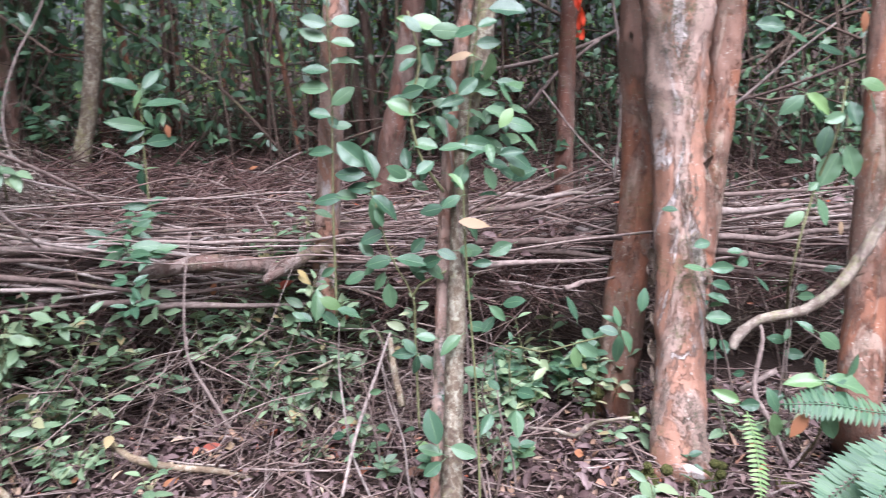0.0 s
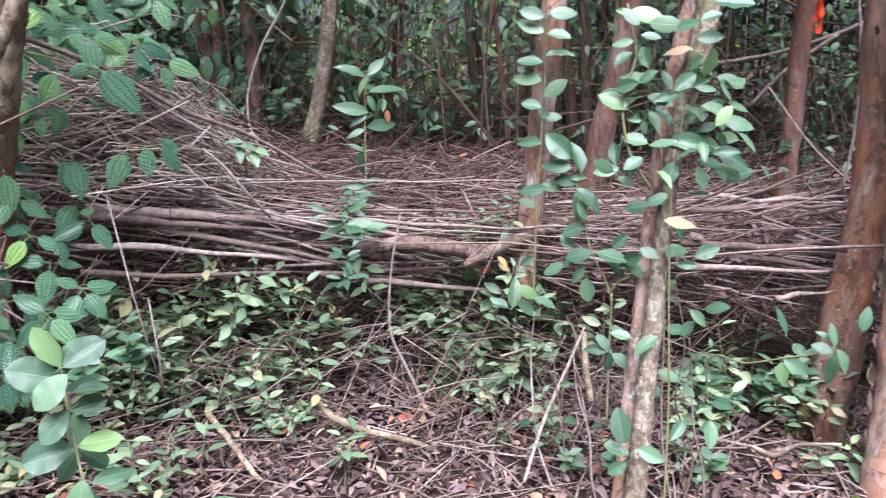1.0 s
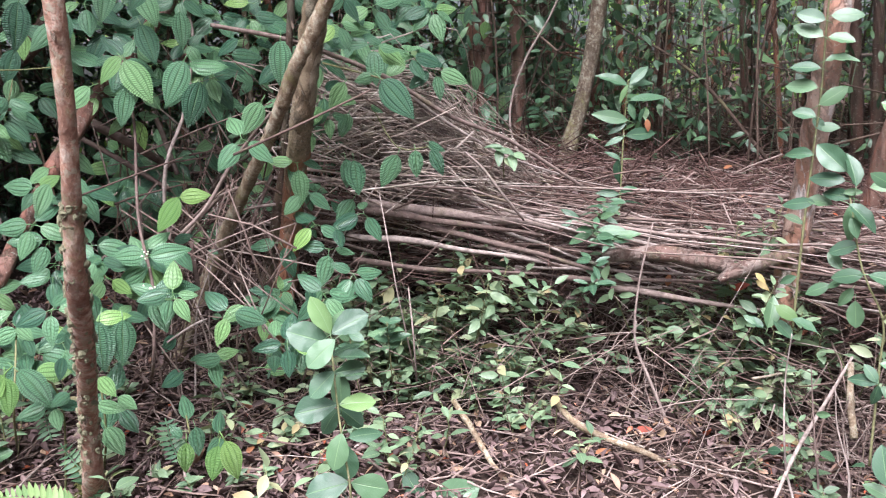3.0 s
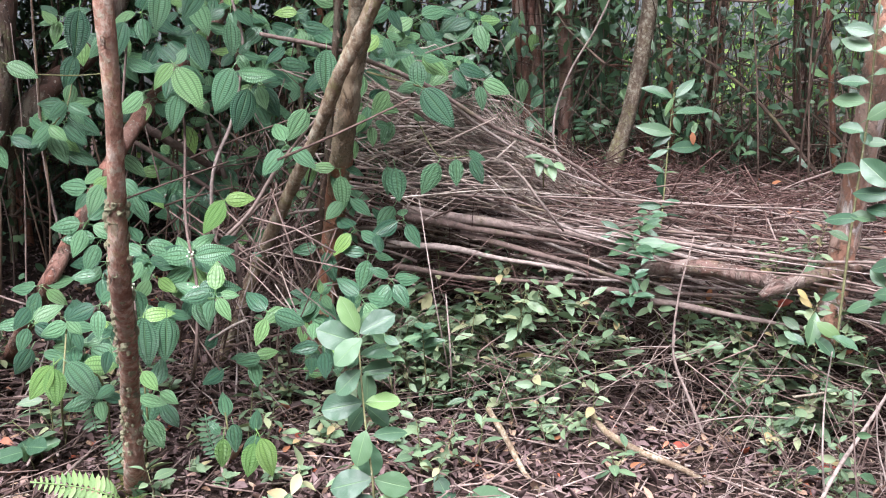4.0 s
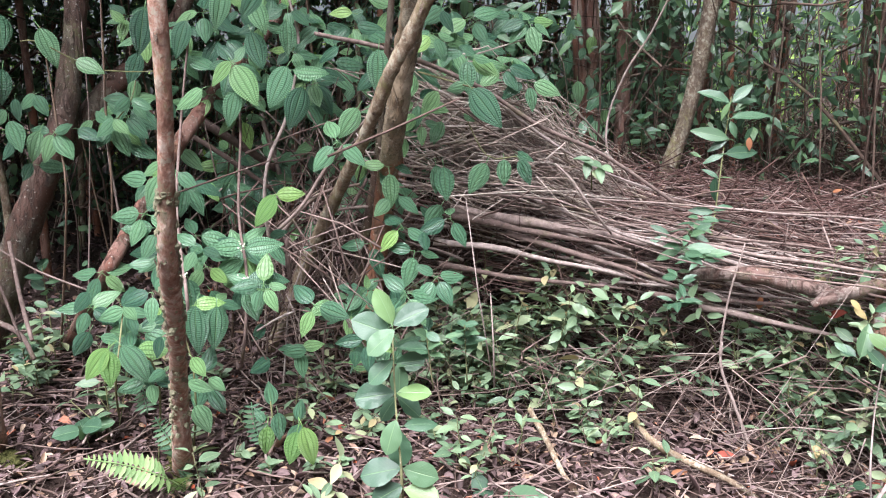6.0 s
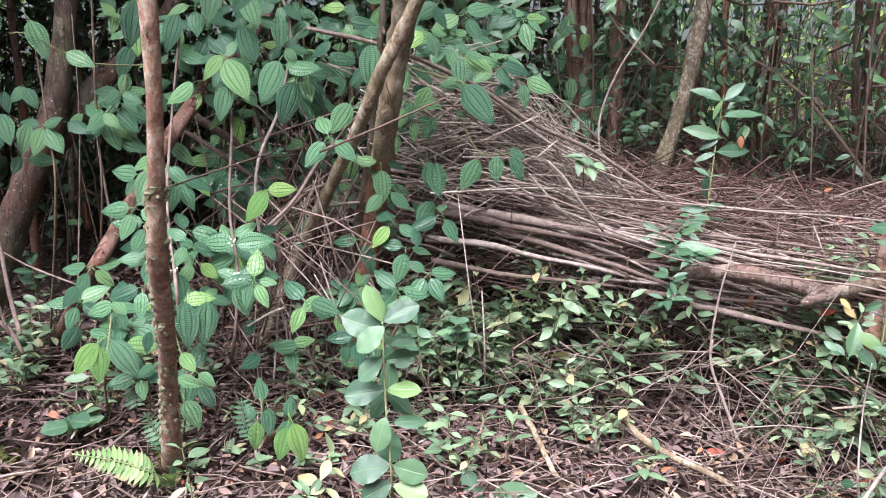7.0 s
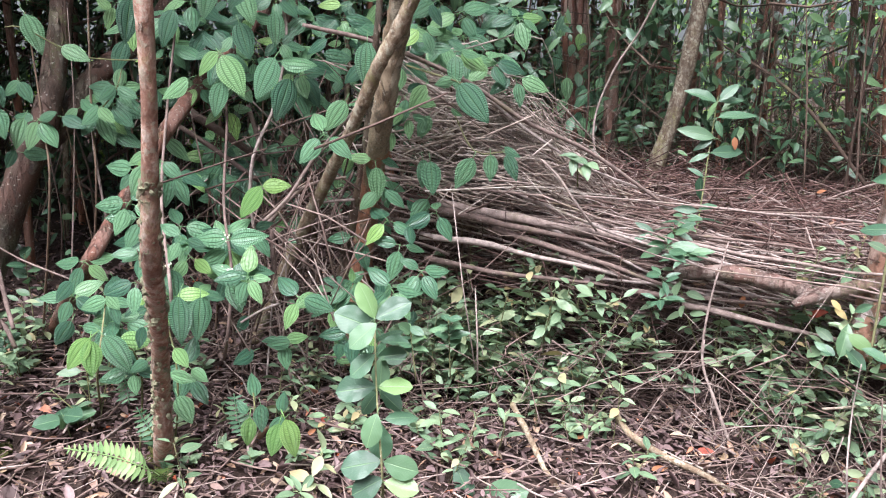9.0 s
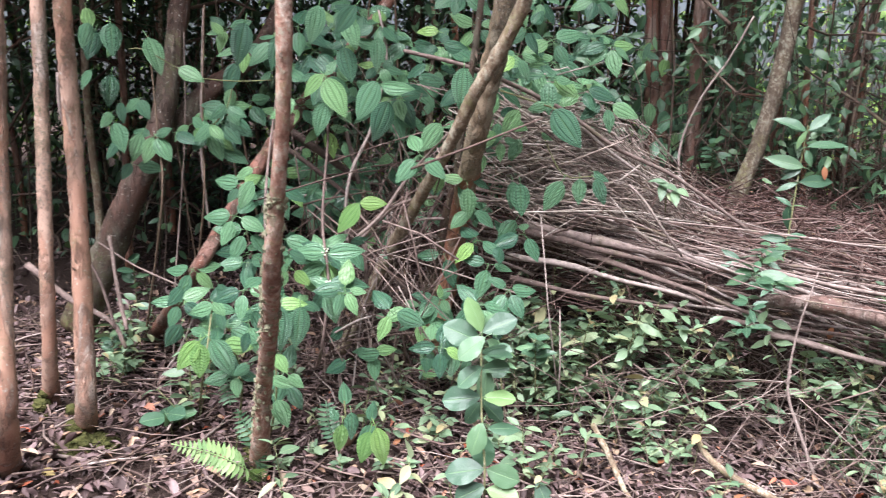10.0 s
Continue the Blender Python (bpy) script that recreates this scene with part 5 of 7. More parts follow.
s3 = thing("quilted_leaf_shrub", (-2.416, 1.860, 0.201), "low quilted-leaf shrub on the litter", "shrub", "quilted shrubs")
young(s3, (-2.089, 1.532, 0.438), 0.103, (0.036, -0.217, -0.976)); young(s3, (-1.977, 1.605, 0.442), 0.146, (0.374, 0.125, -0.919)); young(s3, (-2.022, 1.611, 0.410), 0.111, (-0.025, -0.272, -0.962)); q(s3, (-2.198, 1.651, 0.423), 0.106, (0.168, -0.090, -0.982)); q(s3, (-2.216, 1.602, 0.395), 0.070, (-0.558, -0.344, 0.755)); q(s3, (-2.054, 1.659, 0.408), 0.093, (-0.427, -0.589, -0.686)); q(s3, (-2.144, 1.707, 0.390), 0.077, (0.027, 0.273, 0.962)); q(s3, (-2.257, 1.666, 0.433), 0.092, (-0.176, 0.082, 0.981))
twig(s3, (-2.416, 1.860, 0.201), (-2.149, 1.654, 0.329), (-2.104, 1.669, 0.390), r=0.004)
twig(s3, (-2.450, 1.813, 0.206), (-2.229, 1.651, 0.353), (-2.265, 1.664, 0.448), r=0.004)

s4 = thing("quilted_leaf_shrub", (-2.915, 1.350, 0.283), "quilted-leaf shrub with two lime-green young leaves", "shrub", "quilted shrubs")
young(s4, (-2.335, 1.092, 0.781), 0.126, (-0.370, -0.550, -0.749)); young(s4, (-2.332, 1.092, 0.773), 0.123, (0.182, -0.077, -0.980)); q(s4, (-2.408, 1.169, 0.757), 0.154, (0.518, 0.293, -0.804)); q(s4, (-2.455, 1.260, 0.675), 0.125, (0.285, 0.028, -0.958)); q(s4, (-2.550, 1.119, 0.791), 0.108, (-0.355, -0.539, -0.764)); q(s4, (-2.532, 1.150, 0.770), 0.077, (0.724, 0.623, -0.295))
q(s4, (-2.519, 1.235, 0.853), 0.104, (-0.667, -0.705, -0.239)); q(s4, (-2.522, 1.237, 0.867), 0.073, (0.593, 0.391, -0.704)); q(s4, (-2.506, 1.248, 0.825), 0.070, (0.313, 0.058, -0.948)); q(s4, (-2.576, 1.142, 0.925), 0.103, (-0.378, -0.555, -0.741)); q(s4, (-2.614, 1.306, 0.911), 0.072, (0.481, 0.248, -0.841)); q(s4, (-2.741, 1.216, 0.819), 0.079, (0.507, 0.638, 0.580)); q(s4, (-2.670, 1.249, 0.810), 0.089, (0.535, 0.315, -0.784))
q(s4, (-2.207, 1.322, 0.721), 0.079, (0.535, 0.315, -0.784)); q(s4, (-2.193, 1.294, 0.643), 0.088, (0.709, 0.581, -0.401)); q(s4, (-2.243, 1.343, 0.532), 0.116, (0.459, 0.222, -0.860)); q(s4, (-2.313, 1.445, 0.543), 0.113, (0.392, 0.144, -0.909)); q(s4, (-2.270, 1.249, 0.800), 0.084, (-0.003, -0.252, -0.968)); q(s4, (-2.324, 1.279, 0.657), 0.072, (-0.507, -0.638, -0.580))
twig(s4, (-2.915, 1.350, 0.283), (-2.427, 1.144, 0.613), (-2.456, 1.183, 0.750), (-2.566, 1.257, 0.855), r=0.004)
twig(s4, (-2.550, 1.478, 0.213), (-2.281, 1.362, 0.502), (-2.248, 1.343, 0.700), (-2.289, 1.331, 0.806), r=0.004)

# leaves deeper inside the quilted thicket
s5 = thing("quilted_leaf_shrub", (-2.75, 2.35, land(-2.75, 2.35)), "dense inner growth of quilted leaves in shade", "shrub", "quilted shrubs")

def whorl(parent, at, n, size, face=(0.7, -0.52, 0.5)):
    """A ring of leaves that hangs open round a shoot's tip."""
    z = Vector(face).normalized()
    x = z.cross(Vector((0, 0, 1))).normalized()
    y = z.cross(x)
    turn = rng.uniform(0, 6.28)
    for i in range(n):
        a = turn + i * 6.28 / n + rng.uniform(-0.25, 0.25)
        tip = x * math.cos(a) + y * math.sin(a) * 0.85 - Vector((0, 0, 0.45)) + z * rng.uniform(-0.1, 0.35)
        leaf("quilted", parent, Vector(at) + tip * size * 0.2, size * rng.uniform(0.7, 1.15), tip, z + Vector((0, 0, 0.15)), rng, 0.2)


for i in range(46):
    u = 0.2 + 0.8 * rng.random()
    k = 0.2 + 0.65 * rng.random()
    x, y = -3.3 + 1.5 * u - 0.62 * k, 1.45 + 1.25 * u + 0.78 * k
    z = rng.uniform(1.0, 2.3)
    if u > 0.65 and z < 1.35 + 0.2 * k:
        continue
    whorl(s5, (x, y, z), rng.randint(3, 6), rng.uniform(0.1, 0.14))
for i in range(13):
    u = rng.random()
    x, y = -3.5 + 1.5 * u + rng.gauss(0, 0.1), 1.9 + 1.25 * u + rng.gauss(0, 0.15)
    b = (x + rng.gauss(0, 0.3), y + rng.gauss(0, 0.2), rng.uniform(1.5, 2.6))
    twig(s5, (x, y, land(x, y) - 0.02), ((x + b[0]) / 2 + rng.gauss(0, 0.08), (y + b[1]) / 2, b[2] * 0.5), b, mat="twigbrown", r=rng.uniform(0.003, 0.007))
for i in range(26):
    at = Vector((-2.195, 2.224, 0.684)) + Vector((rng.gauss(0, 0.11), rng.gauss(0, 0.11), rng.gauss(0, 0.14)))
    leaf("quilted", s1, at, rng.uniform(0.07, 0.12), (rng.uniform(-0.7, 0.7), rng.uniform(-0.6, 0.2), rng.uniform(-1.0, 0.1)), (0.6, -0.55, 0.6), rng, 0.3)
for i in range(9):
    at = Vector((-2.416, 1.440, 0.839)) + Vector((rng.gauss(0, 0.19), rng.gauss(0, 0.12), rng.gauss(0, 0.2)))
    whorl(s4, at, rng.randint(3, 5), rng.uniform(0.085, 0.12))
for at, n in (((-2.728, 1.872, 1.749), 4), ((-2.824, 1.893, 1.863), 4), ((-2.590, 2.072, 1.803), 5), ((-2.651, 1.970, 1.909), 4), ((-2.904, 1.747, 1.900), 4), ((-3.061, 1.666, 1.883), 4), ((-2.544, 2.202, 1.907), 4), ((-2.425, 2.270, 1.902), 4), ((-3.014, 1.561, 1.604), 4), ((-3.048, 1.487, 1.507), 3), ((-2.757, 1.490, 1.287), 4), ((-2.782, 1.657, 1.264), 4), ((-2.912, 1.930, 1.234), 4), ((-2.916, 1.744, 1.777), 4), ((-2.574, 2.185, 1.710), 4), ((-2.290, 2.293, 1.718), 3), ((-2.180, 2.414, 1.584), 4), ((-2.174, 2.418, 1.497), 4), ((-2.425, 2.488, 1.184), 4), ((-2.483, 1.714, 1.036), 4), ((-2.474, 1.824, 1.045), 4), ((-2.661, 1.617, 1.060), 4), ((-2.687, 1.472, 1.106), 4), ((-2.714, 1.436, 1.168), 4), ((-2.908, 1.870, 1.620), 4), ((-2.781, 1.981, 1.642), 4), ((-2.672, 2.141, 1.615), 4), ((-2.584, 2.258, 1.564), 3), ((-2.824, 2.093, 1.734), 4), ((-2.852, 1.827, 1.962), 4), ((-2.582, 2.057, 1.970), 4)):
    whorl(s1, at, n, rng.uniform(0.095, 0.125))
for at, n in (((-2.450, 1.709, 0.880), 5), ((-2.421, 1.435, 0.845), 5), ((-2.418, 1.544, 0.839), 5), ((-2.478, 1.709, 0.999), 5), ((-2.608, 1.274, 0.830), 4), ((-2.754, 1.263, 0.957), 4), ((-2.703, 1.188, 0.845), 4), ((-2.479, 1.233, 0.712), 4), ((-2.384, 1.250, 0.623), 4), ((-2.341, 1.434, 0.598), 4), ((-2.319, 2.197, 0.780), 4), ((-2.337, 2.145, 0.703), 3), ((-2.367, 1.881, 0.589), 3)):
    whorl(s4, at, n, rng.uniform(0.085, 0.115))
for at, n in (((-2.135, 2.26, 1.075), 3), ((-2.086, 2.285, 0.97), 3), ((-2.206, 2.282, 1.198), 3), ((-1.977, 2.295, 0.876), 4), ((-2.018, 2.163, 0.823), 4), ((-2.015, 1.954, 0.682), 4), ((-2.225, 2.278, 1.315), 3), ((-2.065, 2.477, 1.092), 3), ((-2.091, 1.763, 0.842), 3), ((-2.055, 2.381, 1.848), 4), ((-2.258, 2.319, 1.813), 3), ((-2.251, 2.028, 1.431), 3), ((-2.191, 2.809, 1.754), 4), ((-2.389, 3.3, 1.633), 4)):
    whorl(s1, at, n, rng.uniform(0.1, 0.13))
# small white flower heads in the whorls
bloom = Mat("white_bloom", 0.7, 0.2)
bloom.color(bloom.mix(bloom.noise(120), (0.42, 0.45, 0.32), (0.66, 0.66, 0.56)))
BLOOM = tuft_mesh(1.7)
BLOOM.materials[0] = bloom.m
for at in ((-2.276, 1.590, 0.945), (-2.345, 1.622, 1.052), (-2.425, 1.435, 0.955), (-2.312, 1.61, 0.905)):
    for i in range(7):
        size = rng.uniform(0.002, 0.0042)
        part("flower_head", BLOOM, s1, Matrix.Translation(Vector(at) + Vector((rng.gauss(0, 0.009), rng.gauss(0, 0.009), rng.gauss(0, 0.009)))) @ Matrix.Diagonal((size, size, size, 1)), "tiny white flowers")
# outer whorls between the larger leaves
for i in range(16):
    u = rng.random()
    k = rng.uniform(-0.02, 0.2)
    x, y = -3.3 + 1.45 * u - 0.62 * k, 1.40 + 1.25 * u + 0.78 * k
    z = 0.45 + 1.65 * rng.random() ** 0.8
    if (u > 0.7 and z < 1.35) or (u < 0.3 and z < 1.2 and i % 2):
        continue
    whorl(s4 if u < 0.4 else s1, (x, y, z), rng.randint(3, 5), rng.uniform(0.09, 0.13))
# branch with two hanging leaves beside the twig fan
s6 = thing("quilted_leaf_shrub", FAN_B, "quilted-leaf branch hanging over the twig fan", "shrub", "quilted shrubs")
q(s6, (-1.785, 2.306, 1.623), 0.178, (0.509, 0.282, -0.813)); q(s6, (-1.935, 2.440, 1.641), 0.084, (-0.626, -0.695, -0.353)); q(s6, (-2.100, 2.477, 1.304), 0.147, (0.196, -0.063, -0.979)); q(s6, (-1.954, 2.584, 1.319), 0.143, (-0.161, -0.389, -0.907)); q(s6, (-1.897, 2.633, 1.335), 0.114, (0.065, -0.189, -0.980)); q(s6, (-1.847, 2.673, 1.334), 0.114, (0.385, 0.136, -0.913)); q(s6, (-1.867, 2.686, 1.365), 0.080, (0.706, 0.576, -0.411))
q(s6, (-2.009, 2.570, 1.759), 0.126, (0.655, 0.482, -0.582)); q(s6, (-2.003, 2.575, 1.762), 0.073, (-0.636, -0.453, 0.624)); q(s6, (-1.958, 2.326, 1.921), 0.096, (0.529, 0.308, -0.791)); q(s6, (-2.124, 2.467, 1.480), 0.083, (-0.027, -0.273, -0.962)); q(s6, (-2.166, 2.528, 1.130), 0.121, (-0.303, -0.501, -0.811)); q(s6, (-2.110, 2.619, 1.524), 0.060, (0.665, 0.499, -0.556))
twig(s6, (-2.178, 2.413, 1.701), (-1.941, 2.435, 1.641), (-1.874, 2.428, 1.625), r=0.004)
twig(s6, (-2.177, 2.693, 1.523), (-1.998, 2.641, 1.346), (-1.879, 2.700, 1.344), r=0.003)
s7 = thing("seedling_tuft", (-1.634, 2.898, 1.200), "pale green leaf tuft at the twig fan", "seedling", "seedlings")
for a in (0, 40, 100, 150, 200, 250, 310):
    leaf("seedling", s7, Vector((-1.614, 2.864, 1.308)) + Vector((rng.gauss(0, 0.02), 0, rng.gauss(0, 0.02))), 0.085, (math.cos(a), -0.4, 0.5 * math.sin(a) - 0.1), (0.2, -0.6, 0.7), rng)
twig(s7, (-1.634, 2.898, 1.200), (-1.614, 2.863, 1.300), r=0.003)

# leaves that climb the reddish trunks behind the fan
s8 = thing("climbing_leaves", (-3.205, 5.260, 0.917), "cluster of dark leaves climbing reddish trunks", "shrub", "climbing leaves")
twig(s8, (-3.287, 5.384, 0.902), (-3.338, 5.333, 1.565), (-3.230, 5.388, 1.989), mat="twigbrown", r=0.006)
for i in range(22):
    at = Vector((-3.254, 5.268, 1.629)) + Vector((rng.gauss(0, 0.12), rng.gauss(0, 0.1), rng.gauss(0, 0.3)))
    leaf("quilted", s8, at, rng.uniform(0.1, 0.18), (rng.uniform(-0.6, 0.6), rng.uniform(-0.5, 0.1), -1), (0.4, -0.8, 0.5), rng, 0.3)
s9 = thing("climbing_leaves", (-3.089, 3.997, 1.142), "dark leafy growth behind the twig fan", "shrub", "climbing leaves")
twig(s9, (-3.089, 3.997, 1.142), (-3.008, 3.957, 1.679), (-3.044, 3.890, 2.121), mat="twigbrown", r=0.006)
for i in range(105):
    at = Vector((-3.053, 4.05, 1.80)) + Vector((rng.gauss(0, 0.36), rng.gauss(0, 0.3), rng.gauss(0, 0.33)))
    leaf("slim", s9, at, rng.uniform(0.09, 0.14), (rng.uniform(-0.8, 0.8), rng.uniform(-0.6, 0.2), rng.uniform(-1, 0)), (0.4, -0.7, 0.6), rng, 0.4)

# ---- glossy saplings ----
p1 = thing("broad_leaf_sapling", (-1.339, 1.494, 0.038), "young sapling with broad pale glossy green leaves in opposite pairs", "sapling", "saplings")
twig(p1, (-1.339, 1.494, 0.038), (-0.957, 1.142, 0.716), (-0.974, 1.146, 0.864), (-1.011, 1.173, 0.980), (-1.038, 1.197, 1.093), r=0.0028)
g1(p1, (-1.023, 1.182, 1.091), 0.092, (-0.345, -0.092, 0.934)); g1(p1, (-1.021, 1.183, 1.091), 0.093, (0.548, 0.661, 0.513)); g1(p1, (-1.033, 1.189, 1.065), 0.096, (-0.721, -0.614, 0.321)); g1(p1, (-0.974, 1.145, 1.098), 0.076, (-0.521, -0.647, -0.557)); g1(p1, (-1.061, 1.219, 1.025), 0.070, (0.607, 0.688, 0.398)); g1(p1, (-0.984, 1.147, 1.026), 0.074, (-0.482, -0.624, -0.615)); g1(p1, (-1.050, 1.213, 0.988), 0.073, (0.664, 0.705, 0.248))
g1(p1, (-1.000, 1.165, 0.943), 0.089, (-0.710, -0.701, -0.063)); g1(p1, (-0.998, 1.167, 0.942), 0.082, (0.691, 0.706, 0.152)); g1(p1, (-1.030, 1.196, 0.915), 0.071, (-0.443, -0.599, -0.667)); g1(p1, (-1.051, 1.217, 0.908), 0.073, (0.611, 0.416, -0.674)); g1(p1, (-0.949, 1.120, 0.908), 0.072, (-0.167, -0.394, -0.904)); g1(p1, (-0.990, 1.161, 0.864), 0.084, (0.322, 0.068, -0.944)); g1(p1, (-0.946, 1.129, 0.794), 0.096, (-0.663, -0.705, -0.253)); g1(p1, (-0.944, 1.131, 0.794), 0.081, (0.730, 0.656, -0.190)); g1(p1, (-0.946, 1.132, 0.753), 0.078, (-0.593, -0.682, -0.428)); g1(p1, (-0.942, 1.131, 0.746), 0.074, (0.728, 0.640, -0.246))
for u in (0.0, 0.15, 0.28, 0.48, 0.64):
    a = rng.uniform(-0.4, 3.5)
    tip = Vector((0.7 * math.cos(a), 0.7 * math.cos(a), math.sin(a) * 0.7)) + Vector((0.5, -0.5, 0.1)) * rng.uniform(-0.3, 1)
    leaf("glossy", p1, Vector((-1.056, 1.216, 1.077)).lerp(Vector((-0.953, 1.138, 0.748)), u) + tip * 0.01, rng.uniform(0.05, 0.08), tip, (0.5, -0.5, 0.75), rng, 0.45)
p2 = thing("pile_sapling", (-1.457, 3.531, 0.659), "upright sapling growing through the brush pile", "sapling", "saplings")
twig(p2, (-1.372, 3.355, 0.705), (-1.405, 3.555, 0.906), (-1.481, 3.768, 1.059), (-1.596, 4.073, 1.319), (-1.638, 4.226, 1.583), r=0.0045)
g2(p2, (-1.611, 4.184, 1.558), 0.162, (0.476, 0.620, 0.623)); g2(p2, (-1.623, 4.178, 1.550), 0.173, (-0.720, -0.609, 0.334)); g2(p2, (-1.599, 4.134, 1.554), 0.102, (-0.283, -0.486, -0.827)); g2(p2, (-1.631, 4.229, 1.553), 0.135, (0.684, 0.707, 0.180)); g2(p2, (-1.591, 4.136, 1.471), 0.223, (0.703, 0.704, 0.101)); g2(p2, (-1.594, 4.135, 1.456), 0.089, (0.288, 0.032, -0.957)); g2(p2, (-1.577, 4.084, 1.367), 0.200, (-0.731, -0.664, 0.159)); g2(p2, (-1.584, 4.080, 1.355), 0.112, (-0.651, -0.702, -0.287)); g2(p2, (-1.568, 4.028, 1.293), 0.179, (0.713, 0.700, 0.045)); g2(p2, (-1.573, 4.026, 1.287), 0.112, (-0.686, -0.707, -0.173)); g2(p2, (-1.545, 3.918, 1.175), 0.090, (-0.683, -0.529, 0.504)); g2(p2, (-1.566, 3.963, 1.170), 0.083, (0.624, 0.695, 0.357)); g2(p2, (-1.556, 3.914, 1.184), 0.144, (0.096, -0.160, -0.982))
g2(p2, (-1.405, 3.579, 1.048), 0.109, (-0.730, -0.666, 0.149)); g2(p2, (-1.406, 3.580, 1.055), 0.102, (0.682, 0.707, 0.187)); g2(p2, (-1.404, 3.571, 0.995), 0.127, (-0.717, -0.697, -0.016)); g2(p2, (-1.406, 3.573, 1.012), 0.148, (0.718, 0.696, 0.012)); g2(p2, (-1.415, 3.554, 0.923), 0.096, (-0.684, -0.707, -0.180)); g2(p2, (-1.492, 3.330, 0.962), 0.098, (-0.665, -0.499, 0.556)); g2(p2, (-1.491, 3.329, 0.954), 0.100, (-0.721, -0.693, 0.013)); g2(p2, (-1.483, 3.331, 0.945), 0.082, (0.704, 0.704, 0.096)); g2(p2, (-1.349, 3.384, 0.875), 0.127, (-0.711, -0.701, -0.057)); g2(p2, (-1.347, 3.381, 0.858), 0.092, (0.684, 0.707, 0.180)); g2(p2, (-1.360, 3.372, 0.841), 0.090, (-0.647, -0.470, 0.600))
for at, n, size in (((-1.407, 3.343, 0.984), 7, 0.1), ((-1.362, 3.208, 0.931), 9, 0.12), ((-1.281, 3.220, 0.907), 6, 0.11), ((-1.328, 3.117, 0.806), 6, 0.08), ((-1.303, 3.051, 0.728), 7, 0.085), ((-1.394, 3.412, 1.021), 6, 0.1)):
    for i in range(n):
        a = i * 2.4 + rng.uniform(-0.4, 0.4)
        tip = (math.cos(a), math.sin(a) * 0.8 - 0.2, rng.uniform(-0.3, 0.5))
        leaf("slim", p2, Vector(at) + Vector(tip) * 0.015 + Vector((0, 0, rng.gauss(0, 0.012))), size * rng.uniform(0.7, 1.1), tip, (0.2, -0.6, 0.75), rng, 0.3)
dead_leaf(p2, "orange", *((-1.487, 4.123, 1.375), 0.070, (0.160, -0.098, -0.982)))
p3 = thing("roadside_sapling", (-0.030, 2.384, 0.163), "slender sapling with pale glossy leaves beside the lichen-grey stem", "sapling", "saplings")
twig(p3, (0.036, 2.369, 0.230), (0.038, 2.504, 0.555), (0.026, 2.609, 0.906), (0.025, 2.675, 1.213), (0.070, 2.706, 1.570), (0.105, 2.697, 1.826), r=0.0035)
twig(p3, (-0.172, 2.705, 0.345), (-0.173, 2.782, 0.657), (-0.173, 2.781, 0.815), (-0.246, 2.813, 0.964), (-0.303, 2.852, 1.201), r=0.004)
twig(p3, (-0.173, 2.781, 0.815), (-0.148, 2.793, 0.852), (-0.049, 2.762, 0.907), r=0.005)
twig(p3, (-0.042, 2.721, 1.190), (-0.112, 2.733, 1.305), (-0.140, 2.745, 1.472), (-0.100, 2.751, 1.614), (-0.130, 2.744, 1.774), r=0.005)
g(p3, (-0.046, 2.752, 1.521), 0.119, (-0.850, 0.085, 0.521)); g(p3, (-0.122, 2.745, 1.446), 0.112, (-0.937, 0.040, 0.347)); g(p3, (-0.138, 2.796, 1.494), 0.073, (-0.966, 0.018, 0.258)); g(p3, (-0.148, 2.774, 1.251), 0.093, (-0.985, -0.080, -0.153)); g(p3, (-0.161, 2.774, 1.262), 0.081, (-0.181, 0.217, 0.959)); g(p3, (-0.117, 2.722, 1.228), 0.092, (0.180, 0.233, 0.956)); g(p3, (-0.055, 2.739, 1.336), 0.091, (-0.970, 0.014, 0.241)); g(p3, (-0.152, 2.769, 1.222), 0.065, (0.878, -0.072, -0.473)); g(p3, (-0.043, 2.663, 1.149), 0.087, (-0.965, -0.100, -0.241))
g(p3, (-0.112, 2.850, 1.662), 0.073, (-0.998, -0.053, -0.037)); g(p3, (-0.120, 2.847, 1.742), 0.065, (0.895, -0.064, -0.442)); g(p3, (-0.126, 2.846, 1.749), 0.050, (-0.901, 0.061, 0.430)); g(p3, (-0.089, 2.801, 1.679), 0.066, (0.970, -0.014, -0.241)); g(p3, (-0.132, 2.845, 1.755), 0.115, (0.962, -0.021, -0.273)); g(p3, (-0.031, 2.754, 1.566), 0.081, (-0.806, -0.169, -0.567)); g(p3, (-0.076, 2.745, 1.409), 0.052, (-0.958, 0.025, 0.286))
g(p3, (-0.316, 2.860, 1.271), 0.127, (-0.773, 0.113, 0.625)); g(p3, (-0.283, 2.838, 1.226), 0.114, (-0.156, 0.219, 0.963)); g(p3, (-0.317, 2.856, 1.241), 0.121, (-0.994, -0.019, 0.105)); g(p3, (-0.295, 2.798, 1.176), 0.112, (0.762, -0.116, -0.637)); g(p3, (-0.294, 2.851, 1.187), 0.104, (-0.953, 0.028, 0.300)); g(p3, (-0.288, 2.850, 1.174), 0.121, (0.068, -0.225, -0.972)); g(p3, (-0.320, 2.850, 1.202), 0.055, (0.979, 0.087, 0.186)); g(p3, (-0.355, 2.889, 1.157), 0.082, (-0.991, -0.013, 0.132)); g(p3, (-0.408, 2.881, 1.160), 0.116, (-0.994, -0.019, 0.109)); g(p3, (-0.284, 2.793, 1.136), 0.068, (0.447, -0.186, -0.875)); g(p3, (-0.262, 2.828, 1.041), 0.102, (-0.934, -0.120, -0.335))
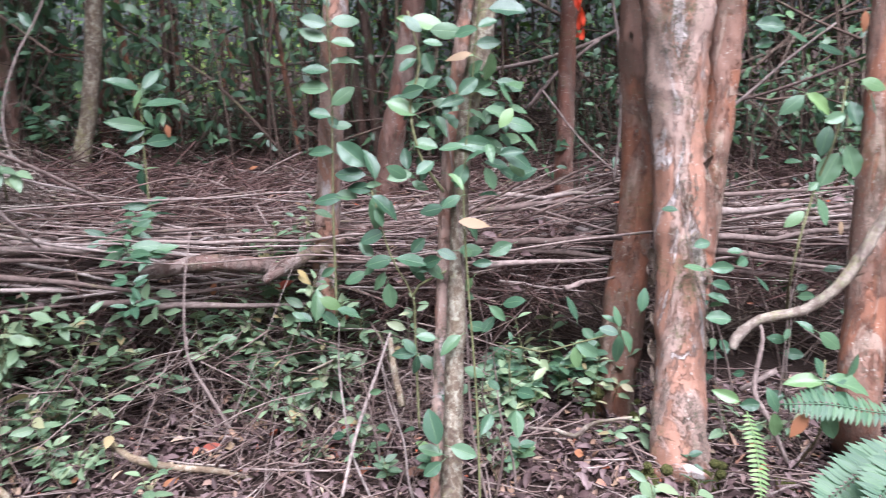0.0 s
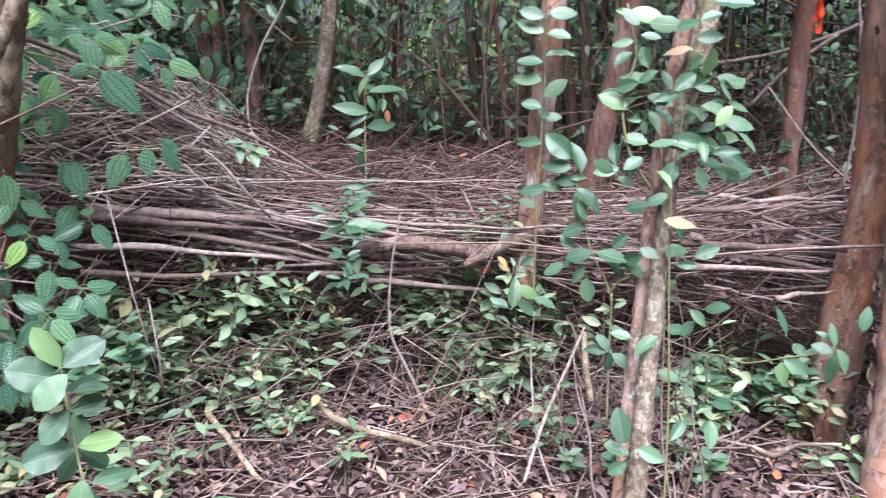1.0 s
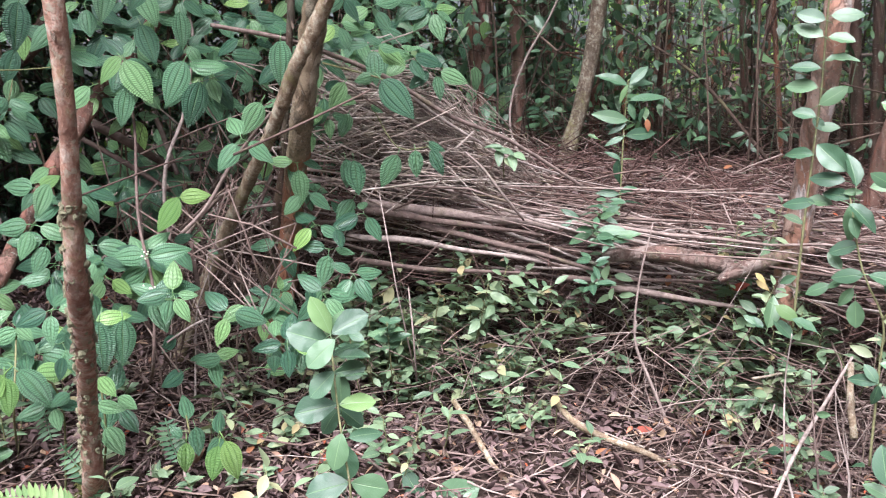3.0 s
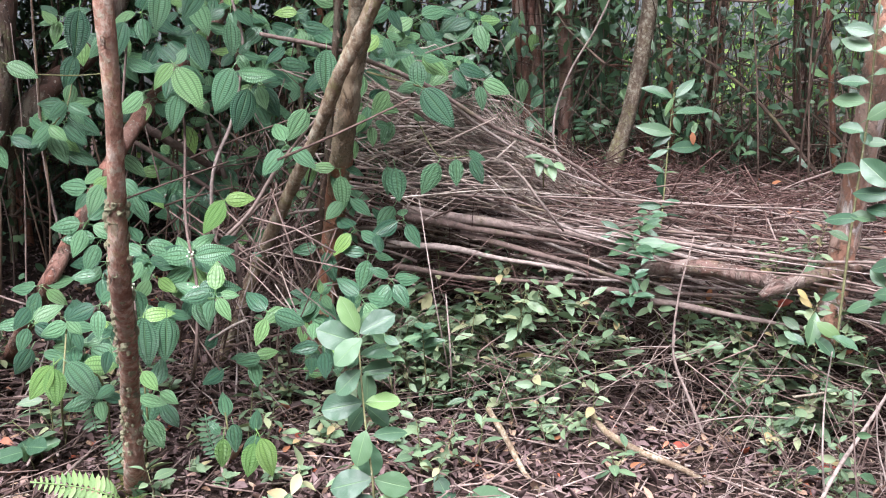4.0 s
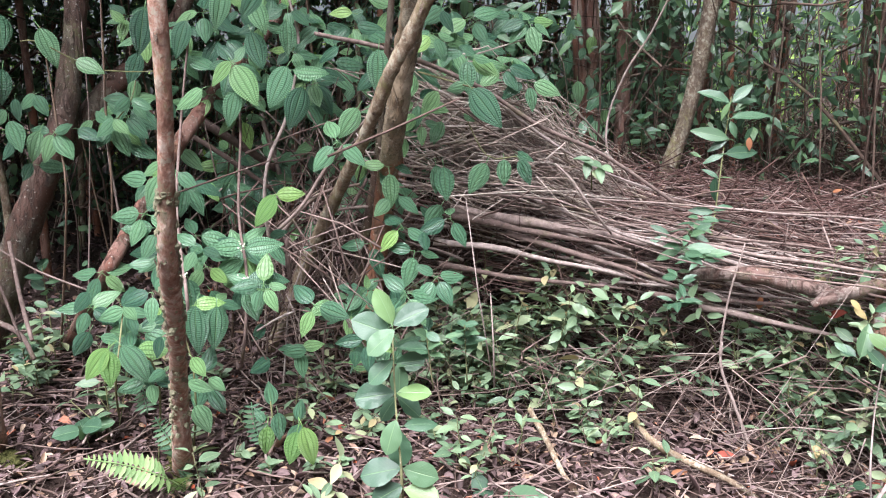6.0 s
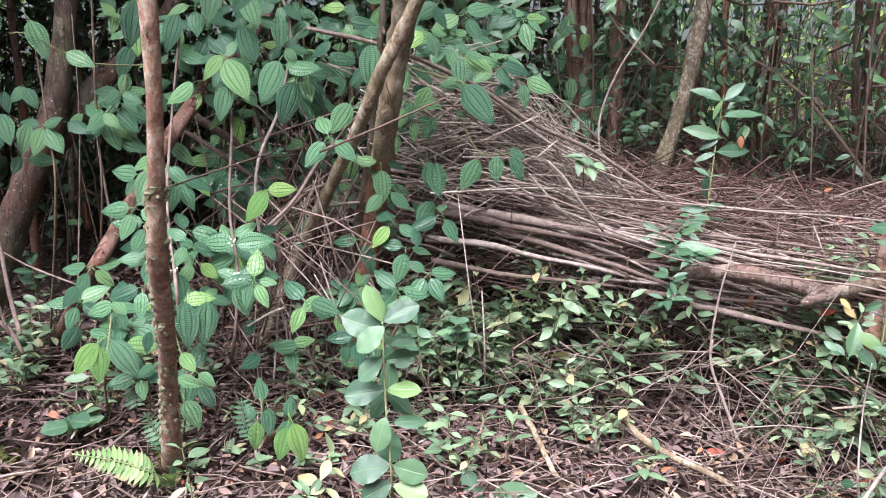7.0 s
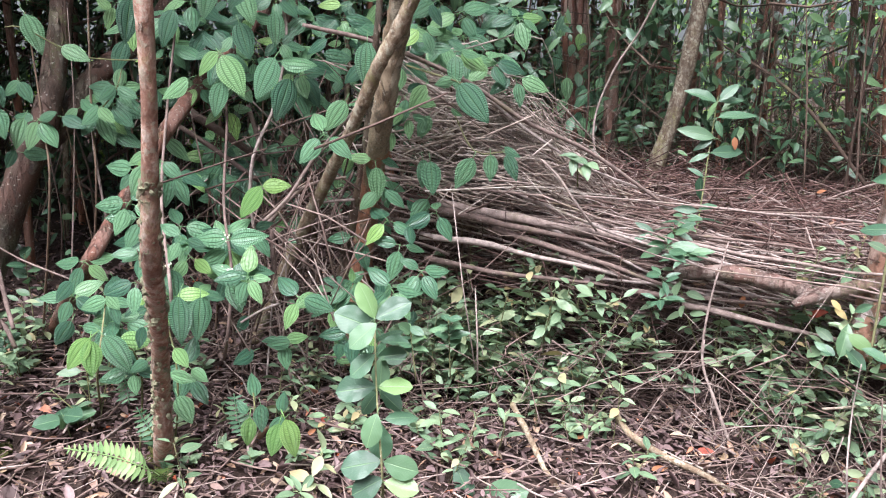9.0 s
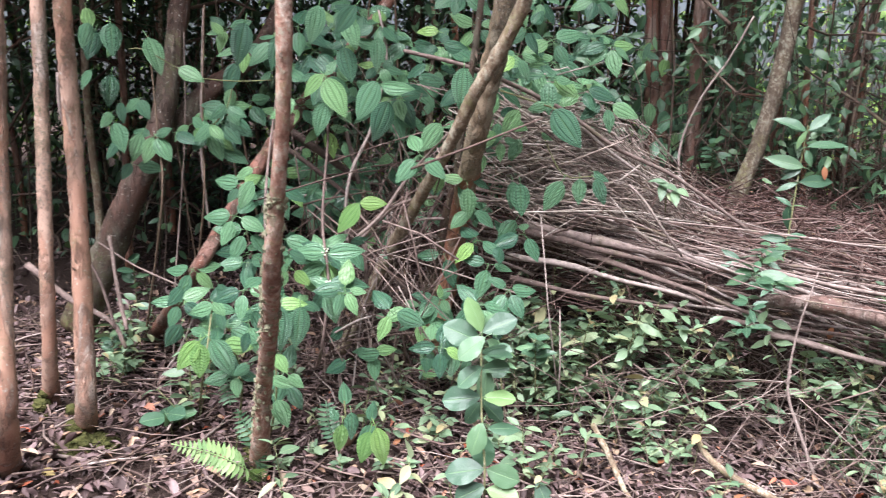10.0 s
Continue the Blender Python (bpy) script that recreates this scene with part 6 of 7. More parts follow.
g(p3, (0.126, 2.651, 1.763), 0.120, (0.999, 0.046, 0.008)); g(p3, (0.091, 2.704, 1.713), 0.064, (0.981, 0.085, 0.177)); g(p3, (0.083, 2.705, 1.661), 0.082, (0.993, 0.067, 0.097)); g(p3, (0.067, 2.704, 1.705), 0.062, (-0.994, -0.018, 0.110)); g(p3, (0.147, 2.640, 1.335), 0.125, (0.838, -0.090, -0.539)); g(p3, (0.097, 2.684, 1.271), 0.075, (0.374, -0.196, -0.906)); g(p3, (0.012, 2.693, 1.354), 0.124, (0.998, 0.032, -0.052)); g(p3, (0.162, 2.697, 1.416), 0.105, (0.960, -0.023, -0.281)); g(p3, (0.156, 2.703, 1.524), 0.072, (0.753, -0.119, -0.648)); g(p3, (0.171, 2.743, 1.372), 0.064, (-0.057, 0.226, 0.972)); g(p3, (0.033, 2.642, 1.347), 0.078, (-0.989, -0.075, -0.131)); g(p3, (0.014, 2.621, 1.191), 0.071, (-0.953, -0.109, -0.284)); g(p3, (0.022, 2.654, 1.507), 0.078, (0.806, 0.169, 0.567)); g(p3, (0.010, 2.704, 1.511), 0.061, (-0.366, 0.197, 0.909)); g(p3, (0.083, 2.704, 1.514), 0.063, (0.989, 0.009, -0.148)); g(p3, (0.043, 2.751, 1.453), 0.080, (0.933, -0.042, -0.356)); g(p3, (-0.030, 2.699, 1.447), 0.062, (0.633, 0.204, 0.747)); g(p3, (0.181, 2.749, 1.464), 0.066, (0.944, -0.035, -0.329)); g(p3, (0.153, 2.744, 1.373), 0.063, (0.565, -0.165, -0.809)); g(p3, (0.036, 2.686, 1.286), 0.083, (-0.485, -0.220, -0.846))
dead_leaf(p3, "tan", *((0.004, 2.606, 1.111), 0.104, (0.996, 0.024, -0.086))); dead_leaf(p3, "tan", *((0.070, 2.706, 1.633), 0.088, (-0.994, -0.064, -0.086))); dead_leaf(p3, "yellow", *((-0.677, 3.223, 0.816), 0.057, (0.807, -0.101, -0.582)))
g(p3, (-0.239, 2.810, 0.948), 0.102, (-0.991, -0.071, -0.115)); g(p3, (-0.221, 2.763, 0.959), 0.113, (0.986, 0.005, -0.165)); g(p3, (-0.181, 2.808, 0.918), 0.087, (0.819, -0.097, -0.566)); g(p3, (-0.299, 2.848, 0.920), 0.068, (-0.824, -0.164, -0.542)); g(p3, (-0.273, 2.844, 0.892), 0.080, (-0.550, -0.214, -0.807)); g(p3, (-0.262, 2.834, 0.852), 0.096, (0.099, -0.223, -0.970)); g(p3, (-0.117, 2.767, 0.940), 0.079, (0.718, -0.129, -0.684)); g(p3, (-0.144, 2.757, 0.910), 0.077, (0.878, 0.146, 0.456)); g(p3, (-0.348, 2.884, 0.884), 0.084, (-0.926, -0.125, -0.355)); g(p3, (-0.312, 2.853, 0.948), 0.068, (-0.565, 0.165, 0.809)); g(p3, (-0.172, 2.820, 0.963), 0.067, (0.633, 0.204, 0.747))
g(p3, (-0.169, 2.764, 0.608), 0.089, (-0.988, -0.007, 0.155)); g(p3, (-0.173, 2.764, 0.608), 0.067, (-0.449, 0.185, 0.874)); g(p3, (-0.167, 2.734, 0.612), 0.075, (-0.133, -0.232, -0.963)); g(p3, (-0.160, 2.733, 0.609), 0.092, (0.892, -0.066, -0.447)); g(p3, (-0.091, 2.417, 0.429), 0.126, (-0.106, 0.223, 0.969)); g(p3, (-0.050, 2.416, 0.421), 0.093, (0.926, -0.047, -0.376)); g(p3, (-0.078, 2.449, 0.379), 0.080, (-0.933, 0.042, 0.356)); g(p3, (-0.083, 2.437, 0.358), 0.074, (-0.878, -0.146, -0.456)); g(p3, (-0.632, 3.079, 0.650), 0.055, (-0.807, 0.101, 0.582)); g(p3, (-0.589, 3.085, 0.638), 0.130, (0.043, 0.230, 0.972)); g(p3, (-0.603, 3.082, 0.640), 0.082, (-0.911, 0.056, 0.409)); g(p3, (-0.573, 3.099, 0.673), 0.098, (0.753, -0.119, -0.648)); g(p3, (-0.562, 3.068, 0.737), 0.098, (0.905, -0.059, -0.422)); g(p3, (-0.491, 3.062, 0.858), 0.066, (-0.912, -0.132, -0.389))
for i in range(46):
    at = Vector((0.001, 2.742, 1.029)) + Vector((rng.gauss(0, 0.13), rng.gauss(0, 0.08), rng.uniform(-0.75, 0.75)))
    tip = (rng.uniform(-1, 1), rng.uniform(-0.7, 0.5), rng.uniform(-0.6, 0.4))
    leaf("glossy", p3, at, rng.uniform(0.06, 0.1), tip, (0.2, -0.7, 0.6), rng, 0.3)
for i in range(26):
    at = Vector((0.154, 2.747, 1.411)) + Vector((rng.gauss(0, 0.07), rng.gauss(0, 0.06), rng.gauss(0, 0.14)))
    leaf("glossy", p3, at, rng.uniform(0.06, 0.1), (rng.uniform(-0.6, 1), rng.uniform(-0.7, 0.4), rng.uniform(-0.6, 0.4)), (0.2, -0.7, 0.6), rng, 0.3)
p4 = thing("climbing_sapling", (-0.561, 3.386, 0.559), "thin sapling climbing along a slim pink trunk", "sapling", "saplings")
twig(p4, (-0.561, 3.386, 0.559), (-0.552, 3.436, 0.950), (-0.530, 3.438, 1.282), (-0.513, 3.435, 1.517), (-0.505, 3.416, 1.729), (-0.495, 3.396, 1.904), r=0.005)
g(p4, (-0.506, 3.403, 1.779), 0.114, (-0.955, 0.027, 0.295)); g(p4, (-0.510, 3.405, 1.720), 0.122, (-0.933, 0.042, 0.356)); g(p4, (-0.488, 3.406, 1.793), 0.120, (0.992, 0.069, 0.105)); g(p4, (-0.495, 3.408, 1.716), 0.101, (0.979, -0.005, -0.206)); g(p4, (-0.503, 3.408, 1.627), 0.118, (0.988, 0.075, 0.135)); g(p4, (-0.514, 3.406, 1.600), 0.116, (-0.994, -0.019, 0.105)); g(p4, (-0.520, 3.404, 1.528), 0.128, (-0.980, 0.003, 0.197)); g(p4, (-0.512, 3.403, 1.463), 0.119, (0.791, 0.173, 0.587)); g(p4, (-0.519, 3.400, 1.417), 0.096, (-0.951, 0.030, 0.308)); g(p4, (-0.524, 3.447, 1.376), 0.086, (0.996, 0.023, -0.088)); g(p4, (-0.523, 3.417, 1.268), 0.118, (-0.978, 0.006, 0.211)); g(p4, (-0.492, 3.402, 1.846), 0.052, (-0.331, 0.202, 0.922)); g(p4, (-0.540, 3.446, 1.412), 0.071, (0.651, -0.146, -0.745))
p5 = thing("side_sprig", (0.174, 2.989, 0.477), "sprig with bright young leaves in front of the old guava", "sapling", "saplings")
twig(p5, (0.166, 3.032, 0.318), (0.177, 3.007, 0.522), (0.288, 2.948, 0.527), (0.425, 2.899, 0.578), (0.550, 2.892, 0.609), r=0.0035)
g(p5, (0.419, 2.927, 0.653), 0.095, (-0.063, 0.226, 0.972)); g(p5, (0.411, 2.899, 0.571), 0.098, (0.892, -0.066, -0.447)); g(p5, (0.404, 2.896, 0.560), 0.079, (0.140, -0.221, -0.965)); g(p5, (0.557, 2.843, 0.626), 0.071, (-0.924, 0.048, 0.379)); g(p5, (0.561, 2.849, 0.647), 0.076, (0.006, 0.229, 0.973)); g(p5, (0.566, 2.846, 0.639), 0.095, (0.586, -0.161, -0.794)); g(p5, (0.566, 2.888, 0.606), 0.101, (-0.142, -0.232, -0.962)); g(p5, (0.706, 3.179, 0.594), 0.101, (0.199, 0.233, 0.952)); g(p5, (0.555, 2.884, 0.651), 0.062, (-0.825, 0.094, 0.557)); g(p5, (0.178, 3.018, 0.552), 0.037, (-0.037, 0.227, 0.973))
p6 = thing("shaded_sapling", (1.816, 4.422, -0.148), "sparse sapling among dark twigs behind the guava", "sapling", "saplings")
twig(p6, (1.816, 4.422, -0.148), (1.270, 3.138, 0.658), (1.331, 3.103, 1.064), (1.361, 3.012, 1.282), (1.389, 3.015, 1.479), r=0.005)
g(p6, (1.301, 3.158, 1.421), 0.114, (-0.854, -0.154, -0.496)); g(p6, (1.307, 3.156, 1.428), 0.125, (0.796, -0.105, -0.596)); g(p6, (1.380, 3.116, 1.308), 0.110, (-0.398, -0.227, -0.889)); g(p6, (1.389, 3.006, 1.357), 0.082, (-0.943, -0.115, -0.313)); g(p6, (1.423, 2.987, 1.317), 0.095, (-0.200, 0.216, 0.956)); g(p6, (1.432, 3.085, 1.239), 0.119, (0.331, -0.202, -0.922)); g(p6, (1.410, 3.092, 1.211), 0.145, (-0.527, -0.216, -0.822)); g(p6, (1.266, 2.912, 1.077), 0.101, (0.253, -0.211, -0.944)); g(p6, (1.263, 3.011, 1.011), 0.092, (-0.775, -0.177, -0.607)); g(p6, (1.276, 3.020, 1.087), 0.049, (0.806, 0.169, 0.567)); g(p6, (1.452, 2.983, 1.434), 0.110, (0.518, -0.174, -0.838)); g(p6, (1.429, 2.996, 1.474), 0.095, (0.958, -0.025, -0.286)); g(p6, (1.410, 3.658, 1.682), 0.129, (-0.982, 0.001, 0.189)); g(p6, (1.418, 3.655, 1.666), 0.106, (0.923, -0.049, -0.381)); g(p6, (1.370, 3.673, 1.622), 0.086, (-0.960, -0.103, -0.258)); g(p6, (1.530, 3.611, 1.596), 0.118, (0.998, 0.032, -0.052)); g(p6, (1.432, 3.073, 1.156), 0.075, (0.493, -0.178, -0.852))
dead_leaf(p6, "tan", *((1.371, 2.958, 0.982), 0.054, (0.099, -0.223, -0.970))); dead_leaf(p6, "orange", *((1.769, 3.721, 1.736), 0.096, (-0.003, -0.229, -0.973)))
p7 = thing("fern_side_seedling", (1.361, 3.217, -0.143), "seedling with glossy leaves among ferns", "sapling", "saplings")
twig(p7, (1.361, 3.217, -0.143), (1.251, 2.753, 0.261), (1.246, 2.740, 0.484), (1.257, 2.756, 0.533), r=0.004)
g(p7, (1.245, 2.735, 0.471), 0.085, (-0.221, 0.214, 0.952)); g(p7, (1.244, 2.731, 0.459), 0.134, (-0.994, -0.019, 0.105)); g(p7, (1.249, 2.729, 0.460), 0.083, (0.990, 0.073, 0.123)); g(p7, (1.255, 2.729, 0.467), 0.178, (0.998, 0.032, -0.052)); g(p7, (1.330, 2.751, 0.462), 0.098, (0.572, 0.212, 0.792)); g(p7, (1.215, 2.655, 0.395), 0.111, (0.354, -0.199, -0.914)); g(p7, (1.273, 2.706, 0.434), 0.110, (0.640, -0.149, -0.754)); g(p7, (1.242, 2.726, 0.447), 0.084, (-0.736, -0.186, -0.651)); g(p7, (1.286, 2.880, 0.587), 0.115, (0.802, -0.103, -0.588)); g(p7, (1.269, 2.887, 0.585), 0.071, (-0.730, 0.126, 0.672)); g(p7, (1.129, 2.826, 0.305), 0.093, (-0.122, 0.222, 0.967)); g(p7, (1.117, 2.830, 0.303), 0.092, (0.040, -0.227, -0.973)); g(p7, (1.039, 2.968, 0.289), 0.100, (-0.933, 0.042, 0.356)); g(p7, (1.038, 2.962, 0.276), 0.079, (0.989, 0.009, -0.148)); g(p7, (0.957, 3.139, 0.667), 0.092, (0.923, -0.049, -0.381)); g(p7, (0.970, 3.165, 0.768), 0.103, (0.998, 0.050, 0.023)); g(p7, (0.973, 3.147, 0.711), 0.095, (0.996, 0.024, -0.084)); g(p7, (0.945, 3.115, 0.581), 0.104, (0.980, -0.003, -0.199))
dead_leaf(p7, "orange", *((1.151, 2.625, 0.398), 0.104, (-0.589, -0.209, -0.780)))
p8 = thing("front_seedling", (-1.558, 2.123, 0.063), "seedling with pale broad leaves at the near edge", "sapling", "saplings")
twig(p8, (-1.558, 2.123, 0.063), (-1.648, 2.238, 0.019), r=0.004)
g(p8, (-1.579, 2.170, 0.050), 0.158, (-0.288, -0.032, 0.957)); g(p8, (-1.575, 2.165, 0.038), 0.108, (-0.730, -0.666, 0.152)); g(p8, (-1.564, 2.174, 0.038), 0.228, (0.640, 0.699, 0.319)); g(p8, (-1.672, 2.077, 0.037), 0.171, (-0.697, -0.557, 0.451))


# ---- seedlings that cover the foot of the pile ----
rng = random.Random(71)


def seedling(stems, size, label):
    """A clump of thin stems with opposite pairs of small leaves."""
    t = thing("seedling", (0, 0, 0), label, "seedling", "seedlings at the pile")
    for x, y, tall, count in stems:
        foot, top = Vector((x * 0.3, y * 0.3, 0)), Vector((x, y, tall))
        mid = (foot + top) / 2 + Vector((rng.gauss(0, 0.015), rng.gauss(0, 0.015), 0.01))
        part("stem", tube("stem", [(*foot, 0.0022), (*mid, 0.0019), (*top, 0.0012)], M["greenstem"], 4, 0.06), t)
        turn = rng.uniform(0, math.pi)
        for i in range(count):
            u = 1 - 0.8 * (i // 2) / max(1, count / 2)
            p = foot.lerp(mid, min(1, u * 2)) if u < 0.5 else mid.lerp(top, u * 2 - 1)
            a = turn + (i % 2) * math.pi + (i // 2) * 1.4 + rng.uniform(-0.3, 0.3)
            tip = (math.cos(a), math.sin(a), rng.uniform(-0.35, 0.45))
            leaf("seedling", t, p + Vector(tip) * 0.012, size * rng.uniform(0.7, 1.3), tip, (0.15, -0.4, 0.85), rng, 0.3)
    return t


SEED = [seedling(stems, size, "small seedling with dull green oval leaves") for stems, size in (
    (((0.03, -0.02, 0.16, 8), (-0.09, 0.03, 0.11, 6)), 0.062), (((-0.03, -0.03, 0.24, 10), (0.08, -0.05, 0.15, 6)), 0.058), (((0.02, 0.01, 0.12, 7), (-0.07, -0.07, 0.09, 6)), 0.07),
    (((0.05, -0.06, 0.3, 12), (-0.06, 0.0, 0.16, 6)), 0.06), (((0.0, -0.01, 0.1, 6), (0.1, 0.02, 0.12, 6)), 0.052), (((-0.05, -0.05, 0.2, 9), (0.06, -0.08, 0.13, 7)), 0.066), (((0.04, -0.08, 0.36, 13),), 0.064))]


def strew(count, place):
    n = 0
    while n < count:
        x, y, z = place()
        if x is None:
            continue
        size = rng.uniform(0.85, 1.35)
        m = Matrix.Translation((x, y, z)) @ pose(0, 0, 0, rng.uniform(-14, 14), rng.uniform(-14, 14), rng.uniform(0, 360))
        ob = copy_thing(rng.choice(SEED), m)
        ob.scale = (size, size, size)
        n += 1


def foot_of_pile():
    x = rng.uniform(-2.35, -0.35)
    y = front(x) - abs(rng.gauss(0.0, 0.27)) - 0.06
    if x < -1.6 and y < 2.0:
        return None, 0, 0
    if noise.noise((x * 2.6, y * 2.6, 4.2)) < 0.0 and rng.random() < 0.8:
        return None, 0, 0
    lift = rng.uniform(0.05, 0.66) * smooth(y, front(x) - 0.5, front(x) - 0.08)
    return x, y, land(x, y) + lift


def shaded_hollow():
    x = rng.uniform(0.05, 0.75)
    y = rng.uniform(3.45, 3.95)
    return x, y, land(x, y) + rng.uniform(0, 0.12)


def left_floor():
    x, y = rng.uniform(-3.3, -1.6), rng.uniform(1.15, 2.5)
    if y > front(x) or x + y * 0.9 > 0.3:
        return None, 0, 0
    return x, y, land(x, y)


def right_floor():
    x, y = rng.uniform(-0.3, 1.5), rng.uniform(2.3, 3.5)
    return x, y, land(x, y)


def shrub_foot():
    """The leafy strip between the quilted shrub and the open litter."""
    u, k = rng.random(), rng.uniform(-0.25, 0.25)
    x, y = -2.72 + 0.75 * u + 0.6 * k, 2.42 + 0.75 * u - 0.55 * k
    return x, y, land(x, y) + 0.28 * rng.random() ** 2


def dark_corner():
    x, y = rng.uniform(-3.9, -3.1), rng.uniform(1.05, 1.6)
    return x, y, land(x, y) + rng.uniform(0, 0.12)


strew(34, shrub_foot)
strew(9, dark_corner)
strew(144, foot_of_pile)
strew(22, shaded_hollow)
strew(26, left_floor)
strew(10, right_floor)
for ob in SEED:
    for o in (*ob.children_recursive, ob):
        bpy.data.objects.remove(o)


def tuft(label, at, tall, leaves, size, kind="glossy"):
    t = thing("seedling", at, label, "seedling", "single seedlings")
    top = Vector(at) + Vector((rng.gauss(0, 0.01), -0.02, tall))
    part("stem", tube("stem", [(*at, 0.003), (*top, 0.002)], M["greenstem"], 5, 0.05), t)
    for i in range(leaves):
        a = i * 2.4 + rng.uniform(-0.3, 0.3)
        tip = (math.cos(a), math.sin(a), rng.uniform(-0.1, 0.7))
        leaf(kind, t, Vector(at).lerp(top, 1 - 0.5 * i / leaves), size * rng.uniform(0.75, 1.1), tip, (0.2, -0.5, 0.8), rng, 0.2)


tuft("pale seedling with broad leaves by the fern", (-2.74, 1.155, 0.269), 0.11, 7, 0.105, "broad")
tuft("bright seedling on open litter", (-0.803, 3.417, 0.003), 0.16, 9, 0.065, "seedling")
tuft("seedling under the lichen-grey stem", (-0.328, 2.959, -0.043), 0.14, 9, 0.07, "seedling")
tuft("seedling at the foot of the lichen-grey stem", (-0.147, 2.951, -0.049), 0.2, 8, 0.085)
tuft("seedling on litter beside the old guava", (0.182, 3.026, -0.048), 0.16, 8, 0.08)
tuft("seedling at the foot of the old guava", (0.861, 3.032, -0.075), 0.12, 6, 0.06)
tuft("seedling below the pile", (-0.771, 3.295, -0.004), 0.16, 8, 0.06, "seedling")
tuft("leafy seedling in front of the pile", (-1.710, 2.186, 0.510), 0.24, 12, 0.08)
tuft("leafy seedling beside the broad sapling", (-1.734, 2.025, 0.526), 0.22, 10, 0.075)
tuft("seedling on open litter by dark trunks", (-3.387, 1.175, 0.350), 0.2, 9, 0.075)
tuft("seedling by the dark trunks", (-3.527, 1.338, 0.367), 0.5, 9, 0.085)
for i in range(11):
    x, y = rng.uniform(0.1, 0.62), rng.uniform(3.5, 3.9)
    tuft("leafy plant in the shaded hollow below the brush pile", (x, y, land(x, y)), rng.uniform(0.16, 0.4), 14, rng.uniform(0.07, 0.09))


def lanky_shrub(label, feet, heights, lean, size, per):
    """Thin, nearly bare stems with a few pairs of leaves."""
    t = thing("lanky_shrub", (*feet[0], land(*feet[0])), label, "shrub", "lanky shrubs")
    for (x, y), tall in zip(feet, heights):
        dx, dy = rng.gauss(0, lean), rng.gauss(0, lean * 0.6)
        pts = [(x + dx * u + rng.gauss(0, 0.018), y + dy * u + rng.gauss(0, 0.018), land(x, y) - 0.01 + tall * u) for u in (0, 0.25, 0.5, 0.75, 1)]
        part("stem", tube("stem", [(*p, 0.0052 - 0.0008 * i) for i, p in enumerate(pts)], M["stick"], 6, 0.04, 0.25, x, 30), t)
        for i in range(per):
            u = rng.uniform(1.2, 3.99)
            p = Vector(pts[int(u)]).lerp(Vector(pts[int(u) + 1]), u - int(u))
            a = rng.uniform(0, 6.28)
            tip = (math.cos(a), math.sin(a) * 0.7 - 0.2, rng.uniform(-0.4, 0.5))
            leaf("glossy", t, p + Vector(tip) * 0.02, size * rng.uniform(0.7, 1.15), tip, (0.2, -0.65, 0.7), rng, 0.3)


lanky_shrub("thin grey stems with a few leaves beside the old guava", [(1.02 + 0.09 * i, 3.36 + 0.03 * (i % 3)) for i in range(8)], [0.7, 1.15, 0.9, 1.3, 0.8, 1.2, 1.0, 1.35], 0.16, 0.085, 5)
lanky_shrub("dry thin stems round the slim sapling tree", [(-0.42, 2.86), (-0.33, 2.95), (-0.27, 3.02), (0.06, 2.72), (0.10, 2.85), (0.17, 2.9), (-0.2, 2.8)], [0.75, 0.6, 0.5, 1.5, 0.9, 0.7, 0.6], 0.08, 0.07, 1)
lanky_shrub("dry thin stems under the quilted shrub", [(-2.72, 2.02), (-2.66, 2.1), (-2.58, 2.16), (-2.8, 1.95), (-2.5, 2.28), (-2.45, 2.05), (-2.62, 1.9)], [0.9, 0.7, 1.0, 0.8, 0.75, 0.6, 0.8], 0.2, 0.07, 1)
lanky_shrub("dry thin stems in the dark corner", [(-3.6, 1.5), (-3.4, 1.45), (-3.3, 1.6), (-3.75, 1.2), (-3.2, 1.3)], [1.3, 1.6, 1.2, 1.1, 0.9], 0.3, 0.07, 1)
for at, tall, n, size in (((-3.299, 1.224, 0.332), 0.12, 8, 0.075), ((-3.485, 1.198, 0.367), 0.16, 8, 0.08), ((-2.975, 1.353, 0.290), 0.12, 7, 0.07), ((-2.343, 1.453, 0.171), 0.06, 8, 0.055), ((-2.334, 1.585, 0.178), 0.08, 9, 0.06), ((-2.196, 1.621, 0.159), 0.07, 8, 0.055), ((-2.123, 1.753, 0.144), 0.09, 9, 0.06), ((-2.081, 1.859, 0.138), 0.07, 8, 0.055), ((-2.172, 2.072, 0.153), 0.1, 9, 0.06), ((-2.521, 2.189, 0.224), 0.12, 8, 0.06), ((-2.539, 2.358, 0.232), 0.14, 9, 0.065), ((-2.802, 2.226, 0.290), 0.1, 7, 0.06), ((-2.910, 1.840, 0.284), 0.1, 7, 0.06), ((-1.953, 2.274, 0.126), 0.1, 9, 0.06)):
    tuft("low seedling with grey-green leaves on litter", at, tall, n, size, "seedling")
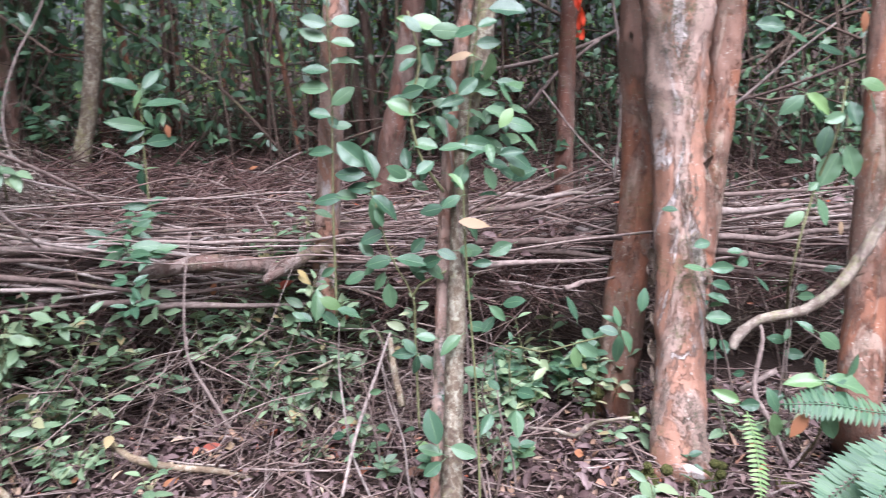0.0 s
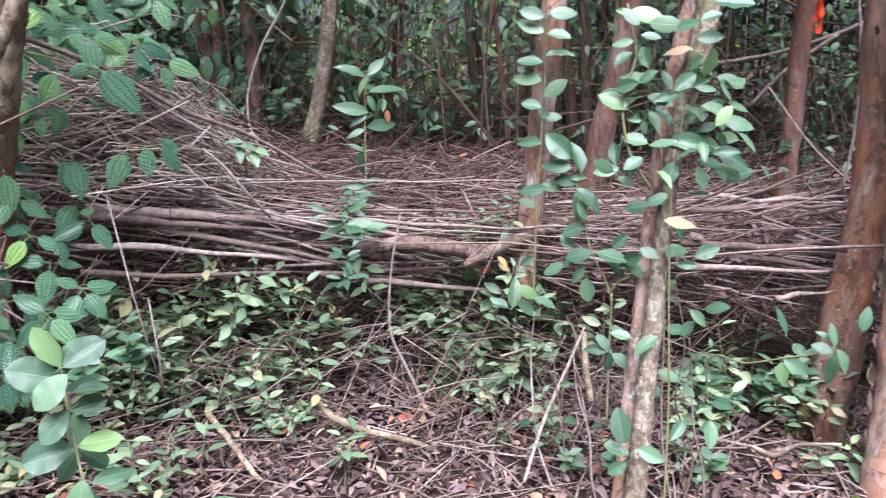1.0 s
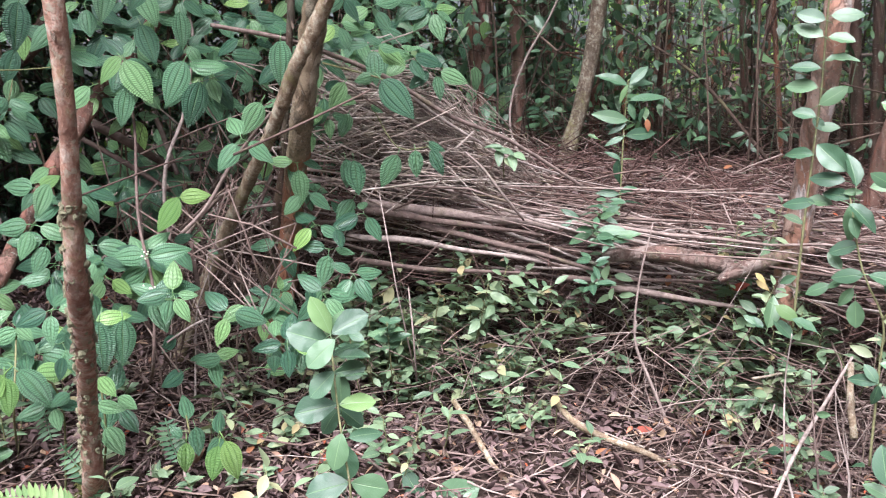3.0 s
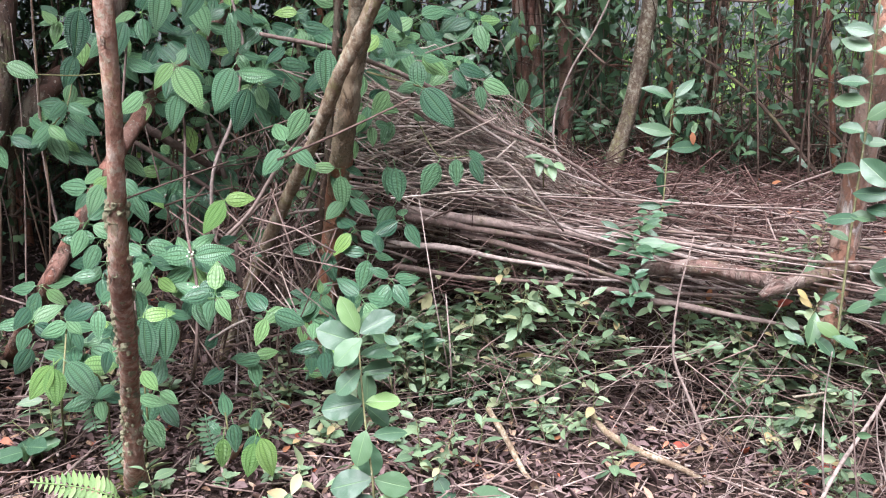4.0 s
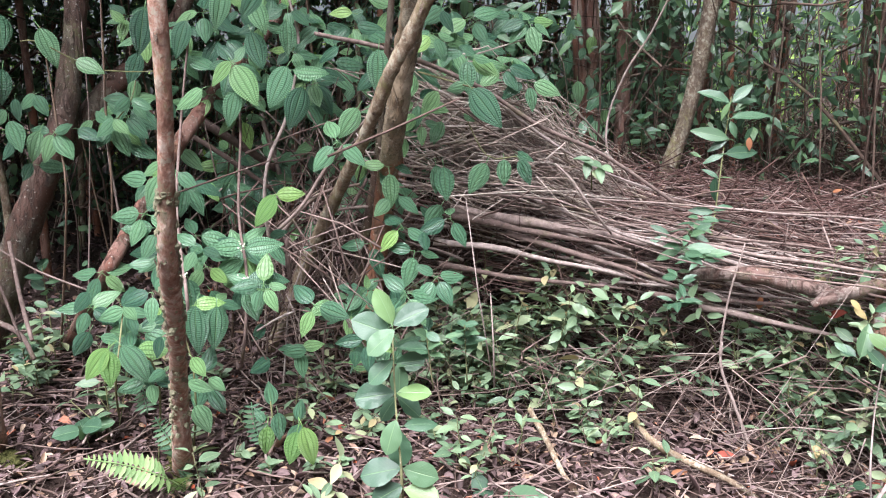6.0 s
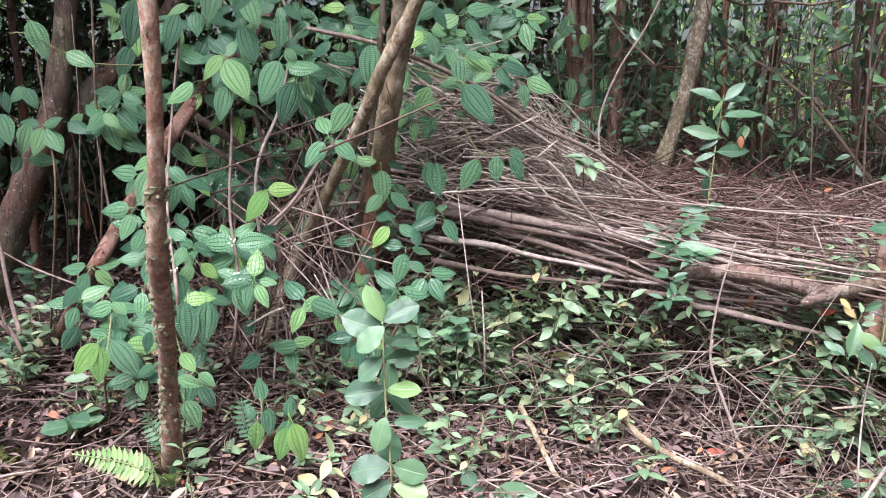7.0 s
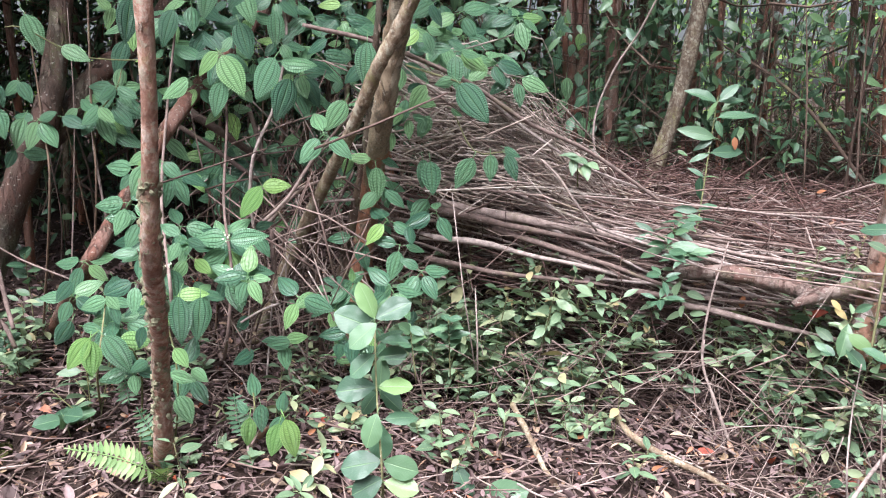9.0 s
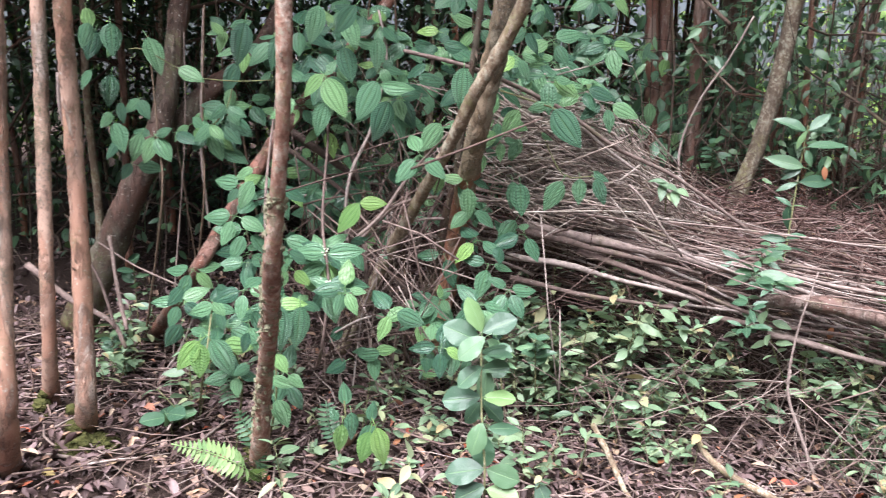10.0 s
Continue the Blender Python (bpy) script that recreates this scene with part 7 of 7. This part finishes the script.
for at, tall, n, size in (((-2.448, 2.937, 0.248), 0.3, 14, 0.07), ((-2.344, 2.974, 0.186), 0.34, 15, 0.075), ((-2.312, 3.095, 0.239), 0.3, 14, 0.065), ((-2.212, 3.158, 0.199), 0.32, 13, 0.07), ((-2.146, 3.263, 0.233), 0.28, 14, 0.065), ((-2.028, 3.326, 0.183), 0.3, 13, 0.07), ((-1.930, 3.439, 0.207), 0.26, 12, 0.065), ((-1.674, 3.683, 0.203), 0.3, 14, 0.07), ((-1.398, 3.883, 0.169), 0.32, 14, 0.075), ((-1.125, 4.067, 0.170), 0.28, 13, 0.07), ((-2.269, 2.680, 0.181), 0.26, 13, 0.07), ((-2.261, 2.518, 0.173), 0.22, 12, 0.07)):
    tuft("upright seedling with grey-green leaves against the brush pile", at, tall, n, size, "seedling")
tuft("seedling in the shaded thicket", (-2.705, 5.230, 1.075), 0.25, 10, 0.13)
tuft("dim seedling behind the pile", (-2.614, 5.008, 1.189), 0.25, 10, 0.13)

# ---- ferns ----
def frond(parent, pts, pinna, label="", mat="fern"):
    """A sword fern frond: a bowed midrib with a ladder of narrow leaflets."""
    c = curve_points([(*p, 0.0025) for p in pts], 0.0175)
    s = Soup()
    v, f = tube_data([(*p, 0.0028) for p in pts], 5, 0.03)
    s.add(v, f)
    shape = leaf_shape(5, 2, 0.34, 0.7, 0.15, 0.12, 0.0)
    for i in range(1, len(c) - 1):
        d = Vector(c[i + 1][:3] - c[i - 1][:3]).normalized()
        side = d.cross(Vector((0.25, -0.55, 0.8))).normalized()
        up = side.cross(d)
        u = i / len(c)
        n = pinna * min(1.0, 0.45 + 2.2 * u) * min(1.0, 3.0 * (1 - u) + 0.12)
        for k in (-1, 1):
            tip = side * k + d * 0.25 + up * rng.uniform(-0.12, 0.12)
            s.leaf(shape, leaf_pose(c[i][:3], n * rng.uniform(0.9, 1.08), tip, up + Vector((rng.gauss(0, 0.15), 0, 0))))
    part("frond", s.mesh("frond", M[mat]), parent, None, label)


f1 = thing("sword_fern", (-2.356, 1.350, 0.165), "sword fern with a bright arching frond", "fern", "ferns")
frond(f1, [(-2.356, 1.350, 0.165), (-2.253, 1.221, 0.292), (-2.299, 1.116, 0.363), (-2.354, 0.985, 0.419)], 0.062, "bright yellow-green frond", "fern_pale")
frond(f1, [(-2.356, 1.350, 0.165), (-2.327, 1.297, 0.345), (-2.375, 1.274, 0.425), (-2.382, 1.255, 0.476)], 0.05)
f2 = thing("sword_fern", (-2.898, 1.464, 0.277), "small fern hanging under quilted leaves", "fern", "ferns")
frond(f2, [(-2.486, 1.261, 0.599), (-2.441, 1.248, 0.556), (-2.397, 1.236, 0.491)], 0.045)
frond(f2, [(-2.230, 1.601, 0.294), (-2.270, 1.594, 0.365), (-2.304, 1.604, 0.451)], 0.05)
f3 = thing("sword_fern", (1.643, 3.029, -0.149), "sword fern with pale green fronds at the guava foot", "fern", "ferns")
frond(f3, [(1.452, 2.595, 0.392), (1.343, 2.599, 0.408), (1.202, 2.618, 0.431), (1.068, 2.647, 0.421)], 0.066)
frond(f3, [(1.352, 2.404, 0.400), (1.245, 2.369, 0.345), (1.136, 2.328, 0.287), (1.052, 2.282, 0.251)], 0.09)
frond(f3, [(1.329, 2.300, 0.417), (1.243, 2.250, 0.356), (1.170, 2.192, 0.302)], 0.09)
frond(f3, [(1.030, 2.860, 0.299), (1.029, 2.766, 0.228), (1.016, 2.668, 0.148), (0.993, 2.581, 0.091)], 0.042, "pale withering frond", "fern_pale")

# ---- moss ----
def moss_pad(at, size, label):
    """A lumpy cushion of moss."""
    bm = bmesh.new()
    bmesh.ops.create_icosphere(bm, subdivisions=4, radius=1.0)
    for v in bm.verts:
        k = 1 + 0.28 * noise.noise(v.co * 3 + Vector(at)) + 0.2 * noise.noise(v.co * 11 + Vector(at))
        v.co = Vector((v.co.x * size[0], v.co.y * size[1], v.co.z * size[2])) * k
    me = bpy.data.meshes.new("moss")
    bm.to_mesh(me)
    bm.free()
    me.shade_smooth()
    me.materials.append(M["moss"])
    ob = new("moss_cushion", me)
    ob.location = at
    tagged(ob, label, "moss", "moss cushions")


moss_pad((0.680, 2.975, -0.066), (0.07, 0.06, 0.06), "yellow-green moss cushion at the old guava foot")
moss_pad((0.919, 2.997, -0.086), (0.06, 0.05, 0.07), "rusty moss cushion at the old guava foot")
moss_pad((0.547, 3.595, -0.064), (0.05, 0.05, 0.05), "green moss cushion at the leaning stem")
moss_pad((1.222, 3.007, -0.117), (0.07, 0.06, 0.05), "olive moss cushion beside the fern")
moss_pad((-2.864, 0.820, 0.284), (0.1, 0.08, 0.05), "dull moss cushion at the guava poles")
moss_pad((-2.843, 0.897, 0.276), (0.09, 0.07, 0.04), "dull moss cushion on the litter")

def moss_collar(at, r, n, label):
    """Small cushions of moss crowding round a trunk's foot."""
    for i in range(n):
        a = rng.uniform(-2.9, -0.2)
        size = rng.uniform(0.014, 0.034)
        k = r * rng.uniform(0.8, 1.0)
        x, y = at[0] + math.cos(a) * k, at[1] + math.sin(a) * k
        moss_pad((x, y, land(x, y) + rng.random() ** 2 * 0.16), (size, size, size * 0.9), label)


moss_collar((0.810, 2.962, -0.077), 0.165, 16, "olive moss cushion on the old guava foot")
moss_collar((0.664, 3.581, -0.079), 0.115, 8, "olive moss cushion on the leaning stem foot")
moss_collar((-2.941, 0.882, 0.298), 0.062, 8, "brown-green moss cushion on a guava pole")
moss_collar((-3.125, 0.805, 0.342), 0.05, 5, "brown-green moss cushion on a guava pole")
moss_collar((-2.450, 1.385, 0.188), 0.055, 8, "brown-green moss cushion on the leaning sapling foot")
moss_collar((1.694, 3.376, -0.159), 0.1, 7, "olive moss cushion on the orange guava foot")

# ---- single fallen leaves that catch the eye ----
def fallen(key, at, size, turn):
    ob = dead_leaf(None, key, None, 1, None)
    ob.matrix_basis = leaf_pose(Vector(at) + Vector((0, 0, 0.05)), size, (math.cos(turn), math.sin(turn), 0.15), (0.1, -0.5, 0.85))


fallen("red", (-1.142, 3.157, 0.019), 0.085, 0.2)
fallen("tan", (-1.013, 3.139, 0.016), 0.095, 2.0)
fallen("orange", (-1.192, 2.851, 0.017), 0.08, 1.0)
fallen("red", (-2.303, 1.996, 0.177), 0.06, 0.4)
fallen("orange", (-2.211, 1.892, 0.165), 0.08, 2.4)
fallen("tan", (-2.436, 1.229, 0.183), 0.15, 3.0)
fallen("orange", (0.444, 3.123, -0.060), 0.085, 1.4)
fallen("brown", (0.201, 3.487, -0.052), 0.08, 0.3)
fallen("red", (-0.600, 3.395, -0.019), 0.07, 0.2)
fallen("orange", (-0.593, 3.561, -0.007), 0.07, 1.2)
fallen("brown", (-0.262, 2.990, -0.043), 0.1, 0.6)
fallen("tan", (-2.621, 0.830, 0.231), 0.09, 1.9)
fallen("yellow", (-2.685, 0.645, 0.252), 0.075, 0.2)
fallen("orange", (-1.547, 2.831, 0.049), 0.06, 1.5)
fallen("tan", (-2.052, 3.261, 0.133), 0.07, 1.8)
fallen("tan", (-2.025, 3.273, 0.133), 0.07, 1.4)
for key, at, size, turn in (("red", (-0.856, 3.546, 0.653), 0.09, 0.5), ("orange", (-1.136, 3.499, 0.643), 0.07, 1.3), ("yellow", (-0.739, 3.491, 0.721), 0.07, -0.5), ("orange", (-1.360, 5.072, 1.014), 0.06, 0.4)):
    ob = dead_leaf(None, key, None, 1, None)
    tagged(ob, f"{key} dead leaf caught in the brush pile")
    ob.matrix_basis = leaf_pose(at, size, (math.cos(turn), -0.3, math.sin(turn)), (0.2, -0.7, 0.6))

# ---- orange tape on a trunk ----
tp = thing("flagging_tape", (0.685, 4.949, 2.016), "strip of orange-red flagging tape hanging from a trunk", "tape")
a, b, c, d = (Vector(p) for p in ((0.676, 4.922, 2.106), (0.692, 4.915, 1.919), (0.711, 4.919, 1.799), (0.697, 4.923, 1.711)))
for off, wide in (((0, 0, 0), 0.018), ((0.02, -0.012, -0.015), 0.014)):
    v, f = [], []
    for i in range(17):
        u = i / 16 * 3
        p = (a.lerp(b, u) if u < 1 else b.lerp(c, u - 1) if u < 2 else c.lerp(d, u - 2)) + Vector(off)
        w = Vector((math.cos(i * 0.55 + off[0] * 60), math.sin(i * 0.55 + off[0] * 60), 0.1)) * wide
        v += [p - w, p + w]
        if i:
            k = 2 * i
            f.append((k - 2, k - 1, k + 1, k))
    part("strip", mesh("strip", v, f, M["tape"]), tp)

# ---- the thicket behind ----
rng = random.Random(91)


def bearing(a, r):
    """A point at a bearing (degrees to the left of +y) and distance from the path."""
    return 0.1 - r * math.sin(radians(a)), r * math.cos(radians(a))


def slim_tree(rng, mat, r, tall, crown):
    pts, x, y = [], 0.0, 0.0
    lx, ly = rng.gauss(0, 0.09), rng.gauss(0, 0.09)
    for i in range(7):
        z = -0.1 + (tall + 0.1) * i / 6
        pts.append((x, y, z, r * (1 - 0.08 * i)))
        x += lx * tall / 6 + rng.gauss(0, 0.03)
        y += ly * tall / 6 + rng.gauss(0, 0.03)
    t = thing("thicket_tree", (0, 0, 0), "slim guava trunk with dark leaves in the thicket", "tree", "slim trees in the thicket")
    part("trunk", tube("trunk", pts, M[mat], 8, 0.18, 0.15, rng.random() * 9), t)
    for _ in range(rng.randint(1, 3)):
        k = rng.randint(1, 4)
        p = pts[k]
        d = Vector((rng.gauss(0, 1), rng.gauss(0, 1), rng.uniform(-0.1, 0.9))).normalized() * rng.uniform(0.5, 1.2)
        part("limb", tube("limb", [(*p[:3], r * 0.35), (p[0] + d.x * 0.5, p[1] + d.y * 0.5, p[2] + d.z * 0.4, r * 0.28), (p[0] + d.x, p[1] + d.y, p[2] + d.z, r * 0.12)], M[mat], 5, 0.2), t)
    part("crown", crown, t, Matrix.Translation((pts[-1][0], pts[-1][1], tall)))
    return t


SLIM = [slim_tree(rng, m, r, h, SHADE_CROWNS[i % 4]) for i, (m, r, h) in enumerate((("guava", 0.03, 3.9), ("guava_shaded", 0.045, 4.2), ("guava", 0.022, 3.6), ("olive", 0.026, 3.7), ("guava_shaded", 0.06, 4.4), ("guava_grey", 0.02, 3.5), ("guava", 0.036, 4.0)))]
n = 0
while n < 150:
    a, r = rng.uniform(-42, 92), 6.2 + 8.5 * rng.random() ** 0.8
    if a > 50 and n % 3 == 0:
        r = rng.uniform(4.7, 8.5)
    if 5 < a < 31:
        continue
    x, y = bearing(a, r)
    if (r < 6.0 and a < 50) or (r < 5.6 and a < 64):
        continue
    ob = copy_thing(rng.choice(SLIM), Matrix.Translation((x, y, land(x, y))) @ pose(0, 0, 0, 0, 0, rng.uniform(0, 360)))
    n += 1
POLES = [slim_tree(rng, m, r, h, THIN_CROWNS[i % 4]) for i, (m, r, h) in enumerate((("guava_red", 0.034, 5.6), ("guava_shaded", 0.045, 5.2), ("guava", 0.022, 5.4), ("olive", 0.018, 5.0), ("guava_red", 0.016, 5.2), ("guava_shaded", 0.028, 5.8)))]
for i in range(52):
    x, y = bearing(rng.uniform(3, 33), 6.3 + 5.5 * rng.random() ** 1.2)
    copy_thing(rng.choice(POLES), Matrix.Translation((x, y, land(x, y))) @ pose(0, 0, 0, 0, 0, rng.uniform(0, 360)))
for ob in SLIM + POLES:
    for o in (*ob.children_recursive, ob):
        bpy.data.objects.remove(o)

# bare criss-cross branches between the trunks
s = Soup()
for i in range(2000):
    a, r = rng.uniform(-42, 90), rng.uniform(5.4, 11.5)
    if 3 < a < 33 and i % 2:
        continue
    x, y = bearing(a, r)
    z = land(x, y) + rng.uniform(0.0, 1.9) ** 1.1
    k = rng.uniform(0.4, 1.8)
    t = rng.uniform(0, math.pi)
    d = Vector((math.cos(t), math.sin(t) * 0.6, rng.gauss(0.12, 0.45))).normalized() * k
    m = Vector((x, y, z))
    rr = rng.choice((0.002, 0.003, 0.003, 0.004, 0.006, 0.009, 0.014))
    bow = Vector((rng.gauss(0, 0.05), rng.gauss(0, 0.05), rng.gauss(0, 0.06))) * k
    s.rod([(*(m - d / 2), rr), (*(m + bow), rr * 0.9), (*(m + d / 2), rr * 0.5)], 5, 0.3)
for i in range(760):
    a, r = rng.uniform(-42, 90), rng.uniform(5.6, 10.5)
    if a > 48 and i % 4:
        continue
    x, y = bearing(a, r)
    z = land(x, y)
    k = rng.uniform(0.8, 2.6)
    rr = rng.uniform(0.003, 0.01)
    s.rod([(x, y, z, rr), (x + rng.gauss(0, 0.08), y, z + k * 0.5, rr * 0.9), (x + rng.gauss(0, 0.25), y + rng.gauss(0, 0.2), z + k, rr * 0.6)], 5, 0.4)
tagged(new("thicket_branches", s.mesh("thicket_branches", M["shadetwig"])), "tangle of thin bare branches coloured dark for shade", "branches", kind="stuff")

for label, pts in (
    ("long bare branch slung between trunks", [stem((-2.454, 6.547, 1.277), 0.011), stem((-1.800, 6.770, 1.382), 0.015), stem((-1.399, 6.976, 1.508), 0.014), stem((-0.925, 7.161, 1.751), 0.01)]),
    ("bare grey branch behind the leaning trunk", [stem((-1.762, 6.449, 1.608), 0.01), stem((-1.156, 6.592, 1.672), 0.012), stem((-0.530, 6.679, 1.675), 0.011), stem((0.196, 6.705, 1.602), 0.009)]),
    ("pale crossing branch behind the old guava", [stem((0.056, 5.705, 1.526), 0.012), stem((0.550, 5.584, 1.595), 0.014), stem((0.973, 5.427, 1.732), 0.012), stem((1.145, 5.390, 1.860), 0.01)]),
    ("pale slanting branch behind the old guava", [stem((0.415, 5.384, 1.278), 0.01), stem((0.620, 5.375, 1.502), 0.012), stem((0.887, 5.341, 1.699), 0.01)]),
    ("thin hanging stem beside the old guava", [stem((0.773, 4.191, 0.943), 0.005), stem((0.818, 4.227, 1.312), 0.008), stem((0.809, 4.239, 1.648), 0.008), stem((0.770, 4.234, 1.919), 0.007)]),
    ("crossing branch over the right of the pile", [stem((1.469, 4.476, 1.324), 0.007), stem((1.729, 4.388, 1.402), 0.008), stem((2.100, 4.229, 1.553), 0.006)]),
    ("grey branch rising in the shade", [stem((1.277, 4.316, 1.211), 0.008), stem((1.484, 4.264, 1.390), 0.008), stem((1.652, 4.208, 1.549), 0.006), stem((1.830, 4.134, 1.698), 0.005)]),
    ("thin sloping branch across the dark gap", [stem((0.483, 4.884, 1.419), 0.006), stem((0.691, 4.738, 1.125), 0.006), stem((0.873, 4.584, 0.941), 0.005)]),
):
    ob = new("bare_branch", tube("bare_branch", pts, M["stick"], 8, 0.06, 0.2, len(label), 20))
    tagged(ob, label.replace("right of the ", ""), "branch", "bare branches")

# undergrowth leaves
def foliage(name, label, clumps, per, spots, size, spread, mat="thicket"):
    s = Soup()
    shapes = [leaf_shape(4, 2, 0.48, 0.88, 0.25, 0.2, 0.0), leaf_shape(4, 2, 0.55, 0.85, 0.1, 0.35, 0.0)]
    for _ in range(clumps):
        x, y, z = spots()
        s.rod([(x, y, z - 0.35, 0.004), (x + rng.gauss(0, 0.05), y, z - 0.1, 0.003), (x, y, z + 0.15, 0.002)], 4)
        for _ in range(rng.randint(per // 2, per)):
            p = (x + rng.gauss(0, spread), y + rng.gauss(0, spread), z + rng.gauss(0, spread * 0.9))
            tip = (rng.uniform(-1, 1), rng.uniform(-1, 0.6), rng.uniform(-0.9, 0.4))
            s.leaf(rng.choice(shapes), leaf_pose(p, size * rng.uniform(0.6, 1.25), tip, (rng.gauss(0, 0.4), -0.5 + rng.gauss(0, 0.4), 0.8)))
    tagged(new(name, s.mesh(name, M[mat])), label, "undergrowth", kind="stuff")


def mid_spot():
    a, r = rng.uniform(-42, 90), rng.uniform(5.6, 11.0)
    while 9 < a < 29 and rng.random() < 0.3:
        a = rng.uniform(-42, 90)
    x, y = bearing(a, r)
    return x, y, land(x, y) + (rng.uniform(0.25, 2.4) if a < 5 or a > 31 or rng.random() < 0.5 else rng.uniform(0.9, 2.4))


def left_spot():
    a, r = rng.uniform(22, 46), rng.uniform(6.7, 9.0)
    x, y = bearing(a, r)
    return x, y, land(x, y) + rng.uniform(0.4, 2.2)


def deep_left():
    a, r = rng.uniform(40, 95), rng.uniform(6.3, 10.0)
    x, y = bearing(a, r)
    return x, y, land(x, y) + rng.uniform(0.15, 3.6)


def back_left():
    x, y = bearing(rng.uniform(38, 98), rng.uniform(10.2, 13.0))
    return x, y, land(x, y) + 4.6 * rng.random()


def near_right():
    a, r = rng.uniform(-42, -4), rng.uniform(5.0, 7.0)
    x, y = bearing(a, r)
    return x, y, land(x, y) + rng.uniform(0.1, 1.7)


def open_side():
    x, y = bearing(rng.uniform(2, 34), rng.uniform(5.9, 8.6))
    return x, y, land(x, y) + rng.uniform(0.25, 1.7)


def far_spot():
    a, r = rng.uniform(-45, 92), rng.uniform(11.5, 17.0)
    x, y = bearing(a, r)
    # Beside the bright gap the leaves reach above view to block low skylight.
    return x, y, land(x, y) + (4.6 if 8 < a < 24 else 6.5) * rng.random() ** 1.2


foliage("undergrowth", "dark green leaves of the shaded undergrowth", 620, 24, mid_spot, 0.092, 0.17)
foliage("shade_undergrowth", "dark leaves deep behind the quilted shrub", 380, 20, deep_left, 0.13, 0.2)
# Leaf backing added to block the sky and keep the left gaps dark.
foliage("deep_thicket", "added leaf backing that keeps the corner's gaps dark", 700, 18, back_left, 0.2, 0.4)
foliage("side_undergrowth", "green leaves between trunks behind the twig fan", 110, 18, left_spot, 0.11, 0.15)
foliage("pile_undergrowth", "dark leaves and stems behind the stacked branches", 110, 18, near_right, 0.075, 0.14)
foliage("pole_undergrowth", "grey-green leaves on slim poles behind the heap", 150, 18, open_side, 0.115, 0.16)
# The far leaves' brightness is skylight painted into a paler yellow-green.
foliage("far_foliage", "far foliage with skylight painted into its colour", 2600, 20, far_spot, 0.15, 0.5, "skylit_leaf")
